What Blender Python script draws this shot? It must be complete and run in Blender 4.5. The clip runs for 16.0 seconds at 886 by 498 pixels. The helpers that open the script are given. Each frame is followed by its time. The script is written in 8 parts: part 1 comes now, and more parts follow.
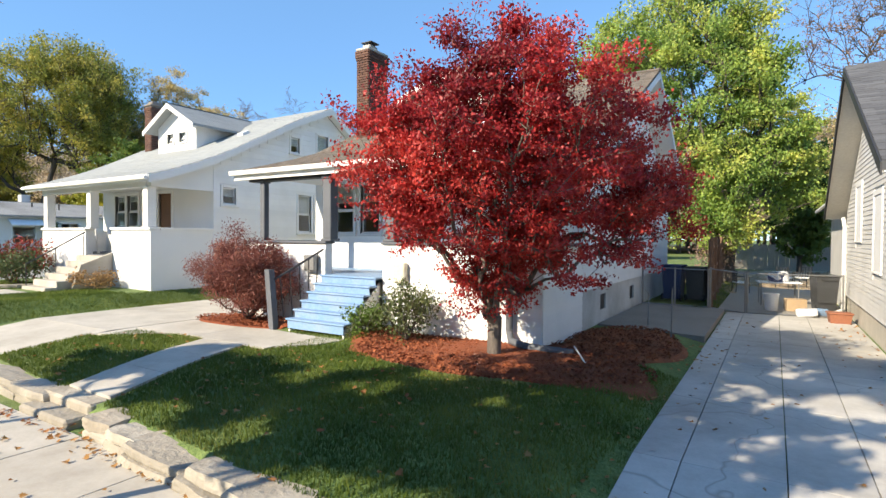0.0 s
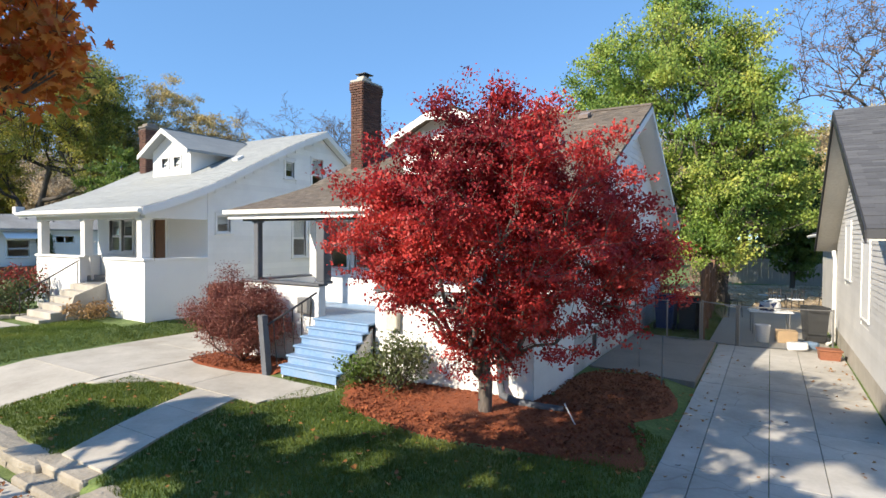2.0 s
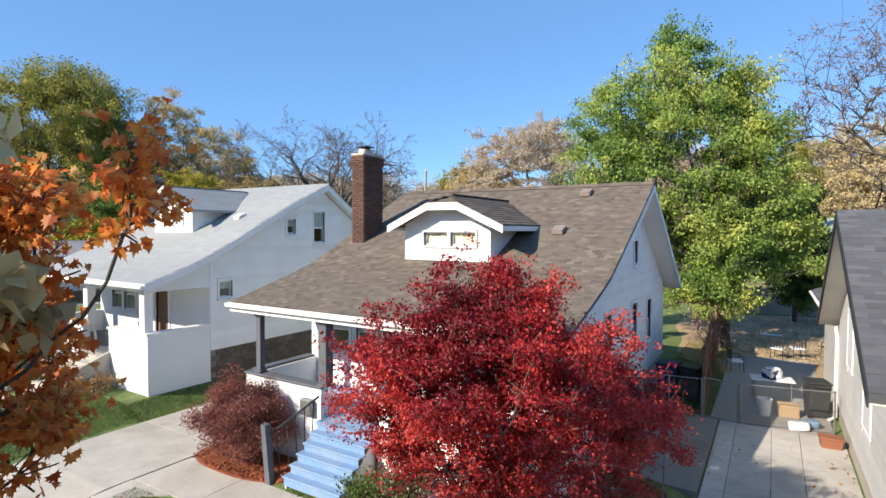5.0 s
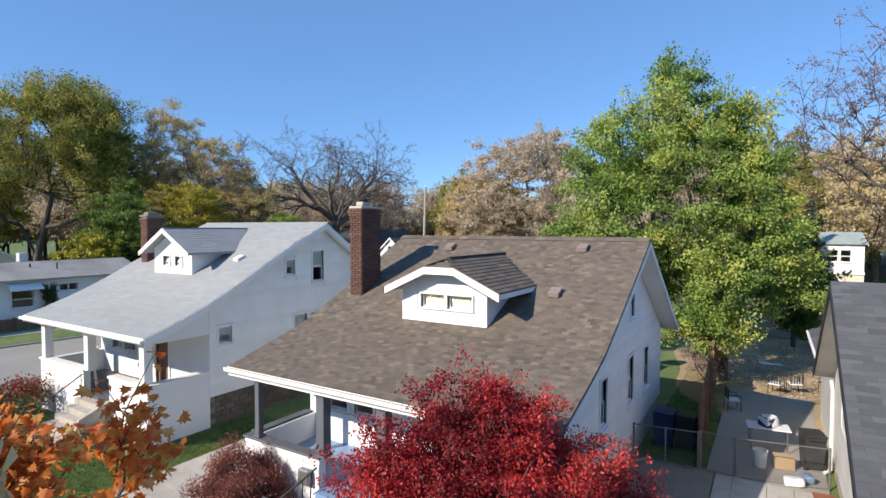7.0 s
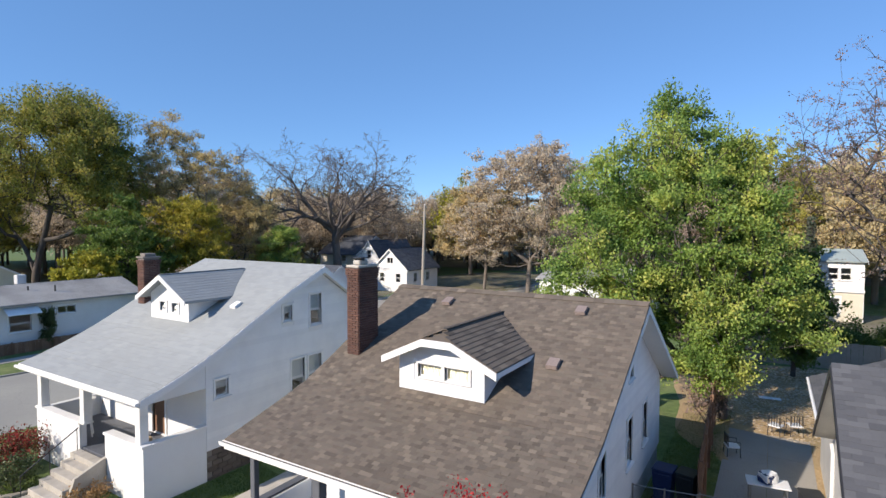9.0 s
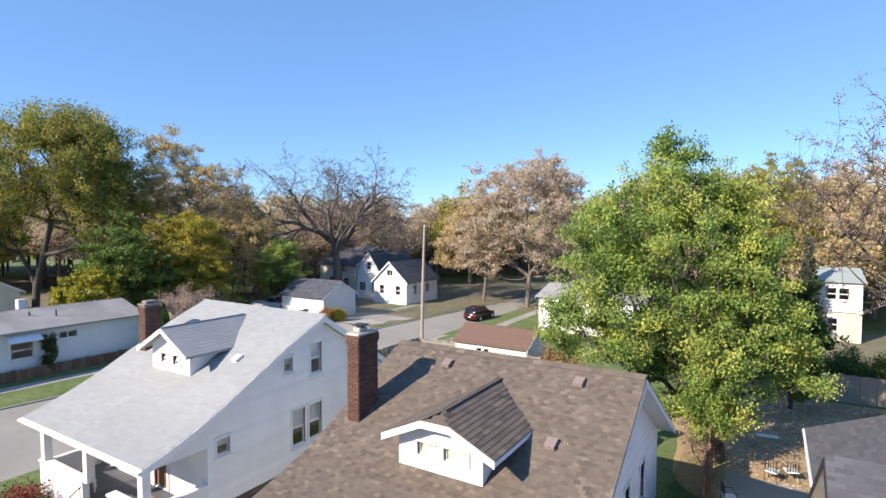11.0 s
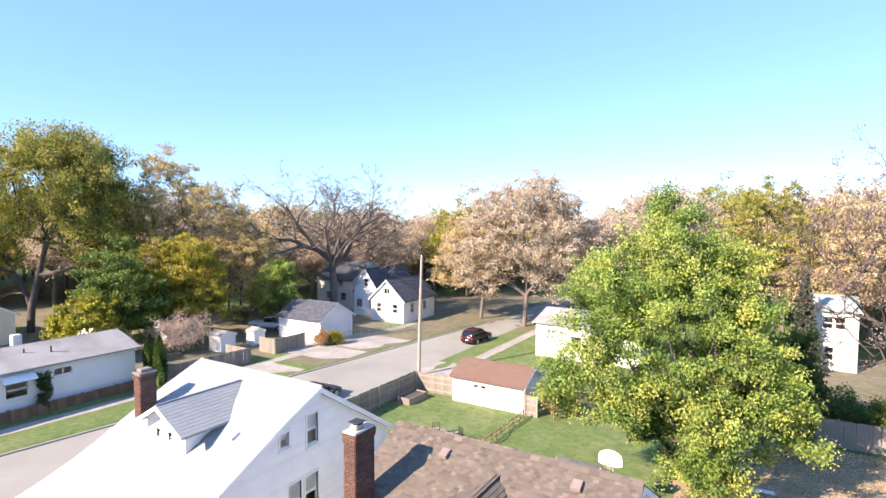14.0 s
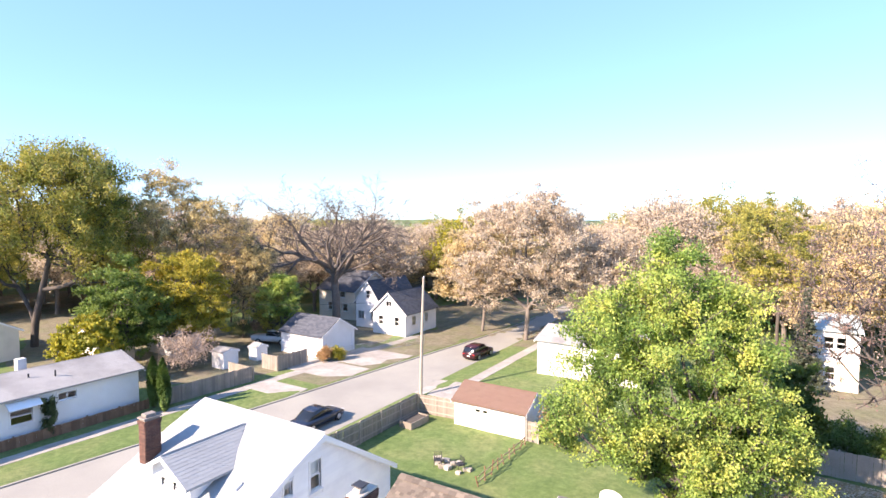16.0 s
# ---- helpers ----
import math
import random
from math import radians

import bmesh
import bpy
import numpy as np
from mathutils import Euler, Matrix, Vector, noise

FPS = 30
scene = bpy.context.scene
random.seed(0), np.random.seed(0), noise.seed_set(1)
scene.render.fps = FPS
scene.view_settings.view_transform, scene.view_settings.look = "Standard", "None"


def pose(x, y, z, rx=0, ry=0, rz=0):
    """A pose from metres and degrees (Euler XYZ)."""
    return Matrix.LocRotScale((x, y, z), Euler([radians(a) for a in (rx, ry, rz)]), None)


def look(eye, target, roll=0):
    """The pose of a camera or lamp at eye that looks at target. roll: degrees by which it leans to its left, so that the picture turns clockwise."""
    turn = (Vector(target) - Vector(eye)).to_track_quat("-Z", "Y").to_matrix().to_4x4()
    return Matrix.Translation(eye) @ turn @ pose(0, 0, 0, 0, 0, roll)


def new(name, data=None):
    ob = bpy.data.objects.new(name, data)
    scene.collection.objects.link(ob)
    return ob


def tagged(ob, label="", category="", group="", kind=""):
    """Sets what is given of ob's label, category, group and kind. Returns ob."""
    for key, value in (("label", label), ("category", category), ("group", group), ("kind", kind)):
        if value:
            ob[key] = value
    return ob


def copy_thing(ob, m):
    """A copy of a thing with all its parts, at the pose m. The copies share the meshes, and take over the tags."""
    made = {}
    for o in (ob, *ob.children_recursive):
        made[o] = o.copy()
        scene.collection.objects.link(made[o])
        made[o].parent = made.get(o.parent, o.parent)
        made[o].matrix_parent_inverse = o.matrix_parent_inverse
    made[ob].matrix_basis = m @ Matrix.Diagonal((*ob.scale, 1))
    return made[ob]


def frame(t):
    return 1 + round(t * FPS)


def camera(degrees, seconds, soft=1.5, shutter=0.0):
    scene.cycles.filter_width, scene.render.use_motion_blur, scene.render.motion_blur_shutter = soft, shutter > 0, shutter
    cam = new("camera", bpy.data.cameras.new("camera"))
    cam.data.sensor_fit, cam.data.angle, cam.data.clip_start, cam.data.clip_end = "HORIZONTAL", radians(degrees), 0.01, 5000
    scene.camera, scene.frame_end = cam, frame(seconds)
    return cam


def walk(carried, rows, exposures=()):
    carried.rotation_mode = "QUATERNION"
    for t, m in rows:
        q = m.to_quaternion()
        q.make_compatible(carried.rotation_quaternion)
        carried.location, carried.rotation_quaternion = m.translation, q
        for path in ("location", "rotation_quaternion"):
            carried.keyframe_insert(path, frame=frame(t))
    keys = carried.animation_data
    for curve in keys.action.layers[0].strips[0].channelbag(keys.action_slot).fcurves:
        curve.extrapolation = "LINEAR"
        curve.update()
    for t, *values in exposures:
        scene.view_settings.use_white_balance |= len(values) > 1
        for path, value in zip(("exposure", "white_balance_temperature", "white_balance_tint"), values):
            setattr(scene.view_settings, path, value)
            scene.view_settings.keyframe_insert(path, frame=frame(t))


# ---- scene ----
cam = camera(79.3, 16.0)
PATH = [
    (0, (-0.619, 1.051, 1.647), (-1.673, 2.75, 1.605), 0.4),
    (0.5, (-0.596, 1.052, 1.794), (-1.644, 2.755, 1.754), 0.4),
    (1, (-0.583, 1.047, 1.974), (-1.625, 2.754, 1.933), 0.4),
    (1.5, (-0.573, 1.041, 2.256), (-1.615, 2.748, 2.216), 0.4),
    (2, (-0.526, 1.058, 2.6), (-1.57, 2.763, 2.556), 0.4),
    (2.5, (-0.512, 1.065, 3.004), (-1.557, 2.77, 2.956), 0.4),
    (3, (-0.488, 1.078, 3.396), (-1.535, 2.781, 3.342), 0.4),
    (3.5, (-0.5, 1.093, 3.807), (-1.55, 2.795, 3.748), 0.3),
    (4, (-0.569, 1.115, 4.201), (-1.618, 2.817, 4.138), 0.3),
    (6.5, (-0.511, 1.089, 6.212), (-1.562, 2.789, 6.137), 0.1),
    (7, (-0.468, 1.132, 6.637), (-1.52, 2.831, 6.56), 0.1),
    (7.5, (-0.437, 1.202, 7.127), (-1.491, 2.9, 7.047), 0.0),
    (8, (-0.455, 1.266, 7.547), (-1.508, 2.964, 7.466), 0.1),
    (8.5, (-0.489, 1.305, 8.02), (-1.542, 3.004, 7.936), 0.1),
    (9, (-0.515, 1.333, 8.466), (-1.567, 3.032, 8.381), 0.1),
    (11.5, (-0.471, 1.302, 11.166), (-1.522, 3.001, 11.065), 0.1),
    (12, (-0.473, 1.343, 11.671), (-1.523, 3.042, 11.568), 0.1),
    (12.5, (-0.518, 1.416, 12.17), (-1.567, 3.115, 12.067), 0.1),
    (13, (-0.576, 1.502, 12.687), (-1.622, 3.203, 12.579), 0.1),
    (13.5, (-0.618, 1.548, 13.198), (-1.66, 3.252, 13.087), 0.2),
    (14, (-0.641, 1.546, 13.678), (-1.683, 3.25, 13.564), 0.2),
    (14.5, (-0.68, 1.542, 14.194), (-1.722, 3.246, 14.077), 0.2),
    (15, (-0.677, 1.526, 14.708), (-1.721, 3.228, 14.588), 0.2),
    (15.5, (-0.706, 1.52, 15.233), (-1.749, 3.222, 15.112), 0.2),
    (16, (-0.659, 1.518, 15.734), (-1.706, 3.219, 15.612), 0.2),
]
EXPOSURES = [(0, 0.86, 8000, 10), (2, 0.67, 7650, 11), (4, 0.65, 7500, 12), (6.5, 0.37, 7250, 14.5), (9, 0.23, 7150, 16), (11.5, 0.74, 7600, 19), (12.5, 0.96, 7750, 21), (14, 1.29, 7950, 25), (16, 1.49, 8000, 27)]
walk(cam, [(t, look(eye, target, roll)) for t, eye, target, roll in PATH], EXPOSURES)

# ---- sky and sun: clear autumn noon, sun low behind the street ----
SUN_DIR = Vector((-0.67, -1.54, 1.0)).normalized()   # towards the sun
world = bpy.data.worlds.new("sky")
scene.world = world
world.use_nodes = True
wn = world.node_tree.nodes
sky = wn.new("ShaderNodeTexSky")
sky.sky_type, sky.sun_disc = "NISHITA", False
sky.sun_elevation = math.asin(SUN_DIR.z)
sky.sun_rotation = math.atan2(SUN_DIR.x, SUN_DIR.y)
sky.air_density, sky.dust_density, sky.ozone_density = 0.8, 0.0, 3.5
tint = wn.new("ShaderNodeMix")
tint.data_type, tint.blend_type = "RGBA", "MULTIPLY"
tint.inputs[0].default_value, tint.inputs[7].default_value = 1.0, (0.65, 0.915, 1.165, 1)
world.node_tree.links.new(sky.outputs[0], tint.inputs[6])
even = wn.new("ShaderNodeMix")   # a clear sky is bluer and more even than the model's
even.data_type = "RGBA"
even.inputs[0].default_value, even.inputs[7].default_value = 0.42, (1.03, 2.74, 5.75, 1)
world.node_tree.links.new(tint.outputs[2], even.inputs[6])
world.node_tree.links.new(even.outputs[2], wn["Background"].inputs[0])
wn["Background"].inputs[1].default_value = 0.135
sun = new("sun", bpy.data.lights.new("sun", "SUN"))
sun.data.energy, sun.data.angle, sun.data.color = 5.0, radians(0.53), (1.0, 0.955, 0.86)
sun.matrix_world = look((-30, -50, 40), Vector((-30, -50, 40)) - SUN_DIR)


# ---- materials ----
def ramp(nt, fac, stops):
    n = nt.nodes.new("ShaderNodeValToRGB")
    while len(n.color_ramp.elements) < len(stops):
        n.color_ramp.elements.new(0.5)
    for e, (p, c) in zip(n.color_ramp.elements, stops):
        e.position, e.color = p, (*c, 1)
    nt.links.new(fac, n.inputs[0])
    return n.outputs[0]


def noise_tex(nt, scale, detail=4, stretch=None, rough=0.55):
    g = nt.nodes.new("ShaderNodeNewGeometry")
    out = g.outputs["Position"]
    if stretch:
        m = nt.nodes.new("ShaderNodeMapping")
        m.inputs["Scale"].default_value = stretch
        nt.links.new(out, m.inputs[0])
        out = m.outputs[0]
    n = nt.nodes.new("ShaderNodeTexNoise")
    n.inputs["Scale"].default_value, n.inputs["Detail"].default_value = scale, detail
    n.inputs["Roughness"].default_value = rough
    nt.links.new(out, n.inputs["Vector"])
    return n.outputs["Fac"]


def piece_random(nt):
    """One random value for each piece, be it an object or an island of a joined mesh."""
    a, b = nt.nodes.new("ShaderNodeObjectInfo"), nt.nodes.new("ShaderNodeNewGeometry")
    add, fr = nt.nodes.new("ShaderNodeMath"), nt.nodes.new("ShaderNodeMath")
    fr.operation = "FRACT"
    nt.links.new(a.outputs["Random"], add.inputs[0])
    nt.links.new(b.outputs["Random Per Island"], add.inputs[1])
    nt.links.new(add.outputs[0], fr.inputs[0])
    return fr.outputs[0]


def blend(nt, fac, a, b, kind="MIX"):
    m = nt.nodes.new("ShaderNodeMix")
    m.data_type, m.blend_type = "RGBA", kind
    for k, v in ((0, fac), (6, a), (7, b)):
        if isinstance(v, (int, float)):
            m.inputs[k].default_value = v
        elif isinstance(v, tuple):
            m.inputs[k].default_value = (*v, 1)
        else:
            nt.links.new(v, m.inputs[k])
    return m.outputs[2]


def material(name, dark, light, rough=0.8, grain=30.0, stain=0.8, stain_col=None, stain_amt=0.35, bump=0.3, depth=0.01,
             pieces=None, metal=0.0, spec=0.35, stretch=None, extra=None):
    """A surface with fine grain between two colours, broad stains, and, for pieces, a tone of its own for each."""
    m = bpy.data.materials.new(name)
    m.use_nodes = True
    nt = m.node_tree
    p = nt.nodes["Principled BSDF"]
    fine = noise_tex(nt, grain, 6, stretch)
    col = ramp(nt, fine, [(0.3, dark), (0.7, light)])
    if pieces:
        tone = ramp(nt, piece_random(nt), [(i / max(1, len(pieces) - 1), c) for i, c in enumerate(pieces)])
        col = blend(nt, 0.72, col, tone)
    broad = noise_tex(nt, stain, 5)
    mask = ramp(nt, broad, [(0.42, (0, 0, 0)), (0.68, (1, 1, 1))])
    sc = stain_col or tuple(c * 0.72 for c in dark)
    mul = nt.nodes.new("ShaderNodeMath")
    mul.operation = "MULTIPLY"
    mul.inputs[1].default_value = stain_amt
    nt.links.new(mask, mul.inputs[0])
    col = blend(nt, mul.outputs[0], col, sc)
    if extra:
        col = extra(nt, col)
    nt.links.new(col, p.inputs["Base Color"])
    p.inputs["Roughness"].default_value, p.inputs["Metallic"].default_value = rough, metal
    p.inputs["Specular IOR Level"].default_value = spec
    if bump:
        b = nt.nodes.new("ShaderNodeBump")
        b.inputs["Strength"].default_value, b.inputs["Distance"].default_value = bump, depth
        nt.links.new(fine, b.inputs["Height"])
        nt.links.new(b.outputs[0], p.inputs["Normal"])
    return m


def leaf_material(name, colours, shine=0.25, thru=0.35, patches=0.45):
    """Leaves: a colour from the list for each, some light passing through."""
    m = bpy.data.materials.new(name)
    m.use_nodes = True
    nt = m.node_tree
    p = nt.nodes["Principled BSDF"]
    mixed = nt.nodes.new("ShaderNodeMath")   # part chance, part patches through the crown
    mixed.operation = "MULTIPLY_ADD"
    patch = ramp(nt, noise_tex(nt, patches, 3), [(0.34, (0, 0, 0)), (0.66, (0.68, 0.68, 0.68))])
    mixed.inputs[1].default_value = 0.32
    nt.links.new(piece_random(nt), mixed.inputs[0])
    nt.links.new(patch, mixed.inputs[2])
    col = ramp(nt, mixed.outputs[0], [(i / max(1, len(colours) - 1), c) for i, c in enumerate(colours)])
    broad = noise_tex(nt, 0.9, 3)
    dim = ramp(nt, broad, [(0.3, (0.72, 0.72, 0.72)), (0.7, (1.15, 1.1, 1.0))])
    col = blend(nt, 1.0, col, dim, "MULTIPLY")
    nt.links.new(col, p.inputs["Base Color"])
    p.inputs["Roughness"].default_value, p.inputs["Specular IOR Level"].default_value = 0.5, shine
    t = nt.nodes.new("ShaderNodeBsdfTranslucent")
    nt.links.new(col, t.inputs[0])
    mix = nt.nodes.new("ShaderNodeMixShader")
    mix.inputs[0].default_value = thru
    nt.links.new(p.outputs[0], mix.inputs[1])
    nt.links.new(t.outputs[0], mix.inputs[2])
    nt.links.new(mix.outputs[0], nt.nodes["Material Output"].inputs[0])
    return m


def glass_material(name, tint=(0.9, 0.95, 0.95)):
    m = bpy.data.materials.new(name)
    m.use_nodes = True
    p = m.node_tree.nodes["Principled BSDF"]
    p.inputs["Base Color"].default_value = (*tint, 1)
    p.inputs["Transmission Weight"].default_value, p.inputs["Roughness"].default_value = 1.0, 0.02
    p.inputs["IOR"].default_value = 1.45
    return m


def cracks(scale, width, dark):
    """Thin dark cracks that wander over a slab."""
    def add(nt, col):
        g, v = nt.nodes.new("ShaderNodeNewGeometry"), nt.nodes.new("ShaderNodeTexVoronoi")
        wob = nt.nodes.new("ShaderNodeTexNoise")
        wob.inputs["Scale"].default_value = 1.3
        nt.links.new(g.outputs["Position"], wob.inputs["Vector"])
        vec = nt.nodes.new("ShaderNodeVectorMath")
        vec.operation = "MULTIPLY_ADD"
        vec.inputs[1].default_value = (0.9, 0.9, 0.0)
        nt.links.new(wob.outputs["Color"], vec.inputs[0])
        nt.links.new(g.outputs["Position"], vec.inputs[2])
        v.feature = "DISTANCE_TO_EDGE"
        v.inputs["Scale"].default_value = scale
        nt.links.new(vec.outputs[0], v.inputs["Vector"])
        line = ramp(nt, v.outputs["Distance"], [(width * 0.4, (0.8, 0.8, 0.8)), (width, (0, 0, 0))])
        return blend(nt, line, col, dark)
    return add


def mottle(scale, low, high):
    """Middle-sized patches that darken and lighten a surface."""
    def add(nt, col):
        return blend(nt, 1.0, col, ramp(nt, noise_tex(nt, scale, 6, None, 0.7), [(0.32, low), (0.68, high)]), "MULTIPLY")
    return add


def stained_cracks(nt, col):
    """Old drive concrete: broad grey stains under fine cracks."""
    return cracks(0.33, 0.0035, (0.29, 0.27, 0.245))(nt, mottle(0.9, (0.74, 0.73, 0.71), (1.1, 1.1, 1.09))(nt, col))


MAT = {
    "white_paint": material("white_paint", (0.74, 0.74, 0.73), (0.82, 0.82, 0.81), 0.6, 24, 0.9, (0.6, 0.6, 0.58), 0.25, 0.12, 0.004),
    "white_siding": material("white_siding", (0.72, 0.73, 0.74), (0.80, 0.81, 0.82), 0.55, 18, 1.3, (0.58, 0.6, 0.62), 0.3, 0.12, 0.004,
                             pieces=[(0.72, 0.73, 0.74), (0.78, 0.79, 0.8), (0.82, 0.83, 0.83)]),
    "stucco": material("white_stucco", (0.70, 0.71, 0.72), (0.79, 0.80, 0.80), 0.85, 40, 0.6, (0.6, 0.61, 0.62), 0.3, 0.35, 0.01),
    "grey_siding": material("grey_siding", (0.64, 0.635, 0.625), (0.72, 0.715, 0.705), 0.6, 22, 1.0, (0.36, 0.36, 0.36), 0.3, 0.15, 0.004,
                            pieces=[(0.54, 0.535, 0.52), (0.59, 0.585, 0.57), (0.63, 0.62, 0.60)]),
    "brown_shingle": material("brown_shingle", (0.092, 0.073, 0.058), (0.198, 0.157, 0.124), 0.93, 70, 0.5, (0.147, 0.120, 0.100), 0.35, 0.6, 0.012,
                              pieces=[(0.067, 0.058, 0.049), (0.162, 0.134, 0.109), (0.097, 0.085, 0.072), (0.231, 0.192, 0.152), (0.073, 0.063, 0.053), (0.173, 0.139, 0.112), (0.141, 0.124, 0.101), (0.113, 0.091, 0.073)]),
    "white_shingle": material("white_shingle", (0.27, 0.285, 0.287), (0.345, 0.362, 0.363), 0.9, 60, 0.45, (0.245, 0.26, 0.262), 0.4, 0.4, 0.01,
                              pieces=[(0.286, 0.308, 0.312), (0.31, 0.333, 0.337), (0.335, 0.357, 0.36)]),
    "brown_block": material("brown_block", (0.10, 0.08, 0.066), (0.17, 0.138, 0.115), 0.93, 40, 1.4, (0.08, 0.065, 0.055), 0.5, 0.6, 0.01,
                            pieces=[(0.095, 0.076, 0.064), (0.14, 0.112, 0.094), (0.175, 0.145, 0.122)]),
    "grey_shingle": material("grey_shingle", (0.075, 0.077, 0.085), (0.135, 0.138, 0.147), 0.92, 70, 0.5, (0.11, 0.12, 0.13), 0.3, 0.5, 0.012,
                             pieces=[(0.06, 0.062, 0.07), (0.085, 0.087, 0.095), (0.12, 0.123, 0.132), (0.072, 0.074, 0.083)]),
    "pale_roof": material("pale_grey_roof", (0.27, 0.268, 0.26), (0.40, 0.397, 0.385), 0.9, 40, 0.4, (0.17, 0.165, 0.158), 0.7, 0.3, 0.01),
    "dark_roof": material("dark_slate_roof", (0.045, 0.055, 0.075), (0.09, 0.10, 0.12), 0.85, 40, 0.5, None, 0.3, 0.4, 0.01,
                          pieces=[(0.05, 0.06, 0.08), (0.08, 0.09, 0.11), (0.11, 0.12, 0.14)]),
    "red_roof": material("red_brown_roof", (0.15, 0.10, 0.078), (0.22, 0.15, 0.115), 0.9, 50, 0.5, (0.17, 0.10, 0.08), 0.4, 0.4, 0.01,
                         pieces=[(0.145, 0.092, 0.070), (0.18, 0.113, 0.086), (0.165, 0.10, 0.076)]),
    "green_roof": material("grey_green_roof", (0.28, 0.34, 0.33), (0.38, 0.44, 0.43), 0.8, 40, 0.5, None, 0.3, 0.3, 0.01),
    "brick": material("brick", (0.095, 0.05, 0.04), (0.17, 0.088, 0.068), 0.9, 60, 1.6, (0.06, 0.04, 0.035), 0.5, 0.6, 0.008,
                      pieces=[(0.095, 0.05, 0.042), (0.16, 0.078, 0.058), (0.08, 0.048, 0.042), (0.20, 0.108, 0.08), (0.13, 0.065, 0.05)]),
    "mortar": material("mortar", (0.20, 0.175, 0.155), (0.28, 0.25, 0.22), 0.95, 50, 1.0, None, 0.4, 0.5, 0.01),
    "foundation": material("painted_block", (0.48, 0.49, 0.495), (0.58, 0.59, 0.595), 0.9, 30, 0.9, (0.24, 0.24, 0.23), 0.5, 0.5, 0.012),
    "concrete": material("concrete", (0.39, 0.36, 0.31), (0.52, 0.485, 0.425), 0.92, 28, 0.45, (0.32, 0.295, 0.26), 0.5, 0.35, 0.006,
                         pieces=[(0.43, 0.405, 0.365), (0.48, 0.45, 0.405), (0.52, 0.485, 0.435)], extra=mottle(1.4, (0.82, 0.81, 0.79), (1.1, 1.1, 1.1))),
    "pale_concrete": material("pale_concrete", (0.42, 0.405, 0.38), (0.55, 0.53, 0.50), 0.92, 28, 0.5, (0.35, 0.33, 0.30), 0.5, 0.35, 0.006,
                              pieces=[(0.46, 0.445, 0.42), (0.51, 0.49, 0.465), (0.54, 0.52, 0.49)], extra=stained_cracks),
    "asphalt": material("worn_asphalt", (0.285, 0.268, 0.24), (0.375, 0.355, 0.32), 0.93, 30, 0.25, (0.20, 0.19, 0.17), 0.5, 0.3, 0.006, extra=cracks(0.2, 0.0022, (0.27, 0.255, 0.24))),
    "old_concrete": material("old_concrete", (0.30, 0.285, 0.26), (0.41, 0.39, 0.36), 0.93, 28, 0.4, (0.25, 0.235, 0.21), 0.5, 0.3, 0.006,
                             pieces=[(0.33, 0.315, 0.29), (0.37, 0.355, 0.33), (0.40, 0.38, 0.35)], extra=mottle(1.1, (0.8, 0.79, 0.77), (1.12, 1.12, 1.12))),
    "street": material("pale_worn_street", (0.262, 0.257, 0.228), (0.345, 0.338, 0.302), 0.93, 30, 0.16, (0.20, 0.194, 0.184), 0.5, 0.3, 0.006, extra=cracks(0.2, 0.0022, (0.225, 0.218, 0.206))),
    "blue_paint": material("blue_paint", (0.145, 0.27, 0.455), (0.21, 0.345, 0.53), 0.5, 20, 2.4, (0.30, 0.36, 0.45), 0.45, 0.15, 0.004),
    "grey_wood": material("grey_painted_wood", (0.09, 0.10, 0.12), (0.14, 0.15, 0.17), 0.7, 30, 1.5, None, 0.4, 0.25, 0.004, stretch=(8, 8, 0.6)),
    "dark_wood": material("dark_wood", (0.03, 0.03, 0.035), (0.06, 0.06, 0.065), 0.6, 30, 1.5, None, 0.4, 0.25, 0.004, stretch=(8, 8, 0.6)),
    "fence_wood": material("weathered_fence", (0.20, 0.17, 0.14), (0.34, 0.30, 0.26), 0.9, 26, 1.2, (0.15, 0.13, 0.11), 0.4, 0.5, 0.006,
                           pieces=[(0.20, 0.17, 0.14), (0.27, 0.24, 0.2), (0.33, 0.29, 0.25)], stretch=(6, 6, 0.5)),
    "cedar_wood": material("red_brown_fence", (0.16, 0.085, 0.05), (0.28, 0.16, 0.10), 0.9, 26, 1.2, (0.10, 0.06, 0.04), 0.4, 0.5, 0.006,
                           pieces=[(0.17, 0.09, 0.055), (0.24, 0.135, 0.085), (0.29, 0.18, 0.12)], stretch=(6, 6, 0.5)),
    "stone": material("limestone", (0.25, 0.225, 0.19), (0.46, 0.42, 0.36), 0.95, 14, 1.6, (0.19, 0.17, 0.14), 0.55, 0.8, 0.03,
                      pieces=[(0.31, 0.28, 0.235), (0.40, 0.365, 0.31), (0.46, 0.425, 0.365), (0.35, 0.30, 0.24)]),
    "bark": material("bark", (0.06, 0.052, 0.046), (0.14, 0.122, 0.108), 0.95, 14, 1.2, (0.07, 0.06, 0.05), 0.4, 0.9, 0.03, stretch=(3, 3, 0.5)),
    "pale_bark": material("pale_grey_bark", (0.11, 0.092, 0.08), (0.22, 0.19, 0.17), 0.95, 14, 1.2, None, 0.4, 0.8, 0.02, stretch=(3, 3, 0.5)),
    "twig_bark": material("grey_twig_bark", (0.13, 0.11, 0.095), (0.25, 0.215, 0.185), 0.95, 14, 1.2, None, 0.3, 0.6, 0.02, stretch=(3, 3, 0.5)),
    "black_metal": material("black_iron", (0.02, 0.02, 0.022), (0.045, 0.045, 0.05), 0.5, 40, 2, None, 0.3, 0.15, 0.003, spec=0.5),
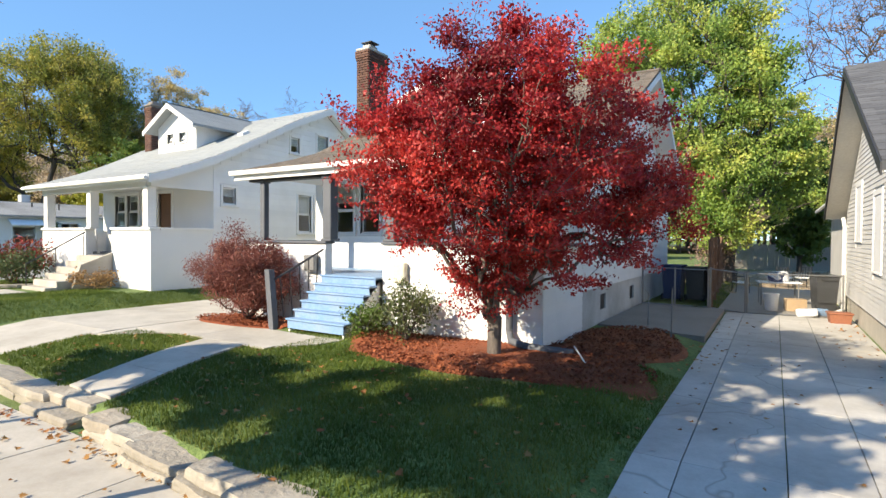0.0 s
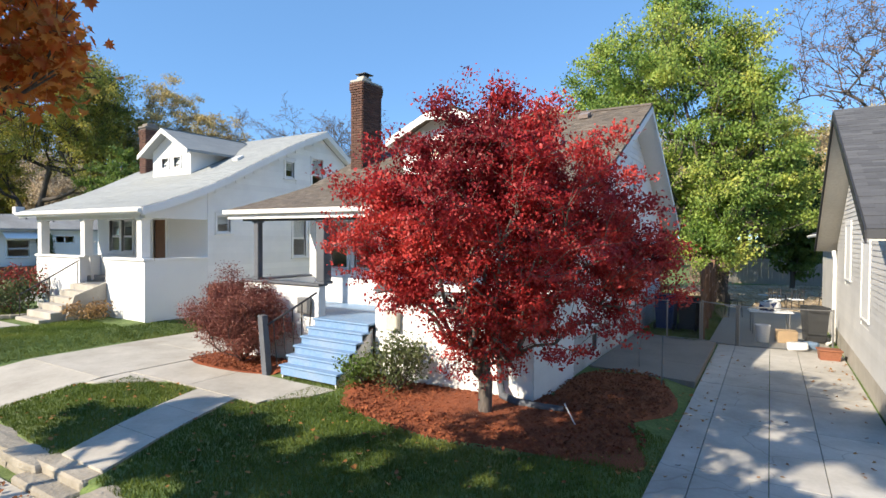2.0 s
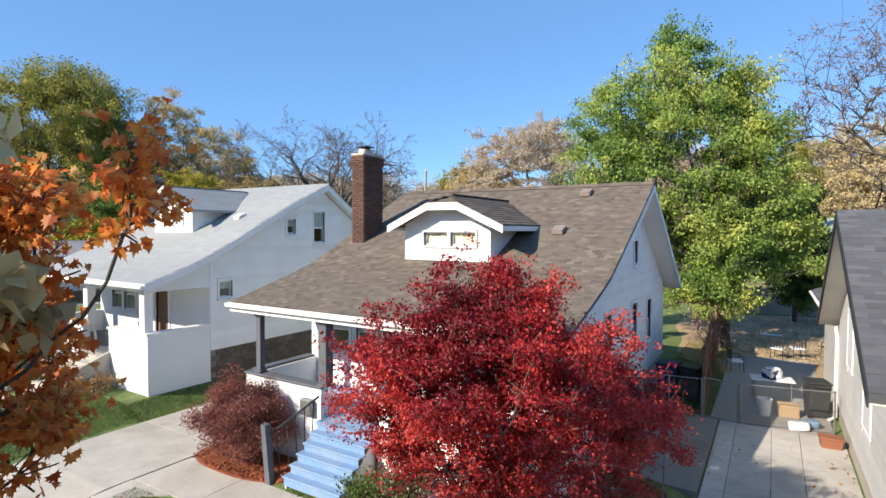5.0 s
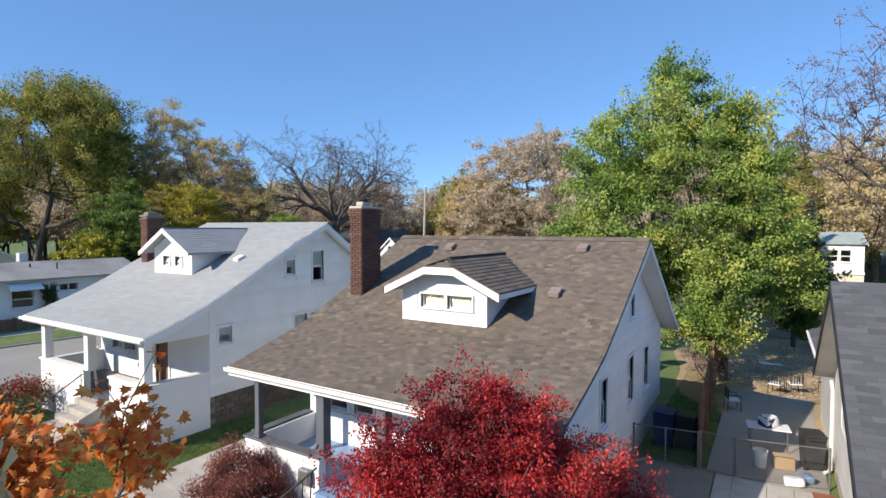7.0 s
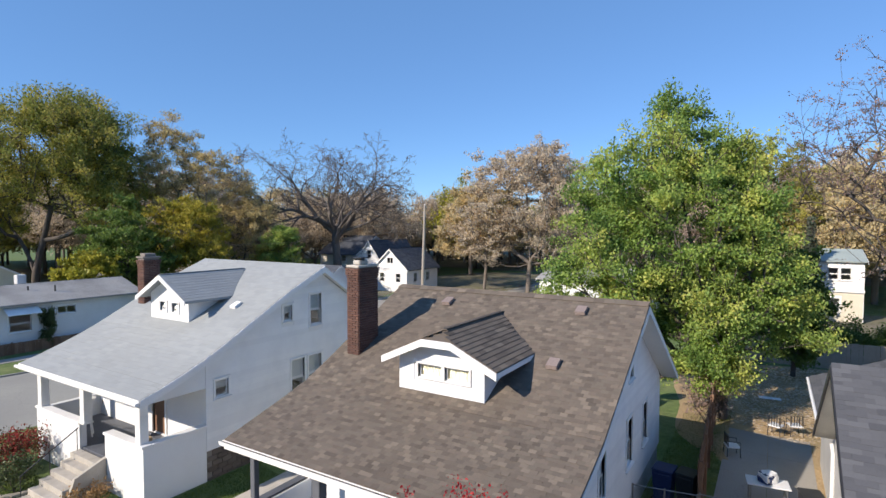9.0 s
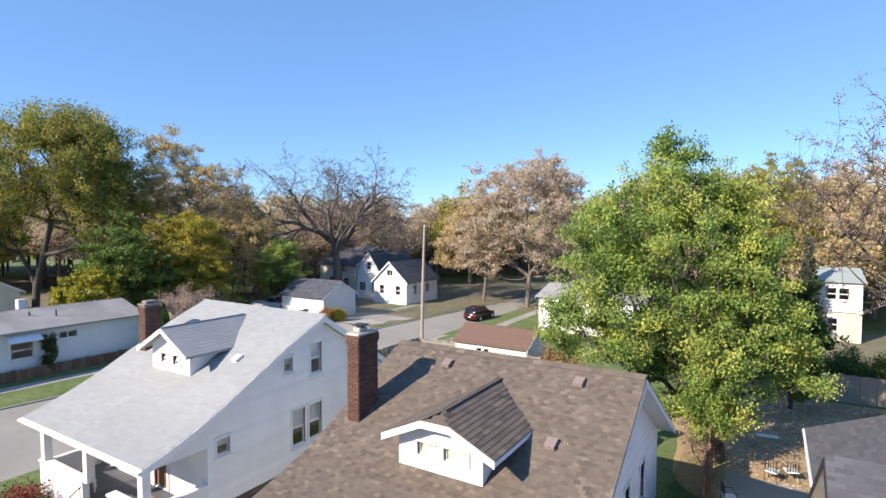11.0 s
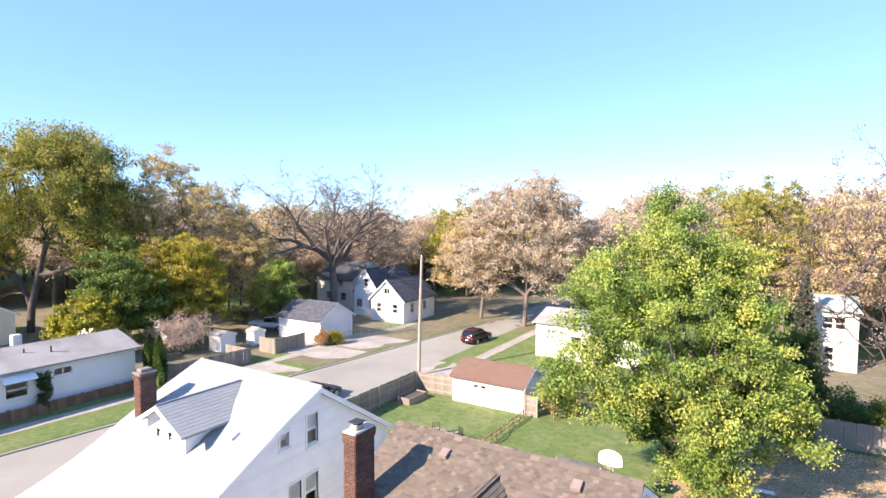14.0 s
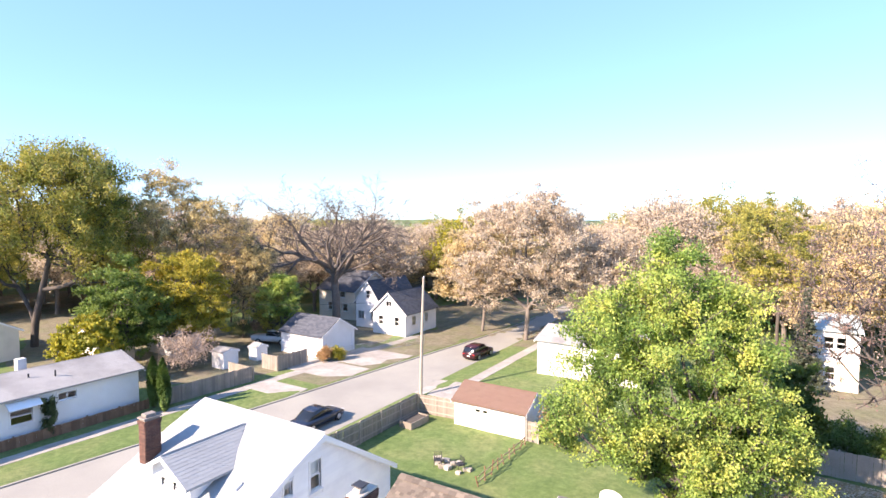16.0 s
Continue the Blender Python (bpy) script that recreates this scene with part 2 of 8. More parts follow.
    "galvanised": material("galvanised_steel", (0.22, 0.225, 0.23), (0.32, 0.325, 0.33), 0.55, 40, 2, None, 0.3, 0.1, 0.003, metal=0.8, spec=0.5),
    "curtain": material("cream_curtain", (0.55, 0.50, 0.38), (0.70, 0.65, 0.5), 0.9, 20, 3, None, 0.3, 0.4, 0.02, stretch=(12, 12, 0.4)),
    "blind": material("white_blind", (0.55, 0.56, 0.57), (0.65, 0.66, 0.67), 0.8, 12, 2, None, 0.2, 0.2, 0.01, stretch=(0.3, 0.3, 12)),
    "terracotta": material("brown_plastic", (0.24, 0.09, 0.05), (0.32, 0.13, 0.08), 0.6, 30, 2, None, 0.3, 0.15, 0.004),
    "black_plastic": material("black_plastic", (0.025, 0.027, 0.03), (0.05, 0.052, 0.055), 0.5, 30, 2, None, 0.3, 0.1, 0.003),
    "blue_plastic": material("blue_plastic", (0.012, 0.025, 0.09), (0.025, 0.05, 0.14), 0.5, 30, 2, None, 0.3, 0.1, 0.003),
    "cardboard": material("cardboard", (0.42, 0.29, 0.17), (0.52, 0.37, 0.23), 0.9, 20, 2, None, 0.3, 0.1, 0.003),
    "timber": material("bare_timber", (0.42, 0.30, 0.18), (0.55, 0.42, 0.28), 0.8, 20, 2, None, 0.3, 0.3, 0.004, stretch=(0.5, 6, 6)),
    "white_plastic": material("white_plastic", (0.72, 0.73, 0.74), (0.8, 0.81, 0.82), 0.4, 30, 2, None, 0.2, 0.05, 0.002),
    "cream_siding": material("warm_cream_siding", (0.57, 0.525, 0.42), (0.66, 0.61, 0.50), 0.7, 20, 0.8, None, 0.3, 0.2, 0.005),
    "vent_metal": material("brown_vent_metal", (0.22, 0.17, 0.15), (0.30, 0.24, 0.215), 0.55, 30, 2, None, 0.3, 0.1, 0.003, spec=0.5),
    "cream_paint": material("cream_siding", (0.60, 0.56, 0.47), (0.70, 0.66, 0.57), 0.7, 20, 0.8, None, 0.3, 0.2, 0.005),
    "aluminium": material("aluminium", (0.5, 0.51, 0.52), (0.6, 0.61, 0.62), 0.4, 40, 2, None, 0.3, 0.05, 0.002, metal=0.7, spec=0.5),
    "rubber": material("tyre_rubber", (0.018, 0.018, 0.018), (0.035, 0.035, 0.035), 0.85, 40, 3, None, 0.3, 0.3, 0.004),
    "car_blue": material("navy_car_paint", (0.012, 0.02, 0.04), (0.016, 0.026, 0.05), 0.22, 60, 2, None, 0.1, 0.0, spec=0.7),
    "car_maroon": material("maroon_car_paint", (0.035, 0.007, 0.010), (0.045, 0.009, 0.013), 0.22, 60, 2, None, 0.1, 0.0, spec=0.7),
    "car_white": material("white_car_paint", (0.6, 0.61, 0.62), (0.68, 0.69, 0.7), 0.25, 60, 2, None, 0.1, 0.0, spec=0.6),
    "tail_red": material("red_lens", (0.25, 0.01, 0.01), (0.32, 0.015, 0.015), 0.3, 40, 2, None, 0.1, 0.0, spec=0.6),
    "mulch": material("red_mulch", (0.15, 0.038, 0.017), (0.35, 0.10, 0.044), 0.95, 34, 1.6, (0.11, 0.034, 0.02), 0.5, 1.0, 0.03,
                      pieces=[(0.15, 0.036, 0.018), (0.29, 0.08, 0.035), (0.43, 0.14, 0.062), (0.21, 0.054, 0.026)]),
    "pole_wood": material("utility_pole_wood", (0.30, 0.26, 0.22), (0.42, 0.38, 0.33), 0.9, 20, 1, None, 0.3, 0.4, 0.006, stretch=(6, 6, 0.4)),
    "glass": glass_material("window_glass"),
    "car_glass": material("dark_car_glass", (0.008, 0.01, 0.012), (0.012, 0.014, 0.016), 0.06, 40, 2, None, 0.0, 0.0, spec=0.8),
}
MAT["grass"] = material("lawn", (0.070, 0.125, 0.036), (0.155, 0.225, 0.078), 0.95, 26, 0.3, (0.225, 0.23, 0.11), 0.42, 0.9, 0.03, extra=mottle(2.2, (0.62, 0.7, 0.6), (1.3, 1.22, 1.2)))
MAT["dry_ground"] = material("dry_grass_and_litter", (0.115, 0.105, 0.072), (0.265, 0.24, 0.178), 0.95, 20, 0.35, (0.12, 0.145, 0.06), 0.55, 0.9, 0.03, extra=mottle(1.6, (0.7, 0.68, 0.66), (1.25, 1.22, 1.18)))
MAT["leafy_ground"] = material("fallen_leaves_ground", (0.28, 0.19, 0.10), (0.52, 0.38, 0.22), 0.95, 16, 0.5, (0.20, 0.17, 0.08), 0.5, 0.9, 0.03)
LEAF = {
    "red_maple": leaf_material("red_maple_leaf", [(0.18, 0.012, 0.020), (0.36, 0.022, 0.032), (0.50, 0.036, 0.040), (0.62, 0.085, 0.070), (0.28, 0.016, 0.027)], 0.45, 0.34),
    "orange": leaf_material("orange_maple_leaf", [(0.42, 0.06, 0.025), (0.66, 0.19, 0.04), (0.80, 0.34, 0.08), (0.62, 0.12, 0.03), (0.88, 0.55, 0.18), (0.44, 0.05, 0.025)], 0.35, 0.5, 2.0),
    "green": leaf_material("green_leaf", [(0.080, 0.165, 0.050), (0.170, 0.300, 0.075), (0.310, 0.450, 0.115), (0.470, 0.560, 0.150), (0.640, 0.620, 0.185)], 0.3, 0.42),
    "dark_green": leaf_material("dark_green_leaf", [(0.060, 0.114, 0.030), (0.102, 0.174, 0.042), (0.156, 0.240, 0.060)], 0.3, 0.35),
    "olive": leaf_material("olive_leaf", [(0.20, 0.24, 0.06), (0.32, 0.33, 0.085), (0.44, 0.42, 0.11), (0.56, 0.49, 0.13)], 0.3, 0.42),
    "mid_green": leaf_material("mid_green_leaf", [(0.08, 0.15, 0.04), (0.13, 0.22, 0.055), (0.20, 0.30, 0.075), (0.28, 0.36, 0.09)], 0.3, 0.42),
    "yellow_olive": leaf_material("yellow_olive_leaf", [(0.24, 0.26, 0.05), (0.38, 0.36, 0.06), (0.50, 0.44, 0.075), (0.62, 0.52, 0.09)], 0.3, 0.45),
    "oak_green": leaf_material("broad_green_leaf", [(0.154, 0.218, 0.051), (0.269, 0.307, 0.077), (0.422, 0.397, 0.102), (0.640, 0.538, 0.128)], 0.3, 0.45),
    "yellow": leaf_material("yellow_leaf", [(0.260, 0.290, 0.050), (0.370, 0.360, 0.050), (0.500, 0.440, 0.060)], 0.3, 0.35),
    "tan": leaf_material("tan_oak_leaf", [(0.460, 0.380, 0.285), (0.590, 0.495, 0.390), (0.690, 0.600, 0.485), (0.530, 0.430, 0.315)], 0.25, 0.42),
    "gold": leaf_material("gold_brown_leaf", [(0.500, 0.420, 0.240), (0.620, 0.520, 0.310), (0.720, 0.600, 0.360), (0.800, 0.660, 0.420)], 0.25, 0.45),
    "purple": leaf_material("purple_brown_leaf", [(0.440, 0.350, 0.300), (0.570, 0.460, 0.400), (0.660, 0.550, 0.480)], 0.25, 0.4),
    "ochre": leaf_material("ochre_leaf", [(0.400, 0.325, 0.145), (0.510, 0.420, 0.200), (0.620, 0.510, 0.270), (0.700, 0.580, 0.340)], 0.25, 0.4),
    "plum": leaf_material("plum_brown_leaf", [(0.20, 0.13, 0.12), (0.30, 0.21, 0.19), (0.40, 0.30, 0.27)], 0.25, 0.3),
    "barberry": leaf_material("barberry_leaf", [(0.115, 0.034, 0.036), (0.19, 0.058, 0.055), (0.26, 0.095, 0.082), (0.32, 0.14, 0.12)], 0.25, 0.25),
    "shrub": leaf_material("shrub_leaf", [(0.05, 0.08, 0.03), (0.09, 0.13, 0.05), (0.14, 0.17, 0.08), (0.06, 0.09, 0.04)], 0.3, 0.25),
    "rose": leaf_material("rose_leaf", [(0.30, 0.02, 0.03), (0.06, 0.09, 0.03), (0.38, 0.04, 0.05), (0.10, 0.12, 0.04), (0.12, 0.04, 0.03)], 0.3, 0.25),
    "russet": leaf_material("russet_leaf", [(0.368, 0.196, 0.092), (0.483, 0.310, 0.149), (0.322, 0.196, 0.103), (0.529, 0.391, 0.172)], 0.25, 0.3),
    "conifer": leaf_material("conifer_needles", [(0.050, 0.100, 0.030), (0.085, 0.155, 0.040), (0.120, 0.190, 0.050)], 0.2, 0.15),
    "spruce": leaf_material("blue_spruce_needles", [(0.05, 0.07, 0.05), (0.08, 0.10, 0.07), (0.06, 0.08, 0.06)], 0.2, 0.1),
    "grass": leaf_material("grass_blade", [(0.055, 0.098, 0.018), (0.092, 0.148, 0.028), (0.148, 0.195, 0.045), (0.23, 0.235, 0.08)], 0.2, 0.3),
    "litter": leaf_material("dry_leaf", [(0.20, 0.07, 0.03), (0.32, 0.13, 0.05), (0.40, 0.22, 0.08), (0.16, 0.07, 0.04)], 0.2, 0.15),
}


# ---- mesh tools ----
class Shape:
    """Collects corners and faces; every piece is closed by itself."""

    def __init__(self):
        self.v, self.f = [], []

    def add(self, verts, faces, m=None):
        k = len(self.v)
        self.v += [tuple(m @ Vector(p)) if m else tuple(p) for p in verts]
        self.f += [tuple(i + k for i in f) for f in faces]
        return self

    def box(self, x0, x1, y0, y1, z0, z1, b=0.006, m=None):
        """A box with chamfered edges."""
        x0, x1, y0, y1, z0, z1 = min(x0, x1), max(x0, x1), min(y0, y1), max(y0, y1), min(z0, z1), max(z0, z1)
        b = min(b, 0.3 * min(x1 - x0, y1 - y0, z1 - z0))
        if b <= 0:
            v = [(x, y, z) for x in (x0, x1) for y in (y0, y1) for z in (z0, z1)]
            return self.add(v, [(0, 1, 3, 2), (4, 6, 7, 5), (0, 4, 5, 1), (2, 3, 7, 6), (0, 2, 6, 4), (1, 5, 7, 3)], m)
        v, idx = [], {}
        for i, sx in enumerate((x0, x1)):
            for j, sy in enumerate((y0, y1)):
                for k, sz in enumerate((z0, z1)):
                    dx, dy, dz = b * (1 - 2 * i), b * (1 - 2 * j), b * (1 - 2 * k)
                    for a, p in enumerate(((sx, sy + dy, sz + dz), (sx + dx, sy, sz + dz), (sx + dx, sy + dy, sz))):
                        idx[i, j, k, a] = len(v)
                        v.append(p)
        q = lambda i, j, k, a: idx[i, j, k, a]
        f = [(q(0, 0, 0, 0), q(0, 0, 1, 0), q(0, 1, 1, 0), q(0, 1, 0, 0)), (q(1, 0, 0, 0), q(1, 1, 0, 0), q(1, 1, 1, 0), q(1, 0, 1, 0)),
             (q(0, 0, 0, 1), q(1, 0, 0, 1), q(1, 0, 1, 1), q(0, 0, 1, 1)), (q(0, 1, 0, 1), q(0, 1, 1, 1), q(1, 1, 1, 1), q(1, 1, 0, 1)),
             (q(0, 0, 0, 2), q(0, 1, 0, 2), q(1, 1, 0, 2), q(1, 0, 0, 2)), (q(0, 0, 1, 2), q(1, 0, 1, 2), q(1, 1, 1, 2), q(0, 1, 1, 2))]
        for i in (0, 1):
            for j in (0, 1):
                f += [(q(i, j, 0, 0), q(i, j, 0, 1), q(i, j, 1, 1), q(i, j, 1, 0)), (q(i, 0, j, 0), q(i, 0, j, 2), q(i, 1, j, 2), q(i, 1, j, 0)),
                      (q(0, i, j, 1), q(0, i, j, 2), q(1, i, j, 2), q(1, i, j, 1))]
                f += [(q(i, j, k, 0), q(i, j, k, 1), q(i, j, k, 2)) for k in (0, 1)]
        return self.add(v, f, m)

    def prism(self, outline, h, m=None):
        """An outline in the xy plane, pulled up by h (a number, or low and high)."""
        lo, hi = h if isinstance(h, tuple) else (0.0, h)
        n = len(outline)
        v = [(x, y, lo) for x, y in outline] + [(x, y, hi) for x, y in outline]
        return self.add(v, [tuple(range(n))[::-1], tuple(range(n, 2 * n))] + [(i, (i + 1) % n, n + (i + 1) % n, n + i) for i in range(n)], m)

    def slab(self, pts, off):
        """A closed slab from a planar outline in space and an offset."""
        n = len(pts)
        a = [Vector(p) for p in pts]
        v = a + [p + Vector(off) for p in a]
        return self.add(v, [tuple(range(n))[::-1], tuple(range(n, 2 * n))] + [(i, (i + 1) % n, n + (i + 1) % n, n + i) for i in range(n)])

    def tube(self, pts, r, sides=8, caps=True):
        pts = [Vector(p) for p in pts]
        rs = r if isinstance(r, (list, tuple)) else [r] * len(pts)
        v, f = [], []
        for i, p in enumerate(pts):
            d = (pts[min(i + 1, len(pts) - 1)] - pts[max(i - 1, 0)]).normalized()
            u = d.orthogonal().normalized() if i == 0 else (u - d * u.dot(d)).normalized()
            w = d.cross(u)
            for s in range(sides):
                a = 2 * math.pi * s / sides
                v.append(p + (u * math.cos(a) + w * math.sin(a)) * rs[i])
        for i in range(len(pts) - 1):
            for s in range(sides):
                t = (s + 1) % sides
                f.append((i * sides + s, i * sides + t, (i + 1) * sides + t, (i + 1) * sides + s))
        if caps:
            f += [tuple(range(sides))[::-1], tuple(range((len(pts) - 1) * sides, len(pts) * sides))]
        return self.add(v, f)

    def weld(self):
        """Joins corners that meet and drops the faces shut in between."""
        ids, v, at = {}, [], []
        for p in self.v:
            key = tuple(round(c, 4) for c in p)
            if key not in ids:
                ids[key] = len(v)
                v.append(p)
            at.append(ids[key])
        count = {}
        f = [tuple(at[i] for i in fc) for fc in self.f]
        for fc in f:
            count[frozenset(fc)] = count.get(frozenset(fc), 0) + 1
        self.v, self.f = v, [fc for fc in f if count[frozenset(fc)] == 1 and len(set(fc)) == len(fc)]
        return self

    def turned(self, m):
        self.v = [tuple(m @ Vector(p)) for p in self.v]
        return self

    def mesh(self, name, mat, smooth=False):
        me = bpy.data.meshes.new(name)
        me.from_pydata(self.v, [], self.f)
        me.materials.append(MAT[mat] if isinstance(mat, str) else mat)
        if smooth:
            me.polygons.foreach_set("use_smooth", [True] * len(me.polygons))
        me.update()
        return me


def thing(name, at, label, category, group="", kind=""):
    ob = new(name)
    ob.matrix_basis = pose(*at)
    ob.empty_display_size = 0.2
    return tagged(ob, label, category, group, kind)


def hang(ob, parent):
    ob.parent = parent
    ob.matrix_parent_inverse = parent.matrix_basis.inverted() if parent.parent is None else Matrix()
    return ob


def part(name, shape, mat, parent, label="", smooth=False, kind=""):
    ob = hang(new(name, shape.mesh(name, mat, smooth)), parent)
    return tagged(ob, label, kind=kind)


def solo(name, shape, mat, label, category, group="", kind="", smooth=False):
    """A thing that is one mesh."""
    return tagged(new(name, shape.mesh(name, mat, smooth)), label, category, group, kind)


def pieces(name, mesh, poses, parent):
    for m in poses:
        ob = hang(new(name, mesh), parent)
        ob.matrix_basis = m


def joined(name, template, poses, mat, parent, label=""):
    """Many alike small pieces as one mesh."""
    tv = np.array([(*p, 1.0) for p in template.v])
    ms = np.array([[list(r) for r in m] for m in poses])
    v = np.einsum("nij,vj->nvi", ms, tv)[:, :, :3].reshape(-1, 3)
    k = len(tv)
    f = [tuple(i + n * k for i in fc) for n in range(len(ms)) for fc in template.f]
    me = bpy.data.meshes.new(name)
    me.from_pydata(v.tolist(), [], f)
    me.materials.append(MAT[mat])
    ob = new(name, me)
    if parent:
        hang(ob, parent)
    return tagged(ob, label, kind="stuff")


def smoothstep(a, b, x):
    t = min(1.0, max(0.0, (x - a) / (b - a)))
    return t * t * (3 - 2 * t)


# ---- ground: one sheet, a low terrace of yards above the front pavement ----
PAVE_Z = -0.64


def far_edge(y):
    """Where the far side of the side street lies."""
    return -39.2 + 0.115 * (min(70.0, max(-2.0, y)) - 14)


def ground_z(x, y):
    z = -0.28
    z += 0.28 * smoothstep(-15.3, -16.4, x) * (1 - smoothstep(-24.5, -27.5, x)) * (1 - smoothstep(22, 30, y))
    z -= 0.14 * smoothstep(-2.5, -1.7, x) * (1 - smoothstep(24, 34, y))
    z -= 0.1 * smoothstep(-26.5, -28.0, x)
    z -= 0.14 * smoothstep(-28.05, -28.3, x) * (1 - smoothstep(far_edge(y) - 0.1, far_edge(y) - 0.4, x))
    z += 0.025 * noise.noise(Vector((x * 0.35, y * 0.35, 0))) * (1 - smoothstep(60, 90, abs(y)))
    left = smoothstep(-15.45, -15.15, x) * (1 - smoothstep(-12.05, -11.75, x))
    right = smoothstep(-2.1, -1.85, x) * (1 - smoothstep(1.0, 1.3, x))
    z += 0.13 * smoothstep(8.44, 8.62, y) * (1 - smoothstep(9.7, 11, y)) * smoothstep(-9.9, -9.2, x) * (1 - smoothstep(-7.2, -6.4, x))
    edge = 4.22 - 0.08 * (min(-2.0, max(-11.0, x)) + 7.8)
    rise = 0.6 * smoothstep(edge, edge + 0.1, y) + 0.4 * min(1.0, max(0.0, (y - edge) / 1.5))
    rise += (min(1.0, max(0.0, (y - 3.98) / 2.6)) - rise) * max(left, right)
    z -= 0.02 * max(left * (1 - smoothstep(14.6, 15.2, y)), right) * smoothstep(3.9, 4.3, y)
    return PAVE_Z + (z - PAVE_Z) * rise - 0.12 * (1 - smoothstep(-1.6, -1.2, y))


def sheet(name, xs, ys, mat, lift, label, category, kind="structure", thick=0.1, zf=None):
    """A grid that follows the ground, lifted a little, with a skirt."""
    zf = zf or ground_z
    nx, ny = len(xs), len(ys)
    v = [(x, y, zf(x, y) + lift) for y in ys for x in xs]
    f = [(j * nx + i, j * nx + i + 1, (j + 1) * nx + i + 1, (j + 1) * nx + i) for j in range(ny - 1) for i in range(nx - 1)]
    s = Shape()
    s.add(v, f)
    rim = [i for i in range(nx)] + [j * nx + nx - 1 for j in range(1, ny)] + [(ny - 1) * nx + i for i in range(nx - 2, -1, -1)] + [j * nx for j in range(ny - 2, 0, -1)]
    k = len(s.v)
    s.v += [(v[i][0], v[i][1], v[i][2] - thick) for i in rim]
    n = len(rim)
    s.f += [(rim[i], k + i, k + (i + 1) % n, rim[(i + 1) % n]) for i in range(n)]
    return solo(name, s, mat, label, category, kind=kind, smooth=True)


def steps(a, b, d):
    n = max(1, round(abs(b - a) / d))
    return [a + (b - a) * i / n for i in range(n + 1)]


gx = [-1500, -700, -400, -250, -180, -140] + steps(-120, -44, 4) + [-43, -42.2] + steps(-41.4, -32.6, 0.25) + [-31.5, -30, -29, -28.4, -28.3, -28.2, -28.1, -28] + steps(-27.5, -16.5, 0.7) + steps(-16.2, -11.4, 0.3) + steps(-10.8, -2.7, 0.7) + steps(-2.3, 1.6, 0.3) + steps(2.2, 8, 0.7) + steps(10, 60, 5) + [80, 120, 200, 400, 800, 1500]
gy = [-900, -400, -200, -120, -80, -50, -30, -20, -14, -9, -6, -4, -3, -2, -1.7, -1.55, -1.4, -1.3, -1.2, -0.5, 0.5, 1.5, 2.5, 3.4] + steps(3.6, 4.7, 0.06) + steps(5, 42, 0.7) + steps(44, 100, 4) + [115, 140, 180, 250, 400, 700, 1500, 2500]
sheet("ground", gx, gy, "grass", 0.0, "green autumn lawn and yard ground", "lawn", thick=0.3)


def blob(name, cx, cy, rx, ry, mat, lift, seed, label, category, kind="structure", wob=0.14, power=2.6, rings=10, seg=56, dome=0.0):
    """A bed or patch with an uneven outline."""
    rnd = random.Random(seed)
    ph = [rnd.uniform(0, 6.28) for _ in range(6)]
    v, f = [(cx, cy, ground_z(cx, cy) + lift + dome)], []
    for r in range(1, rings + 1):
        q = r / rings
        for s in range(seg):
            a = 2 * math.pi * s / seg
            k = (abs(math.cos(a)) ** power + abs(math.sin(a)) ** power) ** (-1 / power)
            k *= 1 + wob * sum(math.sin((i + 2) * a + ph[i]) / (i + 1.6) for i in range(6)) * q
            x, y = cx + rx * k * q * math.cos(a), cy + ry * k * q * math.sin(a)
            edge = -0.05 if r == rings else lift + dome * (1 - q * q)
            v.append((x, y, ground_z(x, y) + edge))
    for s in range(seg):
        f.append((0, 1 + s, 1 + (s + 1) % seg))
        for r in range(rings - 1):
            a, b = 1 + r * seg, 1 + (r + 1) * seg
            f.append((a + s, b + s, b + (s + 1) % seg, a + (s + 1) % seg))
    s = Shape()
    s.add(v, f)
    return solo(name, s, mat, label, category, kind=kind, smooth=True)

# ---- pavements, drives and roads ----
def slabs(name, x0, x1, y0, y1, nx, ny, mat, lift, label, category, seed, gap=0.005, zf=None, thick=0.12, skew=0.0, cuts=None):
    """Concrete panels side by side with open joints, each a piece of its own."""
    rnd = random.Random(seed)
    zf = zf or ground_z
    top = thing(name, ((x0 + x1) / 2, (y0 + y1) / 2, zf((x0 + x1) / 2, (y0 + y1) / 2)), label, category, kind="structure")
    for i in range(nx):
        for j in range(ny):
            a, b = (cuts[i] + gap, cuts[i + 1] - gap) if cuts else (x0 + (x1 - x0) * i / nx + gap, x0 + (x1 - x0) * (i + 1) / nx - gap)
            c, d = y0 + (y1 - y0) * j / ny + gap, y0 + (y1 - y0) * (j + 1) / ny - gap
            dz = rnd.uniform(-0.003, 0.003)
            s = Shape()
            q = [(x, y, zf(x, y) + lift + dz) for x, y in ((a + skew * (c - y0), c), (b + skew * (c - y0), c), (b + skew * (d - y0), d), (a + skew * (d - y0), d))]
            e = 0.004
            t = [(p[0] + e * u, p[1] + e * w, p[2]) for p, u, w in zip(q, (1, -1, -1, 1), (1, 1, -1, -1))]
            m = [(x, y, z - 0.004) for x, y, z in q]
            o = [(x, y, z - thick) for x, y, z in q]
            s.add(t + m + o, [(0, 1, 2, 3)] + [(4 + k, 4 + (k + 1) % 4, (k + 1) % 4, k) for k in range(4)] + [(8 + k, 8 + (k + 1) % 4, 4 + (k + 1) % 4, 4 + k) for k in range(4)] + [(11, 10, 9, 8)])
            part("slab", s, mat, top)
    return top


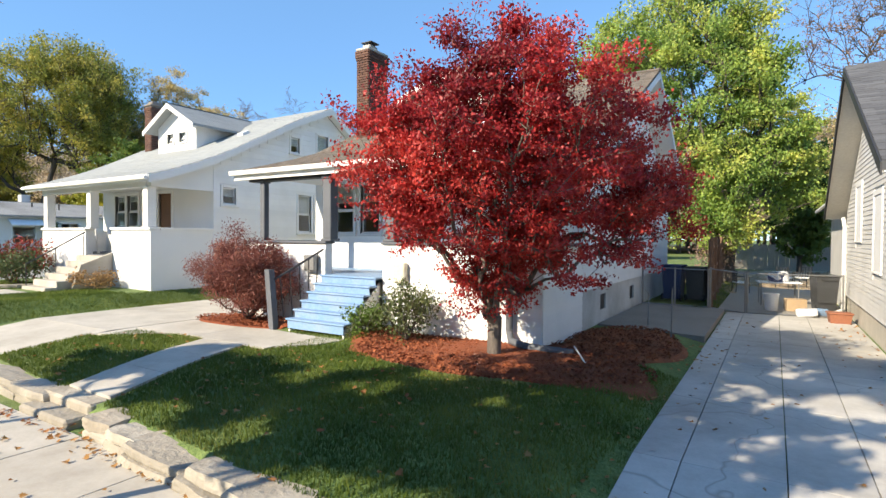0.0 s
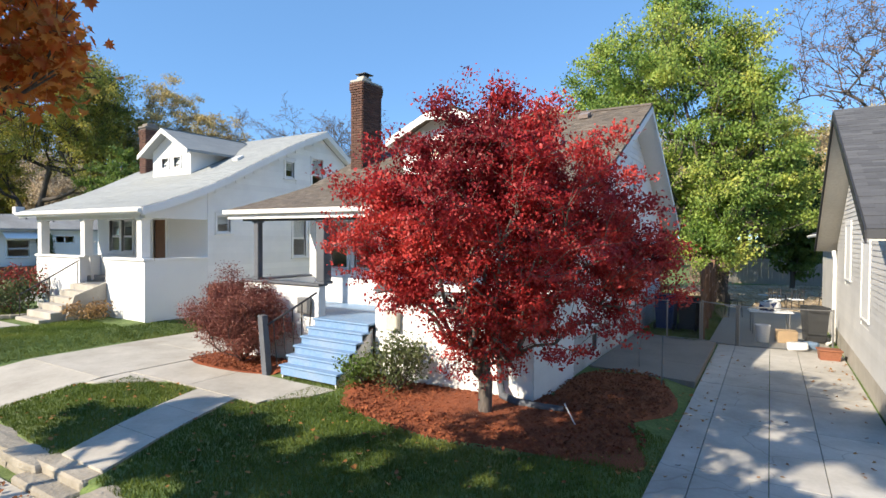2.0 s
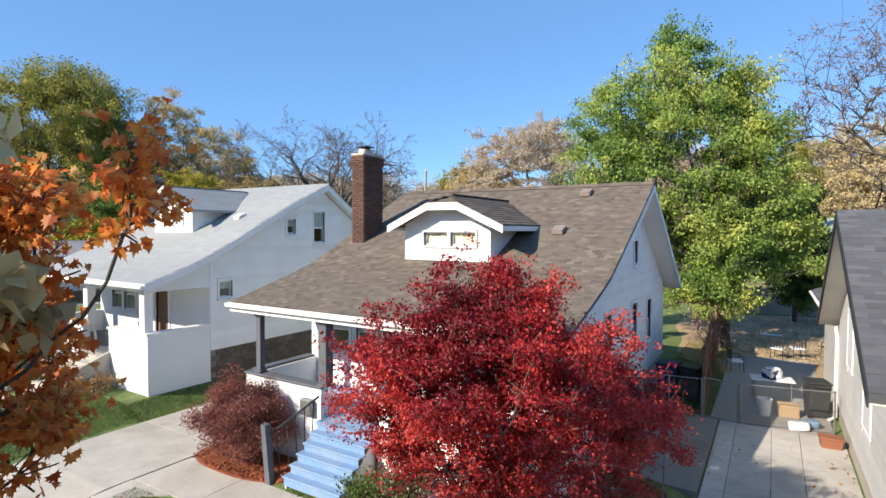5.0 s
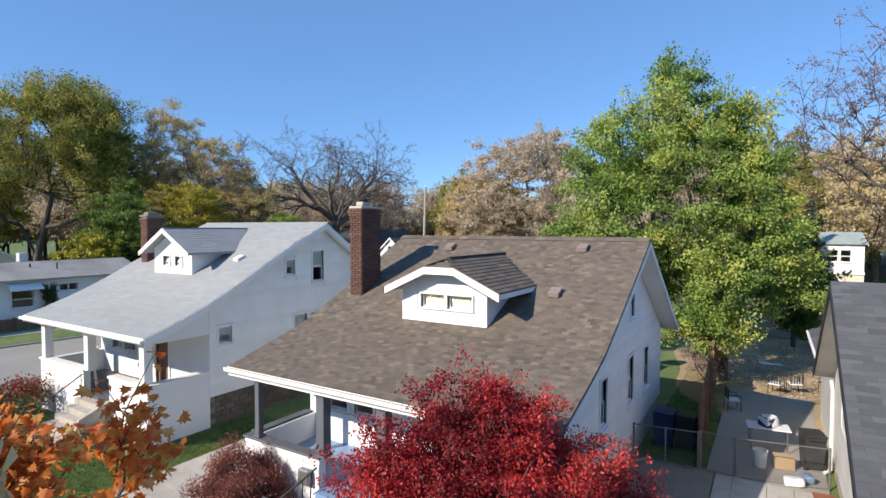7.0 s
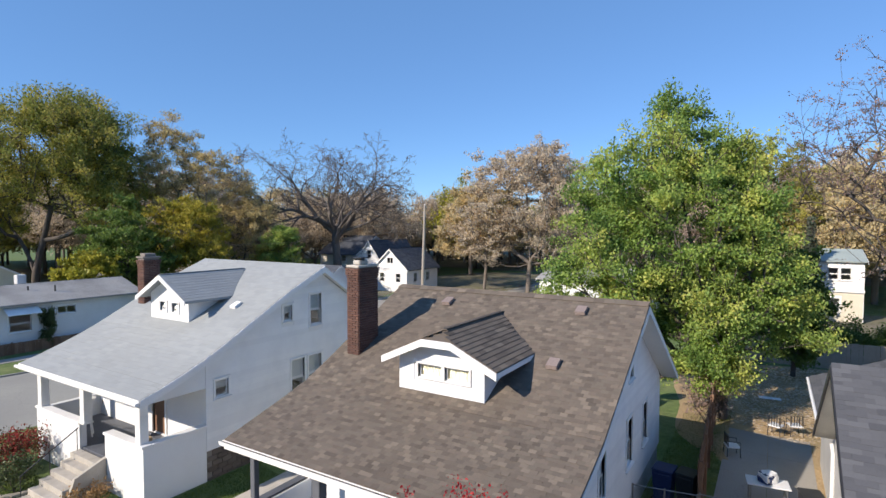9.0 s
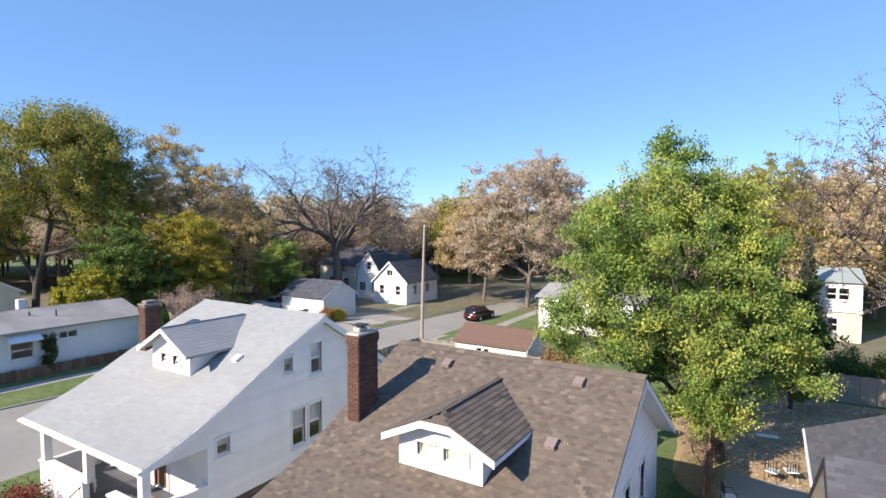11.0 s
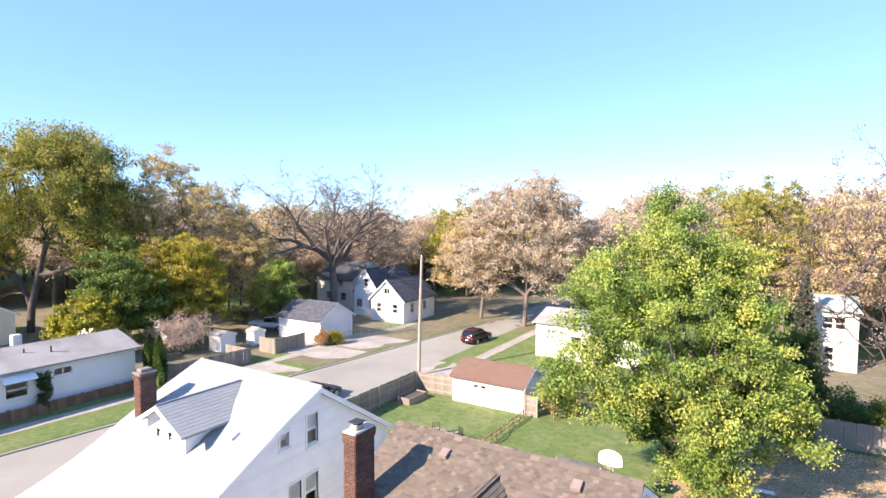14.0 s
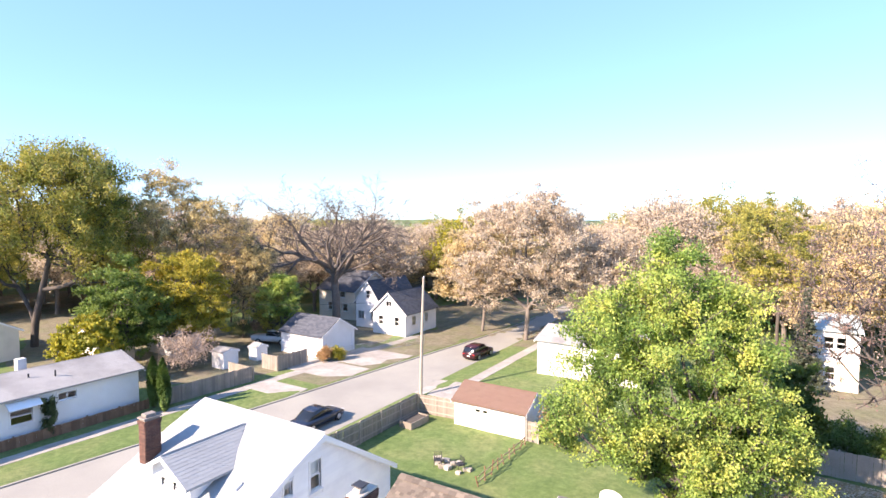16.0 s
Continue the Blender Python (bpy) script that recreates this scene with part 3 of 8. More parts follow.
flat = lambda z: (lambda x, y: z)
slabs("pavement_front", -42, 14, 2.45, 3.98, 37, 1, "concrete", 0.02, "worn pale concrete front pavement panels", "pavement", 1, zf=flat(PAVE_Z + 0.01))
drive_z = lambda x, y: -0.43 - 0.19 * (1 - min(1.0, max(0.0, (y - 3.98) / 2.37)))
slabs("driveway_right", -1.75, 0.95, 3.99, 18.2, 4, 6, "pale_concrete", 0.03, "cracked pale concrete driveway with dappled shade", "driveway", 2, zf=drive_z, cuts=(-1.75, -1.32, -0.49, 0.14, 1.12))
slabs("apron_right", -2.15, 0.95, -1.2, 2.4, 3, 1, "concrete", 0.03, "concrete driveway apron by the street", "driveway", 3, zf=flat(PAVE_Z))
slabs("patio_rear", -2.0, 0.95, 18.25, 27.6, 2, 4, "asphalt", 0.03, "grey concrete rear patio behind the gate", "patio", 4)
slabs("driveway_left", -15.1, -11.95, 3.98, 14.38, 1, 4, "concrete", 0.03, "pale sunlit concrete driveway between two houses", "driveway", 5)
slabs("path_front", -8.7, -7.62, 4.5, 7.1, 1, 3, "concrete", 0.035, "narrow concrete path to the blue steps", "path", 6, skew=-0.32)
slabs("path_side", -11.9, -7.95, 7.13, 8.46, 2, 1, "concrete", 0.03, "concrete path joining drive and steps", "path", 7)
s = Shape()
s.slab([(x, y, ground_z(x, y) + 0.026) for x, y in ((-11.93, 6.3), (-11.6, 6.3), (-10.6, 7.11), (-11.93, 7.11))], (0, 0, -0.15))
solo("drive_flare", s, "concrete", "concrete flare joining drive and path", "driveway", kind="structure")
s = Shape()
s.slab([(x, y, ground_z(x, y) + 0.028) for x, y in ((-7.94, 7.35), (-7.5, 7.95), (-7.38, 8.46), (-7.94, 8.46))], (0, 0, -0.15))
solo("path_flare", s, "concrete", "concrete path end below the blue steps", "path", kind="structure")
slabs("path_neighbour", -20.1, -18.6, 3.98, 7.7, 1, 3, "concrete", 0.03, "concrete path to the neighbouring porch steps", "path", 8)
# mortar's dark grey stands in for the shade on this concrete strip
slabs("side_walk_near", -3.93, -1.78, 12.9, 17.9, 1, 3, "mortar", 0.02, "concrete strip beside the foundation, shade put into its dark grey", "path", 9, zf=lambda x, y: -0.25 - 0.03 * (x + 3.93), thick=0.25)
sheet("road_front", [-200, -100, -60, -40, -30, -20, -10, 0, 10, 20, 40, 100, 200], [-11, -9, -7, -5, -3, -1.6], "asphalt", 0.015, "grey asphalt street in front of the houses", "road", zf=flat(PAVE_Z - 0.12))

ROAD_Z = -0.52
s = Shape()
ys = [-11] + steps(-1.6, 120, 4)
for y in ys:
    s.v += [(far_edge(y) + 0.1 + (-28.45 - far_edge(y)) * i / 6, y, ROAD_Z + 0.02 + 0.05 * math.sin(math.pi * i / 6)) for i in range(7)]
s.f = [(j * 7 + i, j * 7 + i + 1, j * 7 + i + 8, j * 7 + i + 7) for j in range(len(ys) - 1) for i in range(6)]
solo("road_side", s, "street", "pale worn asphalt side street", "road", kind="structure", smooth=True)
for k in range(2):
    s = Shape()
    for a in steps(0, 116, 4)[:-1]:
        e0, e1 = (far_edge(a), far_edge(a + 3.99)) if k == 0 else (-28.25, -28.25)
        s.slab([(e0 - 0.09, a + 0.01, ROAD_Z + 0.11), (e0 + 0.09, a + 0.01, ROAD_Z + 0.11), (e1 + 0.09, a + 3.99, ROAD_Z + 0.11), (e1 - 0.09, a + 3.99, ROAD_Z + 0.11)], (0, 0, -0.3))
    solo("kerb_%d" % (k + 1), s, "street", "worn concrete street kerb", "kerb", kind="structure")
slabs("pavement_side", -44.1, -42.8, 4, 60, 1, 28, "old_concrete", 0.02, "concrete pavement along the side street", "pavement", 11, skew=0.045)
slabs("pavement_far", -25.6, -24.4, 46, 96, 1, 25, "old_concrete", 0.02, "concrete pavement along the side street", "pavement", 12)
slabs("driveway_corner", -42.5, -37.0, 33.8, 36.6, 2, 1, "old_concrete", 0.03, "concrete drive apron across the street", "driveway", 13)
slabs("driveway_screen", -47.0, -36.3, 40.2, 44.8, 4, 2, "old_concrete", 0.028, "wide concrete drive beside a board screen", "driveway", 16)
slabs("driveway_garage_far", -43.1, -35.5, 45.3, 51.6, 3, 2, "old_concrete", 0.03, "concrete drive in front of a white garage", "driveway", 14)
slabs("driveway_garage_near", -28.1, -21.3, 41.0, 45.6, 3, 2, "old_concrete", 0.03, "sunlit concrete drive to the red-roofed garage", "driveway", 15)
blob("litter_yard", -65.0, 38.4, 20.6, 14.0, "dry_ground", 0.02, 8, "brown leaf litter under the trees", "yard")
blob("woods_floor", -60.0, 152.0, 125.0, 58.0, "dry_ground", 0.02, 11, "brown leaf-strewn gardens in the distance", "yard", wob=0.08)
blob("rear_gardens", 8.0, 56.0, 14.0, 13.0, "dry_ground", 0.02, 12, "dry leaf-strewn gardens behind the rear fence", "yard")
blob("west_gardens", -106.0, 44.0, 24.0, 27.0, "dry_ground", 0.02, 13, "shaded leaf-strewn gardens behind the large tree", "yard")
blob("garage_yard", -51.2, 58.0, 8.6, 7.0, "dry_ground", 0.03, 10, "bare brown yard before the white cottages", "yard")
blob("litter_verge", -38.0, 80.0, 14.0, 15.0, "dry_ground", 0.02, 9, "brown leaf litter round the oaks", "yard")
for k in range(2):   # dry verges along both sides of the street
    s = Shape()
    ys = steps(38, 94, 1.0) if k == 0 else steps(62, 96, 1.0)
    n = 7
    for y in ys:
        w = 0.35 * noise.noise(Vector((y * 0.4, k * 9.0, 0)))
        e0, e1 = (-42.9 + (y - 4) * 0.045 + w if y < 60 else -41.5 + w, far_edge(y) - 0.42) if k == 0 else (-27.95, -25.7 + w)
        s.v += [(e0 + (e1 - e0) * i / (n - 1), y, ground_z(e0 + (e1 - e0) * i / (n - 1), y) + (0.012 if 0 < i < n - 1 else 0.004)) for i in range(n)]
    s.f = [(j * n + i, j * n + i + 1, j * n + i + n + 1, j * n + i + n) for j in range(len(ys) - 1) for i in range(n - 1)]
    solo("verge_%d" % (k + 1), s, "dry_ground", "dry beige grass verge beside the street", "verge", kind="structure", smooth=True)
blob("bare_yard", 2.6, 31.4, 8.2, 10.0, "leafy_ground", 0.02, 5, "dry yard covered in tan fallen leaves", "yard")
blob("mulch_bed", -4.55, 8.9, 2.5, 1.55, "mulch", 0.035, 3, "red-brown wood mulch bed round the maple", "mulch bed", dome=0.05)
blob("mulch_bed_side", -2.95, 11.1, 0.98, 1.9, "mulch", 0.032, 4, "red-brown wood mulch by the drive", "mulch bed", dome=0.03)
blob("mulch_bed_left", -10.6, 8.95, 1.75, 0.68, "mulch", 0.034, 6, "red-brown wood mulch round the barberry", "mulch bed", dome=0.04)


# ---- house tools ----
def ubox(s, plane, at, out, u0, u1, d0, d1, z0, z1, b=0.006):
    if plane == "x":
        return s.box(at + out * d0, at + out * d1, u0, u1, z0, z1, b)
    return s.box(u0, u1, at + out * d0, at + out * d1, z0, z1, b)


def wall(name, parent, plane, at, out, thick, u0, u1, z0, top, openings, mat, label="", cuts=()):
    """A wall in the plane x or y = at, its outer face there, cut through by openings (u0, u1, z0, z1)."""
    tf = top if callable(top) else (lambda u: top)
    marks = sorted({u0, u1, *[c for c in cuts if u0 < c < u1], *[e for o in openings for e in o[:2] if u0 < e < u1]})
    s = Shape()
    for a, b in zip(marks, marks[1:]):
        mid = (a + b) / 2
        za = [z0, z0]
        for o in sorted((o for o in openings if o[0] < mid < o[1]), key=lambda o: o[2]):
            _wall_piece(s, plane, at, out, thick, a, b, za, [o[2], o[2]])
            za = [o[3], o[3]]
        _wall_piece(s, plane, at, out, thick, a, b, za, [tf(a + 1e-6), tf(b - 1e-6)])
    return part(name, s.weld(), mat, parent, label)


def _wall_piece(s, plane, at, out, thick, a, b, lo, hi):
    if hi[0] - lo[0] < 0.005 and hi[1] - lo[1] < 0.005:
        return
    c = []
    for d in (0, -thick):
        for u, z in ((a, lo[0]), (b, lo[1]), (b, hi[1]), (a, hi[0])):
            c.append((at + out * d, u, z) if plane == "x" else (u, at + out * d, z))
    s.add(c, [(0, 1, 2, 3), (7, 6, 5, 4), (0, 4, 5, 1), (1, 5, 6, 2), (2, 6, 7, 3), (3, 7, 4, 0)])


def siding(parent, plane, at, out, u0, u1, z0, z1, h, mat, openings=(), top=None, name="siding_board"):
    """Lapped boards, each a piece, cut at openings and along the roof line."""
    n = int((z1 - z0) / h)
    for i in range(n):
        a, b = z0 + i * h, z0 + (i + 1) * h
        spans = [(u0, u1)]
        if top:
            us = [u for u in steps(u0, u1, 0.04) if top(u) > b + 0.02]
            if not us:
                continue
            spans = [(min(us), max(us))]
        for o in openings:
            if o[2] < b - 0.02 and o[3] > a + 0.02:
                spans = [q for p in spans for q in ((p[0], min(p[1], o[0] - 0.005)), (max(p[0], o[1] + 0.005), p[1])) if q[1] - q[0] > 0.05]
        for p, q in spans:
            c = []
            for u in (p, q):
                for d, z in ((0.002, a - 0.012), (0.026, a - 0.012), (0.011, b), (0.002, b)):
                    c.append((at + out * d, u, z) if plane == "x" else (u, at + out * d, z))
            s = Shape()
            s.add(c, [(0, 1, 2, 3), (7, 6, 5, 4), (0, 4, 5, 1), (1, 5, 6, 2), (2, 6, 7, 3), (3, 7, 4, 0)])
            part(name, s, mat, parent)


def window(parent, plane, at, out, uc, z0, w, h, split="double", trim=0.09, cover="blind", cover_part=0.45, mat="white_paint", sill=True, label="white-trimmed sash window", boarded=False):
    """A trimmed window in an opening: casing, sashes, panes, sill and what hangs behind it."""
    u0, u1, z1 = uc - w / 2, uc + w / 2, z0 + h
    s = Shape()
    for a, b, c, d in ((u0 - trim, u0, z0 - 0.02, z1 + trim), (u1, u1 + trim, z0 - 0.02, z1 + trim), (u0, u1, z1, z1 + trim), (u0, u1, z0 - 0.02, z0 + 0.03)):
        ubox(s, plane, at, out, a, b, -0.10, 0.045, c, d, 0.008)
    win = part("window", s, mat, parent, label)
    if sill:
        ubox(s := Shape(), plane, at, out, u0 - trim - 0.03, u1 + trim + 0.03, -0.02, 0.09, z0 - 0.07, z0 - 0.022, 0.01)
        part("sill", s, mat, win)
    if boarded:
        ubox(s := Shape(), plane, at, out, u0 + 0.002, u1 - 0.002, -0.03, 0.03, z0 + 0.032, z1 - 0.002, 0.004)
        part("board", s, mat, win, "flat white window board")
        return win
    zm = z0 + h * 0.5
    if split == "double":
        cells = [(u0, u1, z0 + 0.03, zm), (u0, u1, zm, z1)]
    elif split == "pair":
        cells = [(u0, uc, z0 + 0.03, z1), (uc, u1, z0 + 0.03, z1)]
    else:
        cells = [(u0, u1, z0 + 0.03, z1)]
    for k, (a, b, c, d) in enumerate(cells):
        r = 0.042
        dd = -0.045 - 0.03 * (k if split == "double" else 0)
        s = Shape()
        for e in ((a, a + r, c, d), (b - r, b, c, d), (a + r, b - r, c, c + r), (a + r, b - r, d - r, d)):
            ubox(s, plane, at, out, e[0], e[1], dd - 0.025, dd, e[2], e[3], 0.004)
        part("sash", s, mat, win)
        s = Shape()
        ubox(s, plane, at, out, a + r - 0.004, b - r + 0.004, dd - 0.017, dd - 0.011, c + r - 0.004, d - r + 0.004, 0)
        part("pane", s, "glass", win).visible_shadow = False
    if cover:
        s = Shape()
        zc = z1 - h * cover_part
        n = max(6, int(w / 0.05))
        v = []
        for i in range(n + 1):
            u = u0 + w * i / n
            d = -0.108 - (0.02 if i % 2 else 0.0) * (cover == "curtain")
            for z in (zc, z1):
                v.append((at + out * d, u, z) if plane == "x" else (u, at + out * d, z))
        s.add(v, [(2 * i, 2 * i + 2, 2 * i + 3, 2 * i + 1) for i in range(n)])
        part(cover, s, cover, win)
    return win


def roof_deck(name, parent, profile, x0, x1, thick, mat, label=""):
    """A deck along x over a polyline of (y, z)."""
    s = Shape()
    n = len(profile)
    top = [(y, z) for y, z in profile]
    low = [(y, z - thick) for y, z in profile]
    v = [(x0, y, z) for y, z in top] + [(x0, y, z) for y, z in low] + [(x1, y, z) for y, z in top] + [(x1, y, z) for y, z in low]
    f = []
    for i in range(n - 1):
        f += [(i, 2 * n + i, 2 * n + i + 1, i + 1), (n + i, n + i + 1, 3 * n + i + 1, 3 * n + i),
              (i, i + 1, n + i + 1, n + i), (2 * n + i, 3 * n + i, 3 * n + i + 1, 2 * n + i + 1)]
    f += [(0, n, 3 * n, 2 * n), (n - 1, 3 * n - 1, 4 * n - 1, 2 * n - 1)]
    s.add(v, f)
    return part(name, s, mat, parent, label)


def on_profile(profile):
    """The height over a polyline at y."""
    def z(y):
        for (a, p), (b, q) in zip(profile, profile[1:]):
            if y <= b:
                return p + (q - p) * (y - a) / (b - a)
        return profile[-1][1]
    return z


def shingle_poses(profile, x0, x1, expo, width, seed):
    """Poses of shingles in staggered courses up a slope that climbs along +y."""
    rnd = random.Random(seed)
    out, left, row = [], 0.0, 0
    for (a, p), (b, q) in zip(profile, profile[1:]):
        run = math.hypot(b - a, q - p)
        ang = math.atan2(q - p, b - a)
        d = left
        while d < run - 0.02:
            y, z = a + (b - a) * d / run, p + (q - p) * d / run
            x = x0 + width / 2 - (row % 2) * width / 2
            while x < x1 + width * 0.4:
                lo, hi = max(x0, x - width / 2), min(x1, x + width / 2)
                if hi - lo > 0.05:
                    out.append(Matrix.Translation(((lo + hi) / 2 + rnd.uniform(-0.003, 0.003), y + rnd.uniform(-0.006, 0.006), z + 0.006 + rnd.uniform(0, 0.003)))
                               @ Matrix.Rotation(ang - 0.022, 4, "X") @ Matrix.Rotation(rnd.uniform(-0.008, 0.008), 4, "Z") @ Matrix.Diagonal(((hi - lo) / width, 1, 1, 1)))
                x += width
            d += expo
            row += 1
        left = d - run
    return out


def shingles(roof, profile, x0, x1, expo, width, mat, seed, near, thick=0.007):
    t = Shape().box(-width / 2 + 0.0008, width / 2 - 0.0008, 0, expo * 1.25, 0, thick, 0)
    poses = shingle_poses(profile, x0, x1, expo, width, seed)
    close = [m for m in poses if near(m.translation.x, m.translation.y)][:300]
    ids = {id(m) for m in close}
    pieces("shingle", t.mesh("shingle", mat), close, roof)
    joined("shingle_cover", t, [m for m in poses if id(m) not in ids], mat, roof)


def brick_chimney(parent, x0, x1, y0, y1, z0, z1, faces, seed, corbel=3):
    """A mortar core with single bricks on the faces that are seen."""
    core = part("chimney", Shape().box(x0 + 0.012, x1 - 0.012, y0 + 0.012, y1 - 0.012, z0, z1, 0), "mortar", parent, "red brick chimney with a corbelled top")
    t = Shape().box(-0.098, 0.098, -0.045, 0.045, -0.03, 0.03, 0.006)
    half = Shape().box(-0.045, 0.045, -0.045, 0.045, -0.03, 0.03, 0.006)
    tm, hm = t.mesh("brick", "brick"), half.mesh("brick_half", "brick")
    rnd = random.Random(seed)
    n = int((z1 - z0) / 0.072)
    full, short, rest = [], [], []
    for i in range(n):
        z = z0 + 0.036 + i * 0.072
        grow = 0.035 if i >= n - corbel else (0.018 if i == n - corbel - 1 else 0.0)
        for face in ("front", "right", "left", "back"):
            along_x = face in ("front", "back")
            a, b = (x0, x1) if along_x else (y0, y1)
            a, b = a - grow, b + grow
            u = a - (0.1 if i % 2 else 0.0)
            k = max(1, round((b - a) / 0.208))
            w = (b - a) / k
            for j in range(k + (i % 2)):
                c = a + w * (j + (0.0 if i % 2 else 0.5))
                lo, hi = max(a, c - w / 2), min(b, c + w / 2)
                if hi - lo < 0.04:
                    continue
                mid = (lo + hi) / 2
                out = 0.03 - grow - rnd.uniform(0, 0.006)
                pos = {"front": (mid, y0 + out, z), "back": (mid, y1 - out, z), "right": (x1 - out, mid, z), "left": (x0 + out, mid, z)}[face]
                m = Matrix.Translation(pos) @ (Matrix() if along_x else Matrix.Rotation(math.pi / 2, 4, "Z"))
                m = m @ Matrix.Diagonal(((hi - lo - 0.012) / 0.196, 1, 1, 1))
                (full if face in faces else rest).append(m)
    pieces("brick", tm, full[-300:], core)
    joined("far_bricks", t, rest + full[:-300], "brick", core)
    return core


def porch_post(parent, x, y, z0, z1, w, mat, label=""):
    s = Shape().box(x - w / 2, x + w / 2, y - w / 2, y + w / 2, z0 + 0.06, z1 - 0.06, 0.012)
    s.box(x - w / 2 - 0.03, x + w / 2 + 0.03, y - w / 2 - 0.03, y + w / 2 + 0.03, z0, z0 + 0.06, 0.012)
    s.box(x - w / 2 - 0.03, x + w / 2 + 0.03, y - w / 2 - 0.03, y + w / 2 + 0.03, z1 - 0.06, z1, 0.012)
    return part("porch_post", s, mat, parent, label)


# ---- the bungalow with the brown roof ----
BP = [(9.5, 3.22), (10.4, 3.47), (11.4, 3.76), (12.2, 4.02), (13.2, 4.5), (14.5, 5.14), (16.8, 6.32)]
BR = [(16.8, 6.32), (22.3, 3.08)]
B_top = on_profile(BP + BR[1:])
bung = thing("bungalow", (-7.7, 16, -0.28), "white bungalow with a brown shingle roof and blue porch steps", "house")
b_under = lambda y: B_top(y) - 0.17
XL, XR = -11.45, -3.95
side_open = [(16.75, 17.45, 1.55, 2.92), (18.9, 19.6, 1.5, 2.8), (13.9, 14.5, 1.75, 2.95), (16.95, 17.45, 4.05, 4.72)]
w_side = wall("wall", bung, "x", XR, 1, 0.2, 11.8, 21.9, 0.56, b_under, side_open, "white_siding", "white lapped siding side wall", cuts=(12.2, 13.2, 14.5, 16.8))
siding(w_side, "x", XR, 1, 11.8, 21.9, 0.58, 6.1, 0.155, "white_siding", [(a - 0.1, b + 0.1, c - 0.08, d + 0.1) for a, b, c, d in side_open], b_under)
for o in side_open:
    window(bung, "x", XR, 1, (o[0] + o[1]) / 2, o[2], o[1] - o[0], o[3] - o[2], cover="blind", cover_part=0.85)
wall("foundation", bung, "x", XR - 0.03, 1, 0.25, 11.8, 21.85, -0.8, 0.555, [(13.3, 13.75, 0.02, 0.38), (16.2, 16.7, 0.0, 0.36)], "foundation", "grey painted block foundation")
for u in (13.3, 16.2):
    part("basement_vent", Shape().box(XR - 0.12, XR - 0.06, u, u + 0.47, 0.0, 0.38, 0.01), "black_metal", bung)
front_open = [(-10.71, -10.06, 1.72, 3.0), (-9.81, -9.19, 1.72, 3.0), (-6.6, -5.9, 0.86, 2.9), (-5.5, -4.6, 1.6, 2.9)]
wall("wall", bung, "y", 11.8, -1, 0.2, XL + 0.2, XR - 0.2, -0.5, 3.6, front_open, "white_siding", "white front wall under the porch roof")
window(bung, "y", 11.8, -1, -10.385, 1.72, 0.65, 1.28, cover="blind", cover_part=0.35)
window(bung, "y", 11.8, -1, -9.5, 1.72, 0.62, 1.28, cover="blind", cover_part=0.35)
window(bung, "y", 11.8, -1, -5.05, 1.6, 0.9, 1.3, cover="blind", cover_part=0.4)
door = part("door", Shape().box(-6.6, -5.9, 11.84, 11.89, 0.86, 2.9, 0.01), "white_paint", bung, "white panelled front door")
part("door_handle", Shape().tube([(-6.5, 11.84, 1.85), (-6.5, 11.78, 1.85), (-6.4, 11.78, 1.85)], 0.012, 6), "black_metal", door)
wall("wall", bung, "x", XL, -1, 0.2, 11.8, 21.9, -0.8, b_under, [], "white_siding", "white siding wall facing the neighbour", cuts=(12.2, 13.2, 14.5, 16.8))
wall("wall", bung, "y", 21.9, 1, 0.2, XL + 0.2, XR - 0.2, -0.8, 3.1, [], "white_siding", "white rear wall")
part("ceiling_boards", Shape().box(XL + 0.2, XR - 0.2, 9.8, 11.78, 3.06, 3.1, 0), "white_paint", bung)

roof_b = roof_deck("roof", bung, BP + BR[1:], -11.88, -3.38, 0.14, "brown_shingle", "brown asphalt shingle roof")
shingles(roof_b, BP, -11.88, -3.38, 0.115, 0.17, "brown_shingle", 21, lambda x, y: -6.6 < x < -3.5 and 12.3 < y < 16.0, 0.012)
pieces("ridge_tile", Shape().prism([(-0.15, -0.05), (0, 0.03), (0.15, -0.05), (0.15, -0.035), (0, 0.045), (-0.15, -0.035)], (0, 0.3), Matrix(((0, 0, 1, 0), (1, 0, 0, 0), (0, 1, 0, 0), (0, 0, 0, 1)))).mesh("ridge_tile", "brown_shingle"),
       [Matrix.Translation((-11.88 + k * 0.303, 16.8, 6.33)) for k in range(28)], roof_b)
for sx in (-3.38, -11.88):
    pr = BP + BR[1:]
    roof_deck("rake_board", bung, [(a, p - 0.05) for a, p in pr], sx, sx + (0.012 if sx > -5 else -0.012), 0.18, "white_paint")
roof_deck("soffit", bung, [(a, p - 0.142) for a, p in pr], -3.95, -3.38, 0.02, "white_paint")
part("fascia", Shape().box(-11.88, -3.38, 9.48, 9.51, 3.0, 3.19, 0.006), "white_paint", bung)
gut = Shape()
gut.prism([(0, 0), (0.10, 0), (0.115, 0.10), (0.10, 0.10), (0.09, 0.015), (0.012, 0.015), (0.012, 0.10), (0, 0.10)], (0, 8.58), Matrix.Translation((-11.92, 9.475, 3.12)) @ Matrix(((0, 0, 1, 0), (-1, 0, 0, 0), (0, 1, 0, 0), (0, 0, 0, 1))))
part("gutter", gut, "white_paint", bung, "white metal gutter streaked with rust")
part("gutter_litter", Shape().box(-11.88, -3.38, 9.385, 9.462, 3.14, 3.2, 0.01), "bark", bung, "brown leaf litter lying in the gutter")
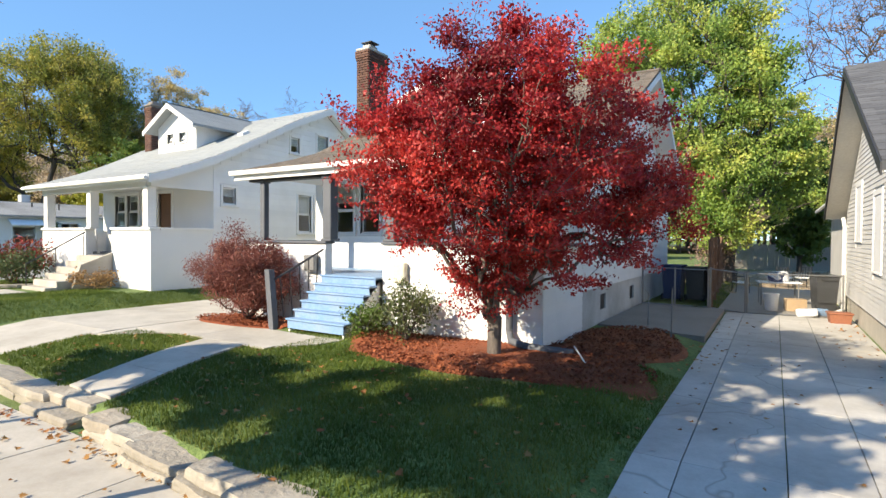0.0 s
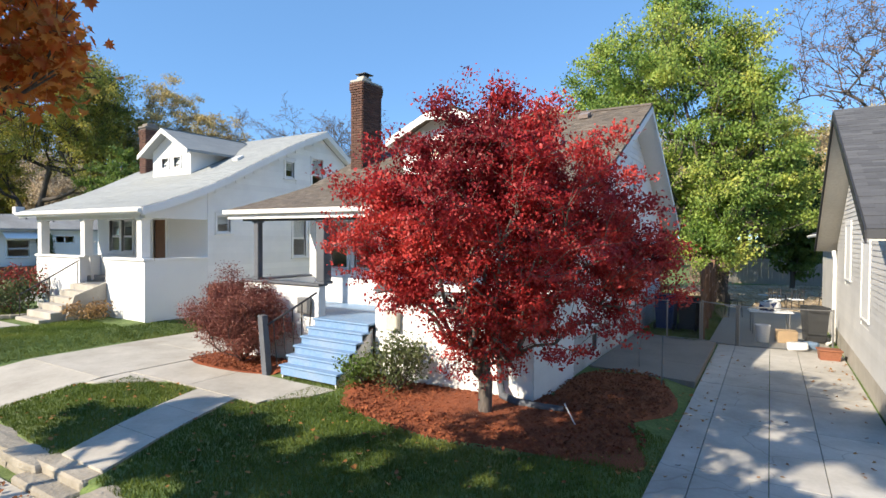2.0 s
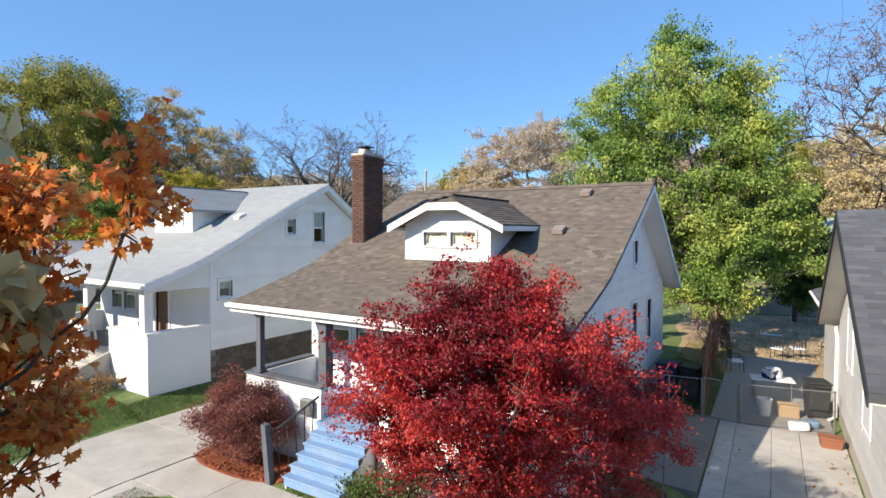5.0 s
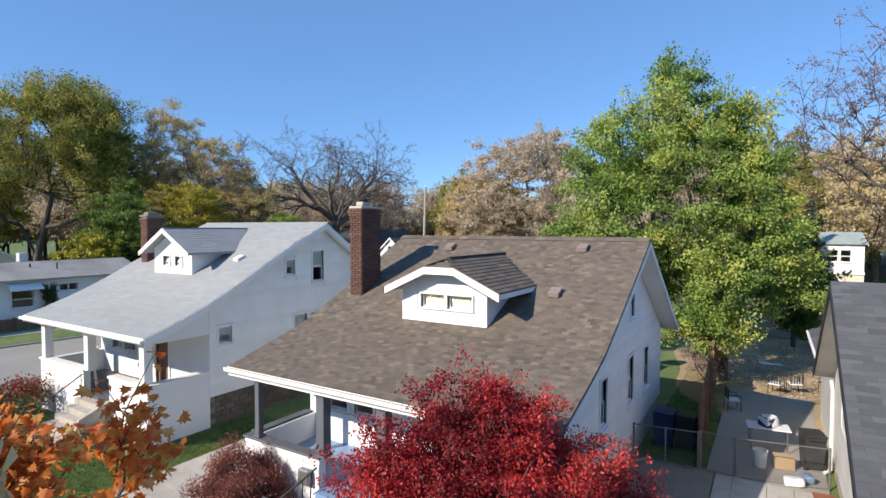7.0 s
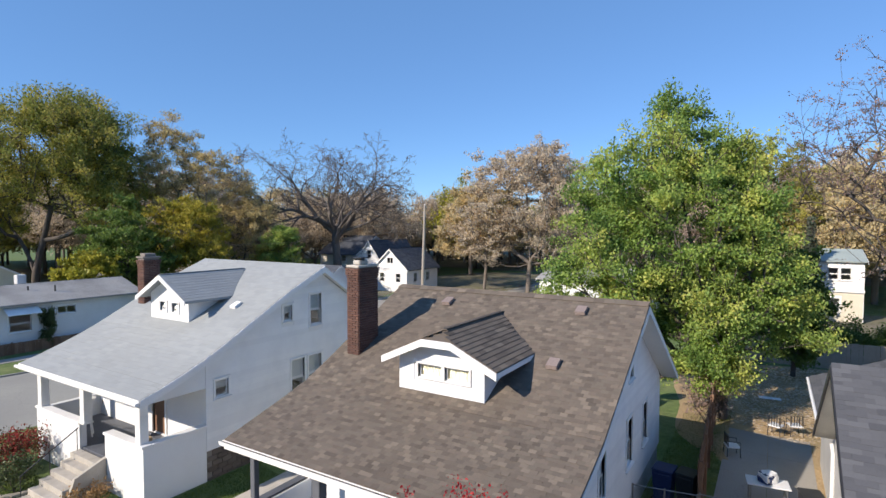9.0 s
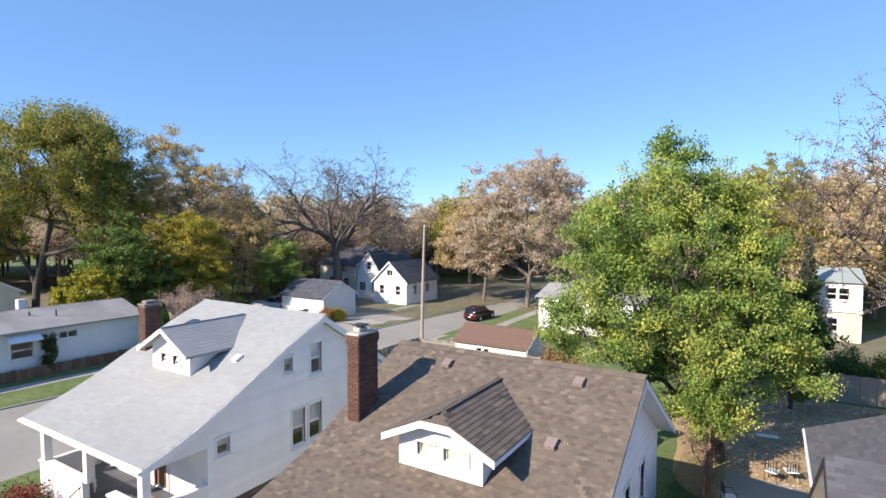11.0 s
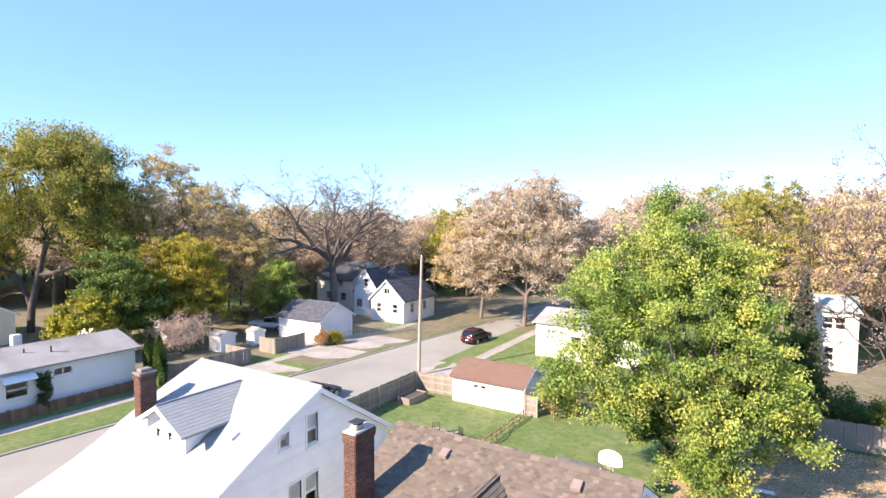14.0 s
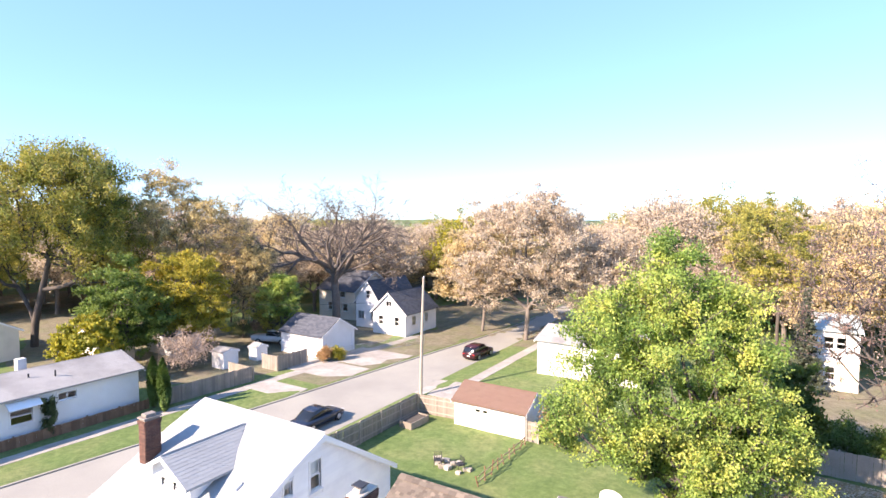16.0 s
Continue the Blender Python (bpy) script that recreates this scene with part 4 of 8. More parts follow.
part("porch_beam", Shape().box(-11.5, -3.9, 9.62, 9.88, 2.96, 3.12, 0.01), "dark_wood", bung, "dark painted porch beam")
for x, w in ((-11.05, 0.15), (-8.91, 0.24), (-7.2, 0.24), (-4.12, 0.2)):
    porch_post(bung, x, 9.72, 1.556, 2.98, w, "grey_wood", "grey painted square porch post")
# porch: solid sided rail walls, floor and skirt
part("porch_floor", Shape().box(-11.4, -4.0, 9.72, 11.8, 0.72, 0.84, 0.01), "blue_paint", bung, "blue painted porch floor")
for a, b in ((-11.45, -8.95), (-7.36, -3.95)):
    wl = wall("porch_wall", bung, "y", 9.62, -1, 0.2, a, b, -0.6, 1.5, [], "white_siding", "white sided porch wall")
    siding(wl, "y", 9.62, -1, a, b, -0.32, 1.49, 0.155, "white_siding")
    part("rail_cap", Shape().box(a - 0.04, b + 0.04, 9.57, 9.87, 1.5, 1.555, 0.012), "grey_wood", bung, "grey painted rail cap")
wl = wall("porch_wall", bung, "x", -3.95, 1, 0.2, 9.62, 11.8, -0.6, 1.5, [], "white_siding", "white sided porch end wall")
siding(wl, "x", -3.95, 1, 9.62, 11.8, -0.3, 1.49, 0.155, "white_siding")
wall("porch_wall", bung, "x", -11.45, -1, 0.2, 9.82, 11.8, -0.6, 1.5, [], "white_siding", "white sided porch end wall")
for x in (-11.45, -3.95):
    part("rail_cap", Shape().box(x - 0.13, x + 0.13, 9.88, 11.78, 1.5, 1.555, 0.012), "grey_wood", bung)
# steps
for i in range(6):
    z = 0.84 - i * 0.165
    y1 = 9.62 - i * 0.187
    part("step", Shape().box(-8.94, -7.37, y1 - 0.215, y1 + (0.1 if i == 0 else 0.02), z - 0.04, z, 0.012).box(-8.9, -7.41, y1 - 0.187, y1 - 0.165, z - 0.2, z - 0.035, 0.004), "blue_paint", bung, "blue painted wooden step" if i == 0 else "")
for x in (-8.89, -7.46):
    s = Shape()
    s.slab([(x, 9.6, -0.5), (x, 9.6, 0.74), (x, 8.52, -0.15), (x, 8.52, -0.5)], (0.04, 0, 0))
    part("stringer", s, "white_paint", bung)
# dormer
CX, DW, DY = -7.565, 1.255, 12.6
WC = CX + 0.095
d_open = [(WC - 0.75, WC - 0.05, 4.58, 4.95), (WC + 0.05, WC + 0.75, 4.58, 4.95)]
d_top = lambda u: 5.58 - max(0, abs(u - CX) - 0.4) * 0.5
dorm = wall("dormer_wall", bung, "y", DY, -1, 0.1, CX - DW, CX + DW, 4.0, d_top, d_open, "white_siding", "white dormer with two small windows", cuts=(CX - 0.4, CX + 0.4))
for sg in (1, -1):
    part("dormer_cheek", Shape().slab([(CX + sg * DW, DY + 0.1, 4.0), (CX + sg * DW, 14.6, 5.0), (CX + sg * DW, 14.6, 5.2), (CX + sg * DW, DY + 0.1, 5.14)], (-sg * 0.1, 0, 0)), "white_siding", bung)
siding(dorm, "y", DY, -1, CX - DW, CX + DW, 4.25, 5.5, 0.12, "white_siding", [(WC - 0.88, WC + 0.88, 4.48, 5.06)], d_top)
for u in (WC - 0.4, WC + 0.4):
    window(bung, "y", DY, -1, u, 4.58, 0.7, 0.37, split="single", trim=0.05, cover="curtain", cover_part=1.0, sill=False, label="small dormer window with cream curtains")
CX, zr, ze, hx, yf = -7.45, 5.88, 5.13, 1.65, 12.2
DZ = 0.42 * (zr - ze) / hx
s = Shape()
for sg in (1, -1):
    pts = [(CX, 12.75, zr), (CX, 16.15, zr), (CX + sg * hx, 14.55, ze), (CX + sg * hx, yf, ze), (CX + sg * 0.42, yf, zr - DZ)]
    s.slab(pts if sg > 0 else pts[::-1], (0, 0, -0.07))
s.slab([(CX, 12.75, zr), (CX - 0.42, yf, zr - DZ), (CX + 0.42, yf, zr - DZ)], (0, 0, -0.07))
dr = part("dormer_roof", s, "brown_shingle", bung, "clipped-gable dormer roof in brown shingles")
ps = []
rnd = random.Random(4)
ang = math.atan2(zr - ze, hx)
for sg in (1, -1):
    for r in range(13):
        q = r * 0.155 / math.hypot(hx, zr - ze)
        if q > 0.97:
            break
        x, z = CX + sg * hx * (1 - q), ze + (zr - ze) * q
        ya, yb = (yf if q < 0.75 else yf + (q - 0.75) * 2.2), 14.5 + 1.6 * q
        y = ya + 0.16 - 0.16 * (r % 2)
        while y < yb - 0.1:
            lo, hi = max(ya, y - 0.162), y + 0.162
            ps.append(Matrix.Translation((x, (lo + hi) / 2, z + 0.012)) @ Matrix.Rotation(sg * math.pi / 2, 4, "Z") @ Matrix.Rotation(ang - 0.08, 4, "X") @ Matrix.Diagonal(((hi - lo) / 0.324, 1, 1, 1)))
            y += 0.324
t2 = Shape().box(-0.1617, 0.1617, 0, 0.18, 0, 0.012, 0)
pieces("shingle", t2.mesh("dormer_shingle", "brown_shingle"), ps[:300], dr)
s = Shape()
for a, b in (((CX - hx, ze), (CX - 0.42, zr - DZ)), ((CX - 0.42, zr - DZ), (CX + 0.42, zr - DZ)), ((CX + 0.42, zr - DZ), (CX + hx, ze))):
    s.slab([(a[0], yf - 0.002, a[1] - 0.01), (b[0], yf - 0.002, b[1] - 0.01), (b[0], yf - 0.002, b[1] - 0.19), (a[0], yf - 0.002, a[1] - 0.19)], (0, -0.03, 0))
part("barge_board", s.weld(), "white_paint", bung, "thick white barge board")
for sg in (1, -1):
    part("fascia", Shape().box(CX + sg * hx - 0.015, CX + sg * hx + 0.015, yf, 14.4, ze - 0.14, ze - 0.02, 0.004), "white_paint", bung)
# chimney, vents, downpipe, mailbox
brick_chimney(bung, -11.38, -10.94, 13.42, 14.32, 3.9, 7.22, ("front", "right"), 7)
part("chimney_cap", Shape().box(-11.41, -10.91, 13.39, 14.35, 7.22, 7.30, 0.02).box(-11.3, -11.02, 13.57, 13.97, 7.3, 7.44, 0.03), "concrete", bung)
part("flue_cowl", Shape().tube([(-11.16, 13.77, 7.42), (-11.16, 13.77, 7.5)], 0.13, 10).box(-11.36, -10.96, 13.57, 13.97, 7.5, 7.53, 0.01), "black_metal", bung, "square dark metal flue cowl")
for x, y in ((-5.15, 14.1), (-5.1, 16.2), (-9.45, 16.1), (-9.0, 13.5)):
    z = B_top(y)
    s = Shape()
    s.slab([(x - 0.14, y - 0.16, z - 0.03), (x + 0.14, y - 0.16, z - 0.03), (x + 0.14, y + 0.16, z + 0.1), (x - 0.14, y + 0.16, z + 0.1)], (0, -0.03, 0.10))
    part("roof_vent", s, "vent_metal", bung, "low brown metal roof vent")
s = Shape()
s.tube([(-4.5, 9.5, 2.95), (-4.5, 9.5, 0.05), (-4.4, 9.36, -0.1), (-4.1, 9.3, -0.15), (-3.7, 9.33, -0.17), (-3.35, 9.45, -0.2)], 0.065, 10)
part("downpipe", s, "grey_wood", bung, "grey corrugated drain pipe along the mulch")
mb = Shape().box(-9.45, -9.12, 9.44, 9.6, 0.9, 1.25, 0.02)
part("mailbox", mb, "galvanised", bung, "grey wall mailbox")
part("meter_box", Shape().box(-7.0, -6.72, 9.46, 9.6, 0.75, 1.15, 0.02), "cream_paint", bung, "cream wall box")
# stair rail
rail = thing("stair_railing", (-9.2, 8.6, -0.18), "black iron stair rail with a leaning grey newel post", "railing")
part("newel_post", Shape().slab([(-9.36, 8.43, -0.4), (-9.22, 8.43, -0.4), (-9.37, 8.43, 0.97), (-9.51, 8.43, 0.97)], (0, 0.14, 0)), "grey_wood", rail)
part("handrail", Shape().tube([(-9.36, 8.55, 0.76), (-9.1, 9.05, 1.09), (-8.9, 9.5, 1.38)], 0.024, 8), "black_metal", rail)
for k in range(5):
    q = (k + 0.6) / 5.2
    y = 8.55 + 0.95 * q
    part("baluster", Shape().tube([(-9.2 + 0.22 * q, y, -0.2 + 0.7 * q), (-9.36 + 0.46 * q, y, 0.76 + 0.62 * q)], 0.013, 6), "black_metal", rail)

# ---- the white house on the corner ----
WP = [(9.66, 3.42), (10.3, 3.62), (11.0, 3.88), (11.7, 4.17), (12.4, 4.5), (13.4, 5.03), (14.3, 5.5), (15.4, 6.07), (17.15, 6.84)]
WR = [(17.15, 6.84), (22.1, 3.62)]
W_top = on_profile(WP + WR[1:])
wh = thing("white_house", (-20, 15, 0.0), "all-white corner house with a pale roof, dormer and deep porch", "house")
WX, WL = -16.3, -23.3
w_under = lambda y: W_top(y) - 0.2
wo = [(15.3, 15.72, 4.83, 5.42), (16.68, 17.28, 4.47, 5.72), (12.35, 12.85, 2.7, 3.28), (15.68, 16.34, 1.8, 3.25), (16.56, 17.26, 1.8, 3.25)]
wall("wall", wh, "x", WX, 1, 0.2, 12.0, 22.0, 1.0, w_under, wo, "stucco", "smooth white side wall in shade", cuts=[p[0] for p in WP])
w_side = [c for c in wh.children if c.name.startswith("wall")][-1]
siding(w_side, "x", WX, 1, 12.0, 22.0, 1.02, 6.5, 0.2, "white_siding", [(a - 0.09, b + 0.09, c - 0.07, d + 0.09) for a, b, c, d in wo], w_under)
for k, o in enumerate(wo):
    window(wh, "x", WX, 1, (o[0] + o[1]) / 2, o[2], o[1] - o[0], o[3] - o[2], split="single" if k in (0, 2) else "double", cover="blind", cover_part=0.5, trim=0.085)
wall("foundation", wh, "x", WX - 0.03, 1, 0.25, 12.0, 22.0, -0.5, 0.995, [], "mortar", "brown brick foundation")
t = Shape().box(-0.18, 0.18, -0.02, 0.02, -0.085, 0.085, 0.008)
ps = []
for r in range(6):
    for k in range(14):
        ps.append(Matrix.Translation((WX - 0.02, 12.22 + k * 0.375 + (r % 2) * 0.18, -0.02 + r * 0.18)) @ Matrix.Rotation(math.pi / 2, 4, "Z"))
pieces("brick", t.mesh("foundation_block", "brown_block"), ps, wh)
w_fo = [(-22.35, -21.65, 1.95, 3.15), (-21.5, -20.75, 1.95, 3.15), (-19.4, -18.62, 1.06, 3.15)]
wall("wall", wh, "y", 12.0, -1, 0.2, WL + 0.2, WX - 0.2, -0.5, 4.1, w_fo, "stucco", "white front wall inside the porch")
for o in w_fo[:2]:
    window(wh, "y", 12.0, -1, (o[0] + o[1]) / 2, o[2], o[1] - o[0], o[3] - o[2], cover="blind", cover_part=0.2)
dw = part("door", Shape().box(-19.4, -18.62, 12.05, 12.1, 1.06, 3.15, 0.01), "cedar_wood", wh, "dark front door with a white storm frame")
s = Shape()
for a, b, c, d in ((-19.5, -19.4, 1.05, 3.25), (-18.62, -18.52, 1.05, 3.25), (-19.4, -18.62, 3.15, 3.25)):
    s.box(a, b, 11.95, 12.1, c, d, 0.008)
part("door_frame", s, "white_paint", wh)
wall("wall", wh, "x", WL, -1, 0.2, 12.0, 22.0, -0.5, w_under, [], "stucco", "white street-side wall", cuts=[p[0] for p in WP])
wall("wall", wh, "y", 22.0, 1, 0.2, WL + 0.2, WX - 0.2, -0.5, 3.5, [], "stucco", "white rear wall")
roof_w = roof_deck("roof", wh, WP + WR[1:], -23.95, -15.95, 0.14, "white_shingle", "flared pale grey-white shingle roof")
shingles(roof_w, WP, -23.95, -15.95, 0.16, 0.34, "white_shingle", 22, lambda x, y: -18.6 < x < -15.8 and 9.6 < y < 14.0, 0.006)
pr = WP + WR[1:]
for sx, o in ((-15.95, 0.03), (-23.95, -0.03)):
    roof_deck("rake_board", wh, [(a, p - 0.005) for a, p in pr], sx, sx + o, 0.24, "white_paint")
roof_deck("soffit", wh, [(a, p - 0.142) for a, p in pr], -16.3, -15.95, 0.02, "white_paint")
part("fascia", Shape().box(-23.95, -15.95, 9.63, 9.66, 3.21, 3.42, 0.006), "white_paint", wh)
part("gutter", Shape().tube([(-24.0, 9.57, 3.33), (-15.92, 9.57, 3.32)], 0.06, 8), "white_paint", wh)
part("porch_beam", Shape().box(-23.25, -16.52, 9.9, 10.12, 3.1, 3.3, 0.01), "white_paint", wh)
wall("gable_wall", wh, "x", WX, 1, 0.2, 9.95, 12.0, 3.12, w_under, [], "stucco", cuts=[p[0] for p in WP])
part("ceiling_boards", Shape().box(-23.1, -16.5, 10.1, 11.98, 3.3, 3.34, 0), "white_paint", wh)
part("porch_floor", Shape().box(-23.1, -16.4, 10.0, 12.0, 0.9, 1.02, 0.01), "grey_wood", wh)
for x in (-23.05, -19.95, -16.58):
    porch_post(wh, x, 10.05, 1.86, 3.12, 0.27, "white_paint", "square white porch column")
for a, b in ((-23.3, -20.15), (-18.5, -16.3)):
    wall("porch_wall", wh, "y", 9.92, -1, 0.22, a, b, -0.5, 1.82, [], "stucco", "solid white porch wall")
    part("rail_cap", Shape().box(a - 0.03, b + 0.03, 9.87, 10.2, 1.82, 1.9, 0.012), "white_paint", wh)
wall("porch_wall", wh, "x", WX, 1, 0.22, 10.14, 12.0, -0.5, 1.82, [], "stucco", "solid white porch wall")
part("rail_cap", Shape().box(WX - 0.25, WX + 0.05, 10.21, 12.0, 1.82, 1.9, 0.012), "white_paint", wh)
wall("porch_wall", wh, "x", WL, -1, 0.22, 10.14, 12.0, -0.5, 1.82, [], "stucco", "solid white porch wall")
for i in range(6):
    z = 1.0 - i * 0.18
    part("step", Shape().box(-20.1, -18.55, 9.9 - (i + 1) * 0.3, 9.92 - i * 0.3, -0.3, z - 0.02 * 0, 0.015), "concrete", wh, "concrete porch step" if i == 0 else "")
part("stair_wall", Shape().slab([(-18.54, 9.9, -0.4), (-18.54, 9.9, 1.1), (-18.54, 9.0, 0.75), (-18.54, 8.6, -0.4)], (0.12, 0, 0)), "concrete", wh)
wrl = thing("porch_stair_rail", (-20.1, 9, 0), "thin black iron rail beside the concrete steps", "railing")
part("handrail", Shape().tube([(-20.05, 8.2, 0.75), (-20.05, 9.85, 1.75)], 0.02, 6), "black_metal", wrl)
for y, z in ((8.2, -0.1), (9.0, 0.3), (9.8, 0.9)):
    part("baluster", Shape().tube([(-20.05, y, z), (-20.05, y, 0.75 + (y - 8.2) * 0.606)], 0.014, 6), "black_metal", wrl)
# dormer of the white house
CX, DW, DY, zr, ze, hx, yf = -20.1, 1.225, 13.1, 6.62, 5.72, 1.62, 12.72
d_open = [(u - 0.21, u + 0.21, 5.17, 5.55) for u in (CX - 0.36, CX + 0.42)]
wall("dormer_wall", wh, "y", DY, -1, 0.1, CX - DW, CX + DW, 4.6, lambda u: 6.52 - abs(u - CX) * 0.547, d_open, "white_paint", "white gabled dormer", cuts=(CX,))
for sg in (1, -1):
    part("dormer_cheek", Shape().slab([(CX + sg * DW, DY + 0.1, 4.6), (CX + sg * DW, 15.3, 5.6), (CX + sg * DW, 15.3, 5.9), (CX + sg * DW, DY + 0.1, 5.85)], (-sg * 0.1, 0, 0)), "white_paint", wh)
for u in (CX - 0.36, CX + 0.42):
    window(wh, "y", DY, -1, u, 5.17, 0.42, 0.38, split="double", trim=0.06, cover="blind", cover_part=0.95, sill=False)
s = Shape()
for sg in (1, -1):
    pts = [(CX, yf, zr), (CX, 16.6, zr), (CX + sg * hx, 15.2, ze), (CX + sg * hx, yf, ze)]
    s.slab(pts if sg > 0 else pts[::-1], (0, 0, -0.08))
dr = part("dormer_roof", s, "white_shingle", wh, "pale shingled dormer roof")
ps = []
ang = math.atan2(zr - ze, hx)
for sg in (1, -1):
    for r in range(11):
        q = r * 0.17 / math.hypot(hx, zr - ze)
        if q > 0.95:
            break
        y = yf + 0.17 - 0.17 * (r % 2)
        while y < 15.1 + 1.4 * q:
            lo, hi = max(yf, y - 0.172), y + 0.172
            ps.append(Matrix.Translation((CX + sg * hx * (1 - q), (lo + hi) / 2, ze + (zr - ze) * q + 0.012)) @ Matrix.Rotation(sg * math.pi / 2, 4, "Z") @ Matrix.Rotation(ang - 0.04, 4, "X") @ Matrix.Diagonal(((hi - lo) / 0.344, 1, 1, 1)))
            y += 0.345
pieces("shingle", Shape().box(-0.171, 0.171, 0, 0.2, 0, 0.006, 0).mesh("dormer_shingle_pale", "white_shingle"), ps, dr)
s = Shape()
for sg in (1, -1):
    s.slab([(CX, yf - 0.002, zr), (CX + sg * hx, yf - 0.002, ze), (CX + sg * hx, yf - 0.002, ze - 0.17), (CX, yf - 0.002, zr - 0.17)], (0, -0.03, 0))
part("barge_board", s, "white_paint", wh)
brick_chimney(wh, -23.34, -22.88, 13.7, 14.38, 3.0, 7.1, ("front", "right"), 8, corbel=2)
part("chimney_cap", Shape().box(-23.39, -22.83, 13.65, 14.43, 7.1, 7.17, 0.015).box(-23.29, -22.93, 13.78, 14.25, 7.17, 7.3, 0.02), "mortar", wh)
z = W_top(14.2)
part("roof_vent", Shape().slab([(-17.75, 14.05, z - 0.06), (-17.45, 14.05, z - 0.06), (-17.45, 14.35, z + 0.08), (-17.75, 14.35, z + 0.08)], (0, -0.03, 0.1)), "white_paint", wh)

# ---- the grey-sided house beside the drive ----
RP = [(10.5, 2.75), (15.7, 5.45)]
RRr = [(15.7, 5.45), (20.4, 2.42)]
R_top = on_profile(RP + RRr[1:])
rh = thing("grey_house", (5, 16, -0.4), "house with grey lapped siding and a charcoal shingle roof", "house")
RX = 1.13
ro = [(16.95, 17.85, 1.62, 2.95), (14.1, 15.0, 1.0, 2.55)]
r_under = lambda y: R_top(y) - 0.16
w = wall("wall", rh, "x", RX, -1, 0.2, 11.2, 20.0, 0.1, r_under, ro, "grey_siding", "grey lapped siding wall", cuts=(15.7,))
siding(w, "x", RX, -1, 11.2, 20.0, 0.12, 5.3, 0.105, "grey_siding", [(a - 0.12, b + 0.12, c - 0.1, d + 0.12) for a, b, c, d in ro], r_under)
for o in ro:
    window(rh, "x", RX, -1, (o[0] + o[1]) / 2, o[2], o[1] - o[0], o[3] - o[2], trim=0.12, boarded=True, sill=False, label="window closed with a white board")
wall("foundation", rh, "x", RX + 0.03, -1, 0.25, 11.2, 20.0, -0.9, 0.095, [], "concrete", "pale concrete foundation")
wall("wall", rh, "y", 11.2, -1, 0.2, RX + 0.2, 9.0, -0.8, 2.95, [], "grey_siding", "grey front wall")
wall("wall", rh, "y", 20.0, 1, 0.2, RX + 0.2, 9.0, -0.8, 2.6, [], "grey_siding", "grey rear wall")
wall("wall", rh, "x", 9.0, 1, 0.2, 11.2, 20.0, -0.8, r_under, [], "grey_siding", "grey far wall", cuts=(15.7,))
roof_r = roof_deck("roof", rh, RP + RRr[1:], 0.62, 9.6, 0.13, "grey_shingle", "charcoal grey asphalt shingle roof")
shingles(roof_r, RP, 0.62, 9.6, 0.14, 0.33, "grey_shingle", 23, lambda x, y: x < 2.2 and 10.4 < y < 15.6)
pr = RP + RRr[1:]
roof_deck("rake_board", rh, [(a, p - 0.01) for a, p in pr], 0.595, 0.62, 0.19, "black_metal", "dark metal rake trim")
roof_deck("soffit", rh, [(a, p - 0.135) for a, p in pr], 0.64, 1.13, 0.02, "cream_paint", "pale soffit under the rake")
part("downpipe", Shape().tube([(1.02, 19.9, 2.3), (1.06, 19.9, 2.0), (1.06, 19.9, -0.3), (0.9, 19.75, -0.38)], 0.05, 8), "white_paint", rh, "white downpipe")
wall("rear_wing", rh, "x", 1.15, -1, 0.2, 20.22, 25.4, -0.8, 2.85, [], "grey_siding", "low grey rear wing")
wall("rear_wing_wall", rh, "y", 25.4, 1, 0.2, 1.35, 6.8, -0.8, lambda u: 2.95 + 0.41 * (2.7 - abs(u - 4.05)), [], "grey_siding", "gabled end of the rear wing", cuts=(4.05,))
s = Shape()
for sg in (1, -1):
    q = [(4.05, 20.45, 4.14), (4.05, 25.75, 4.14), (4.05 - sg * 3.3, 25.75, 2.79), (4.05 - sg * 3.3, 20.45, 2.79)]
    s.slab(q if sg > 0 else q[::-1], (0, 0, -0.1))
wing = part("rear_wing_roof", s, "grey_shingle", rh, "charcoal roof of the rear wing")
ps = []
for r in range(21):
    for k in range(16):
        ps.append(Matrix.Translation((0.75 + r * 0.155, 20.6 + k * 0.332 - 0.08 * (r % 2), 2.8 + r * 0.155 * 0.409)) @ Matrix.Rotation(-math.pi / 2, 4, "Z") @ Matrix.Rotation(math.atan(0.409) - 0.03, 4, "X"))
joined("shingle_cover", Shape().box(-0.165, 0.165, 0, 0.2, 0, 0.008, 0), ps, "grey_shingle", wing)
part("gutter", Shape().tube([(0.7, 20.5, 2.74), (0.7, 25.75, 2.72)], 0.05, 8), "white_paint", rh, "white gutter")


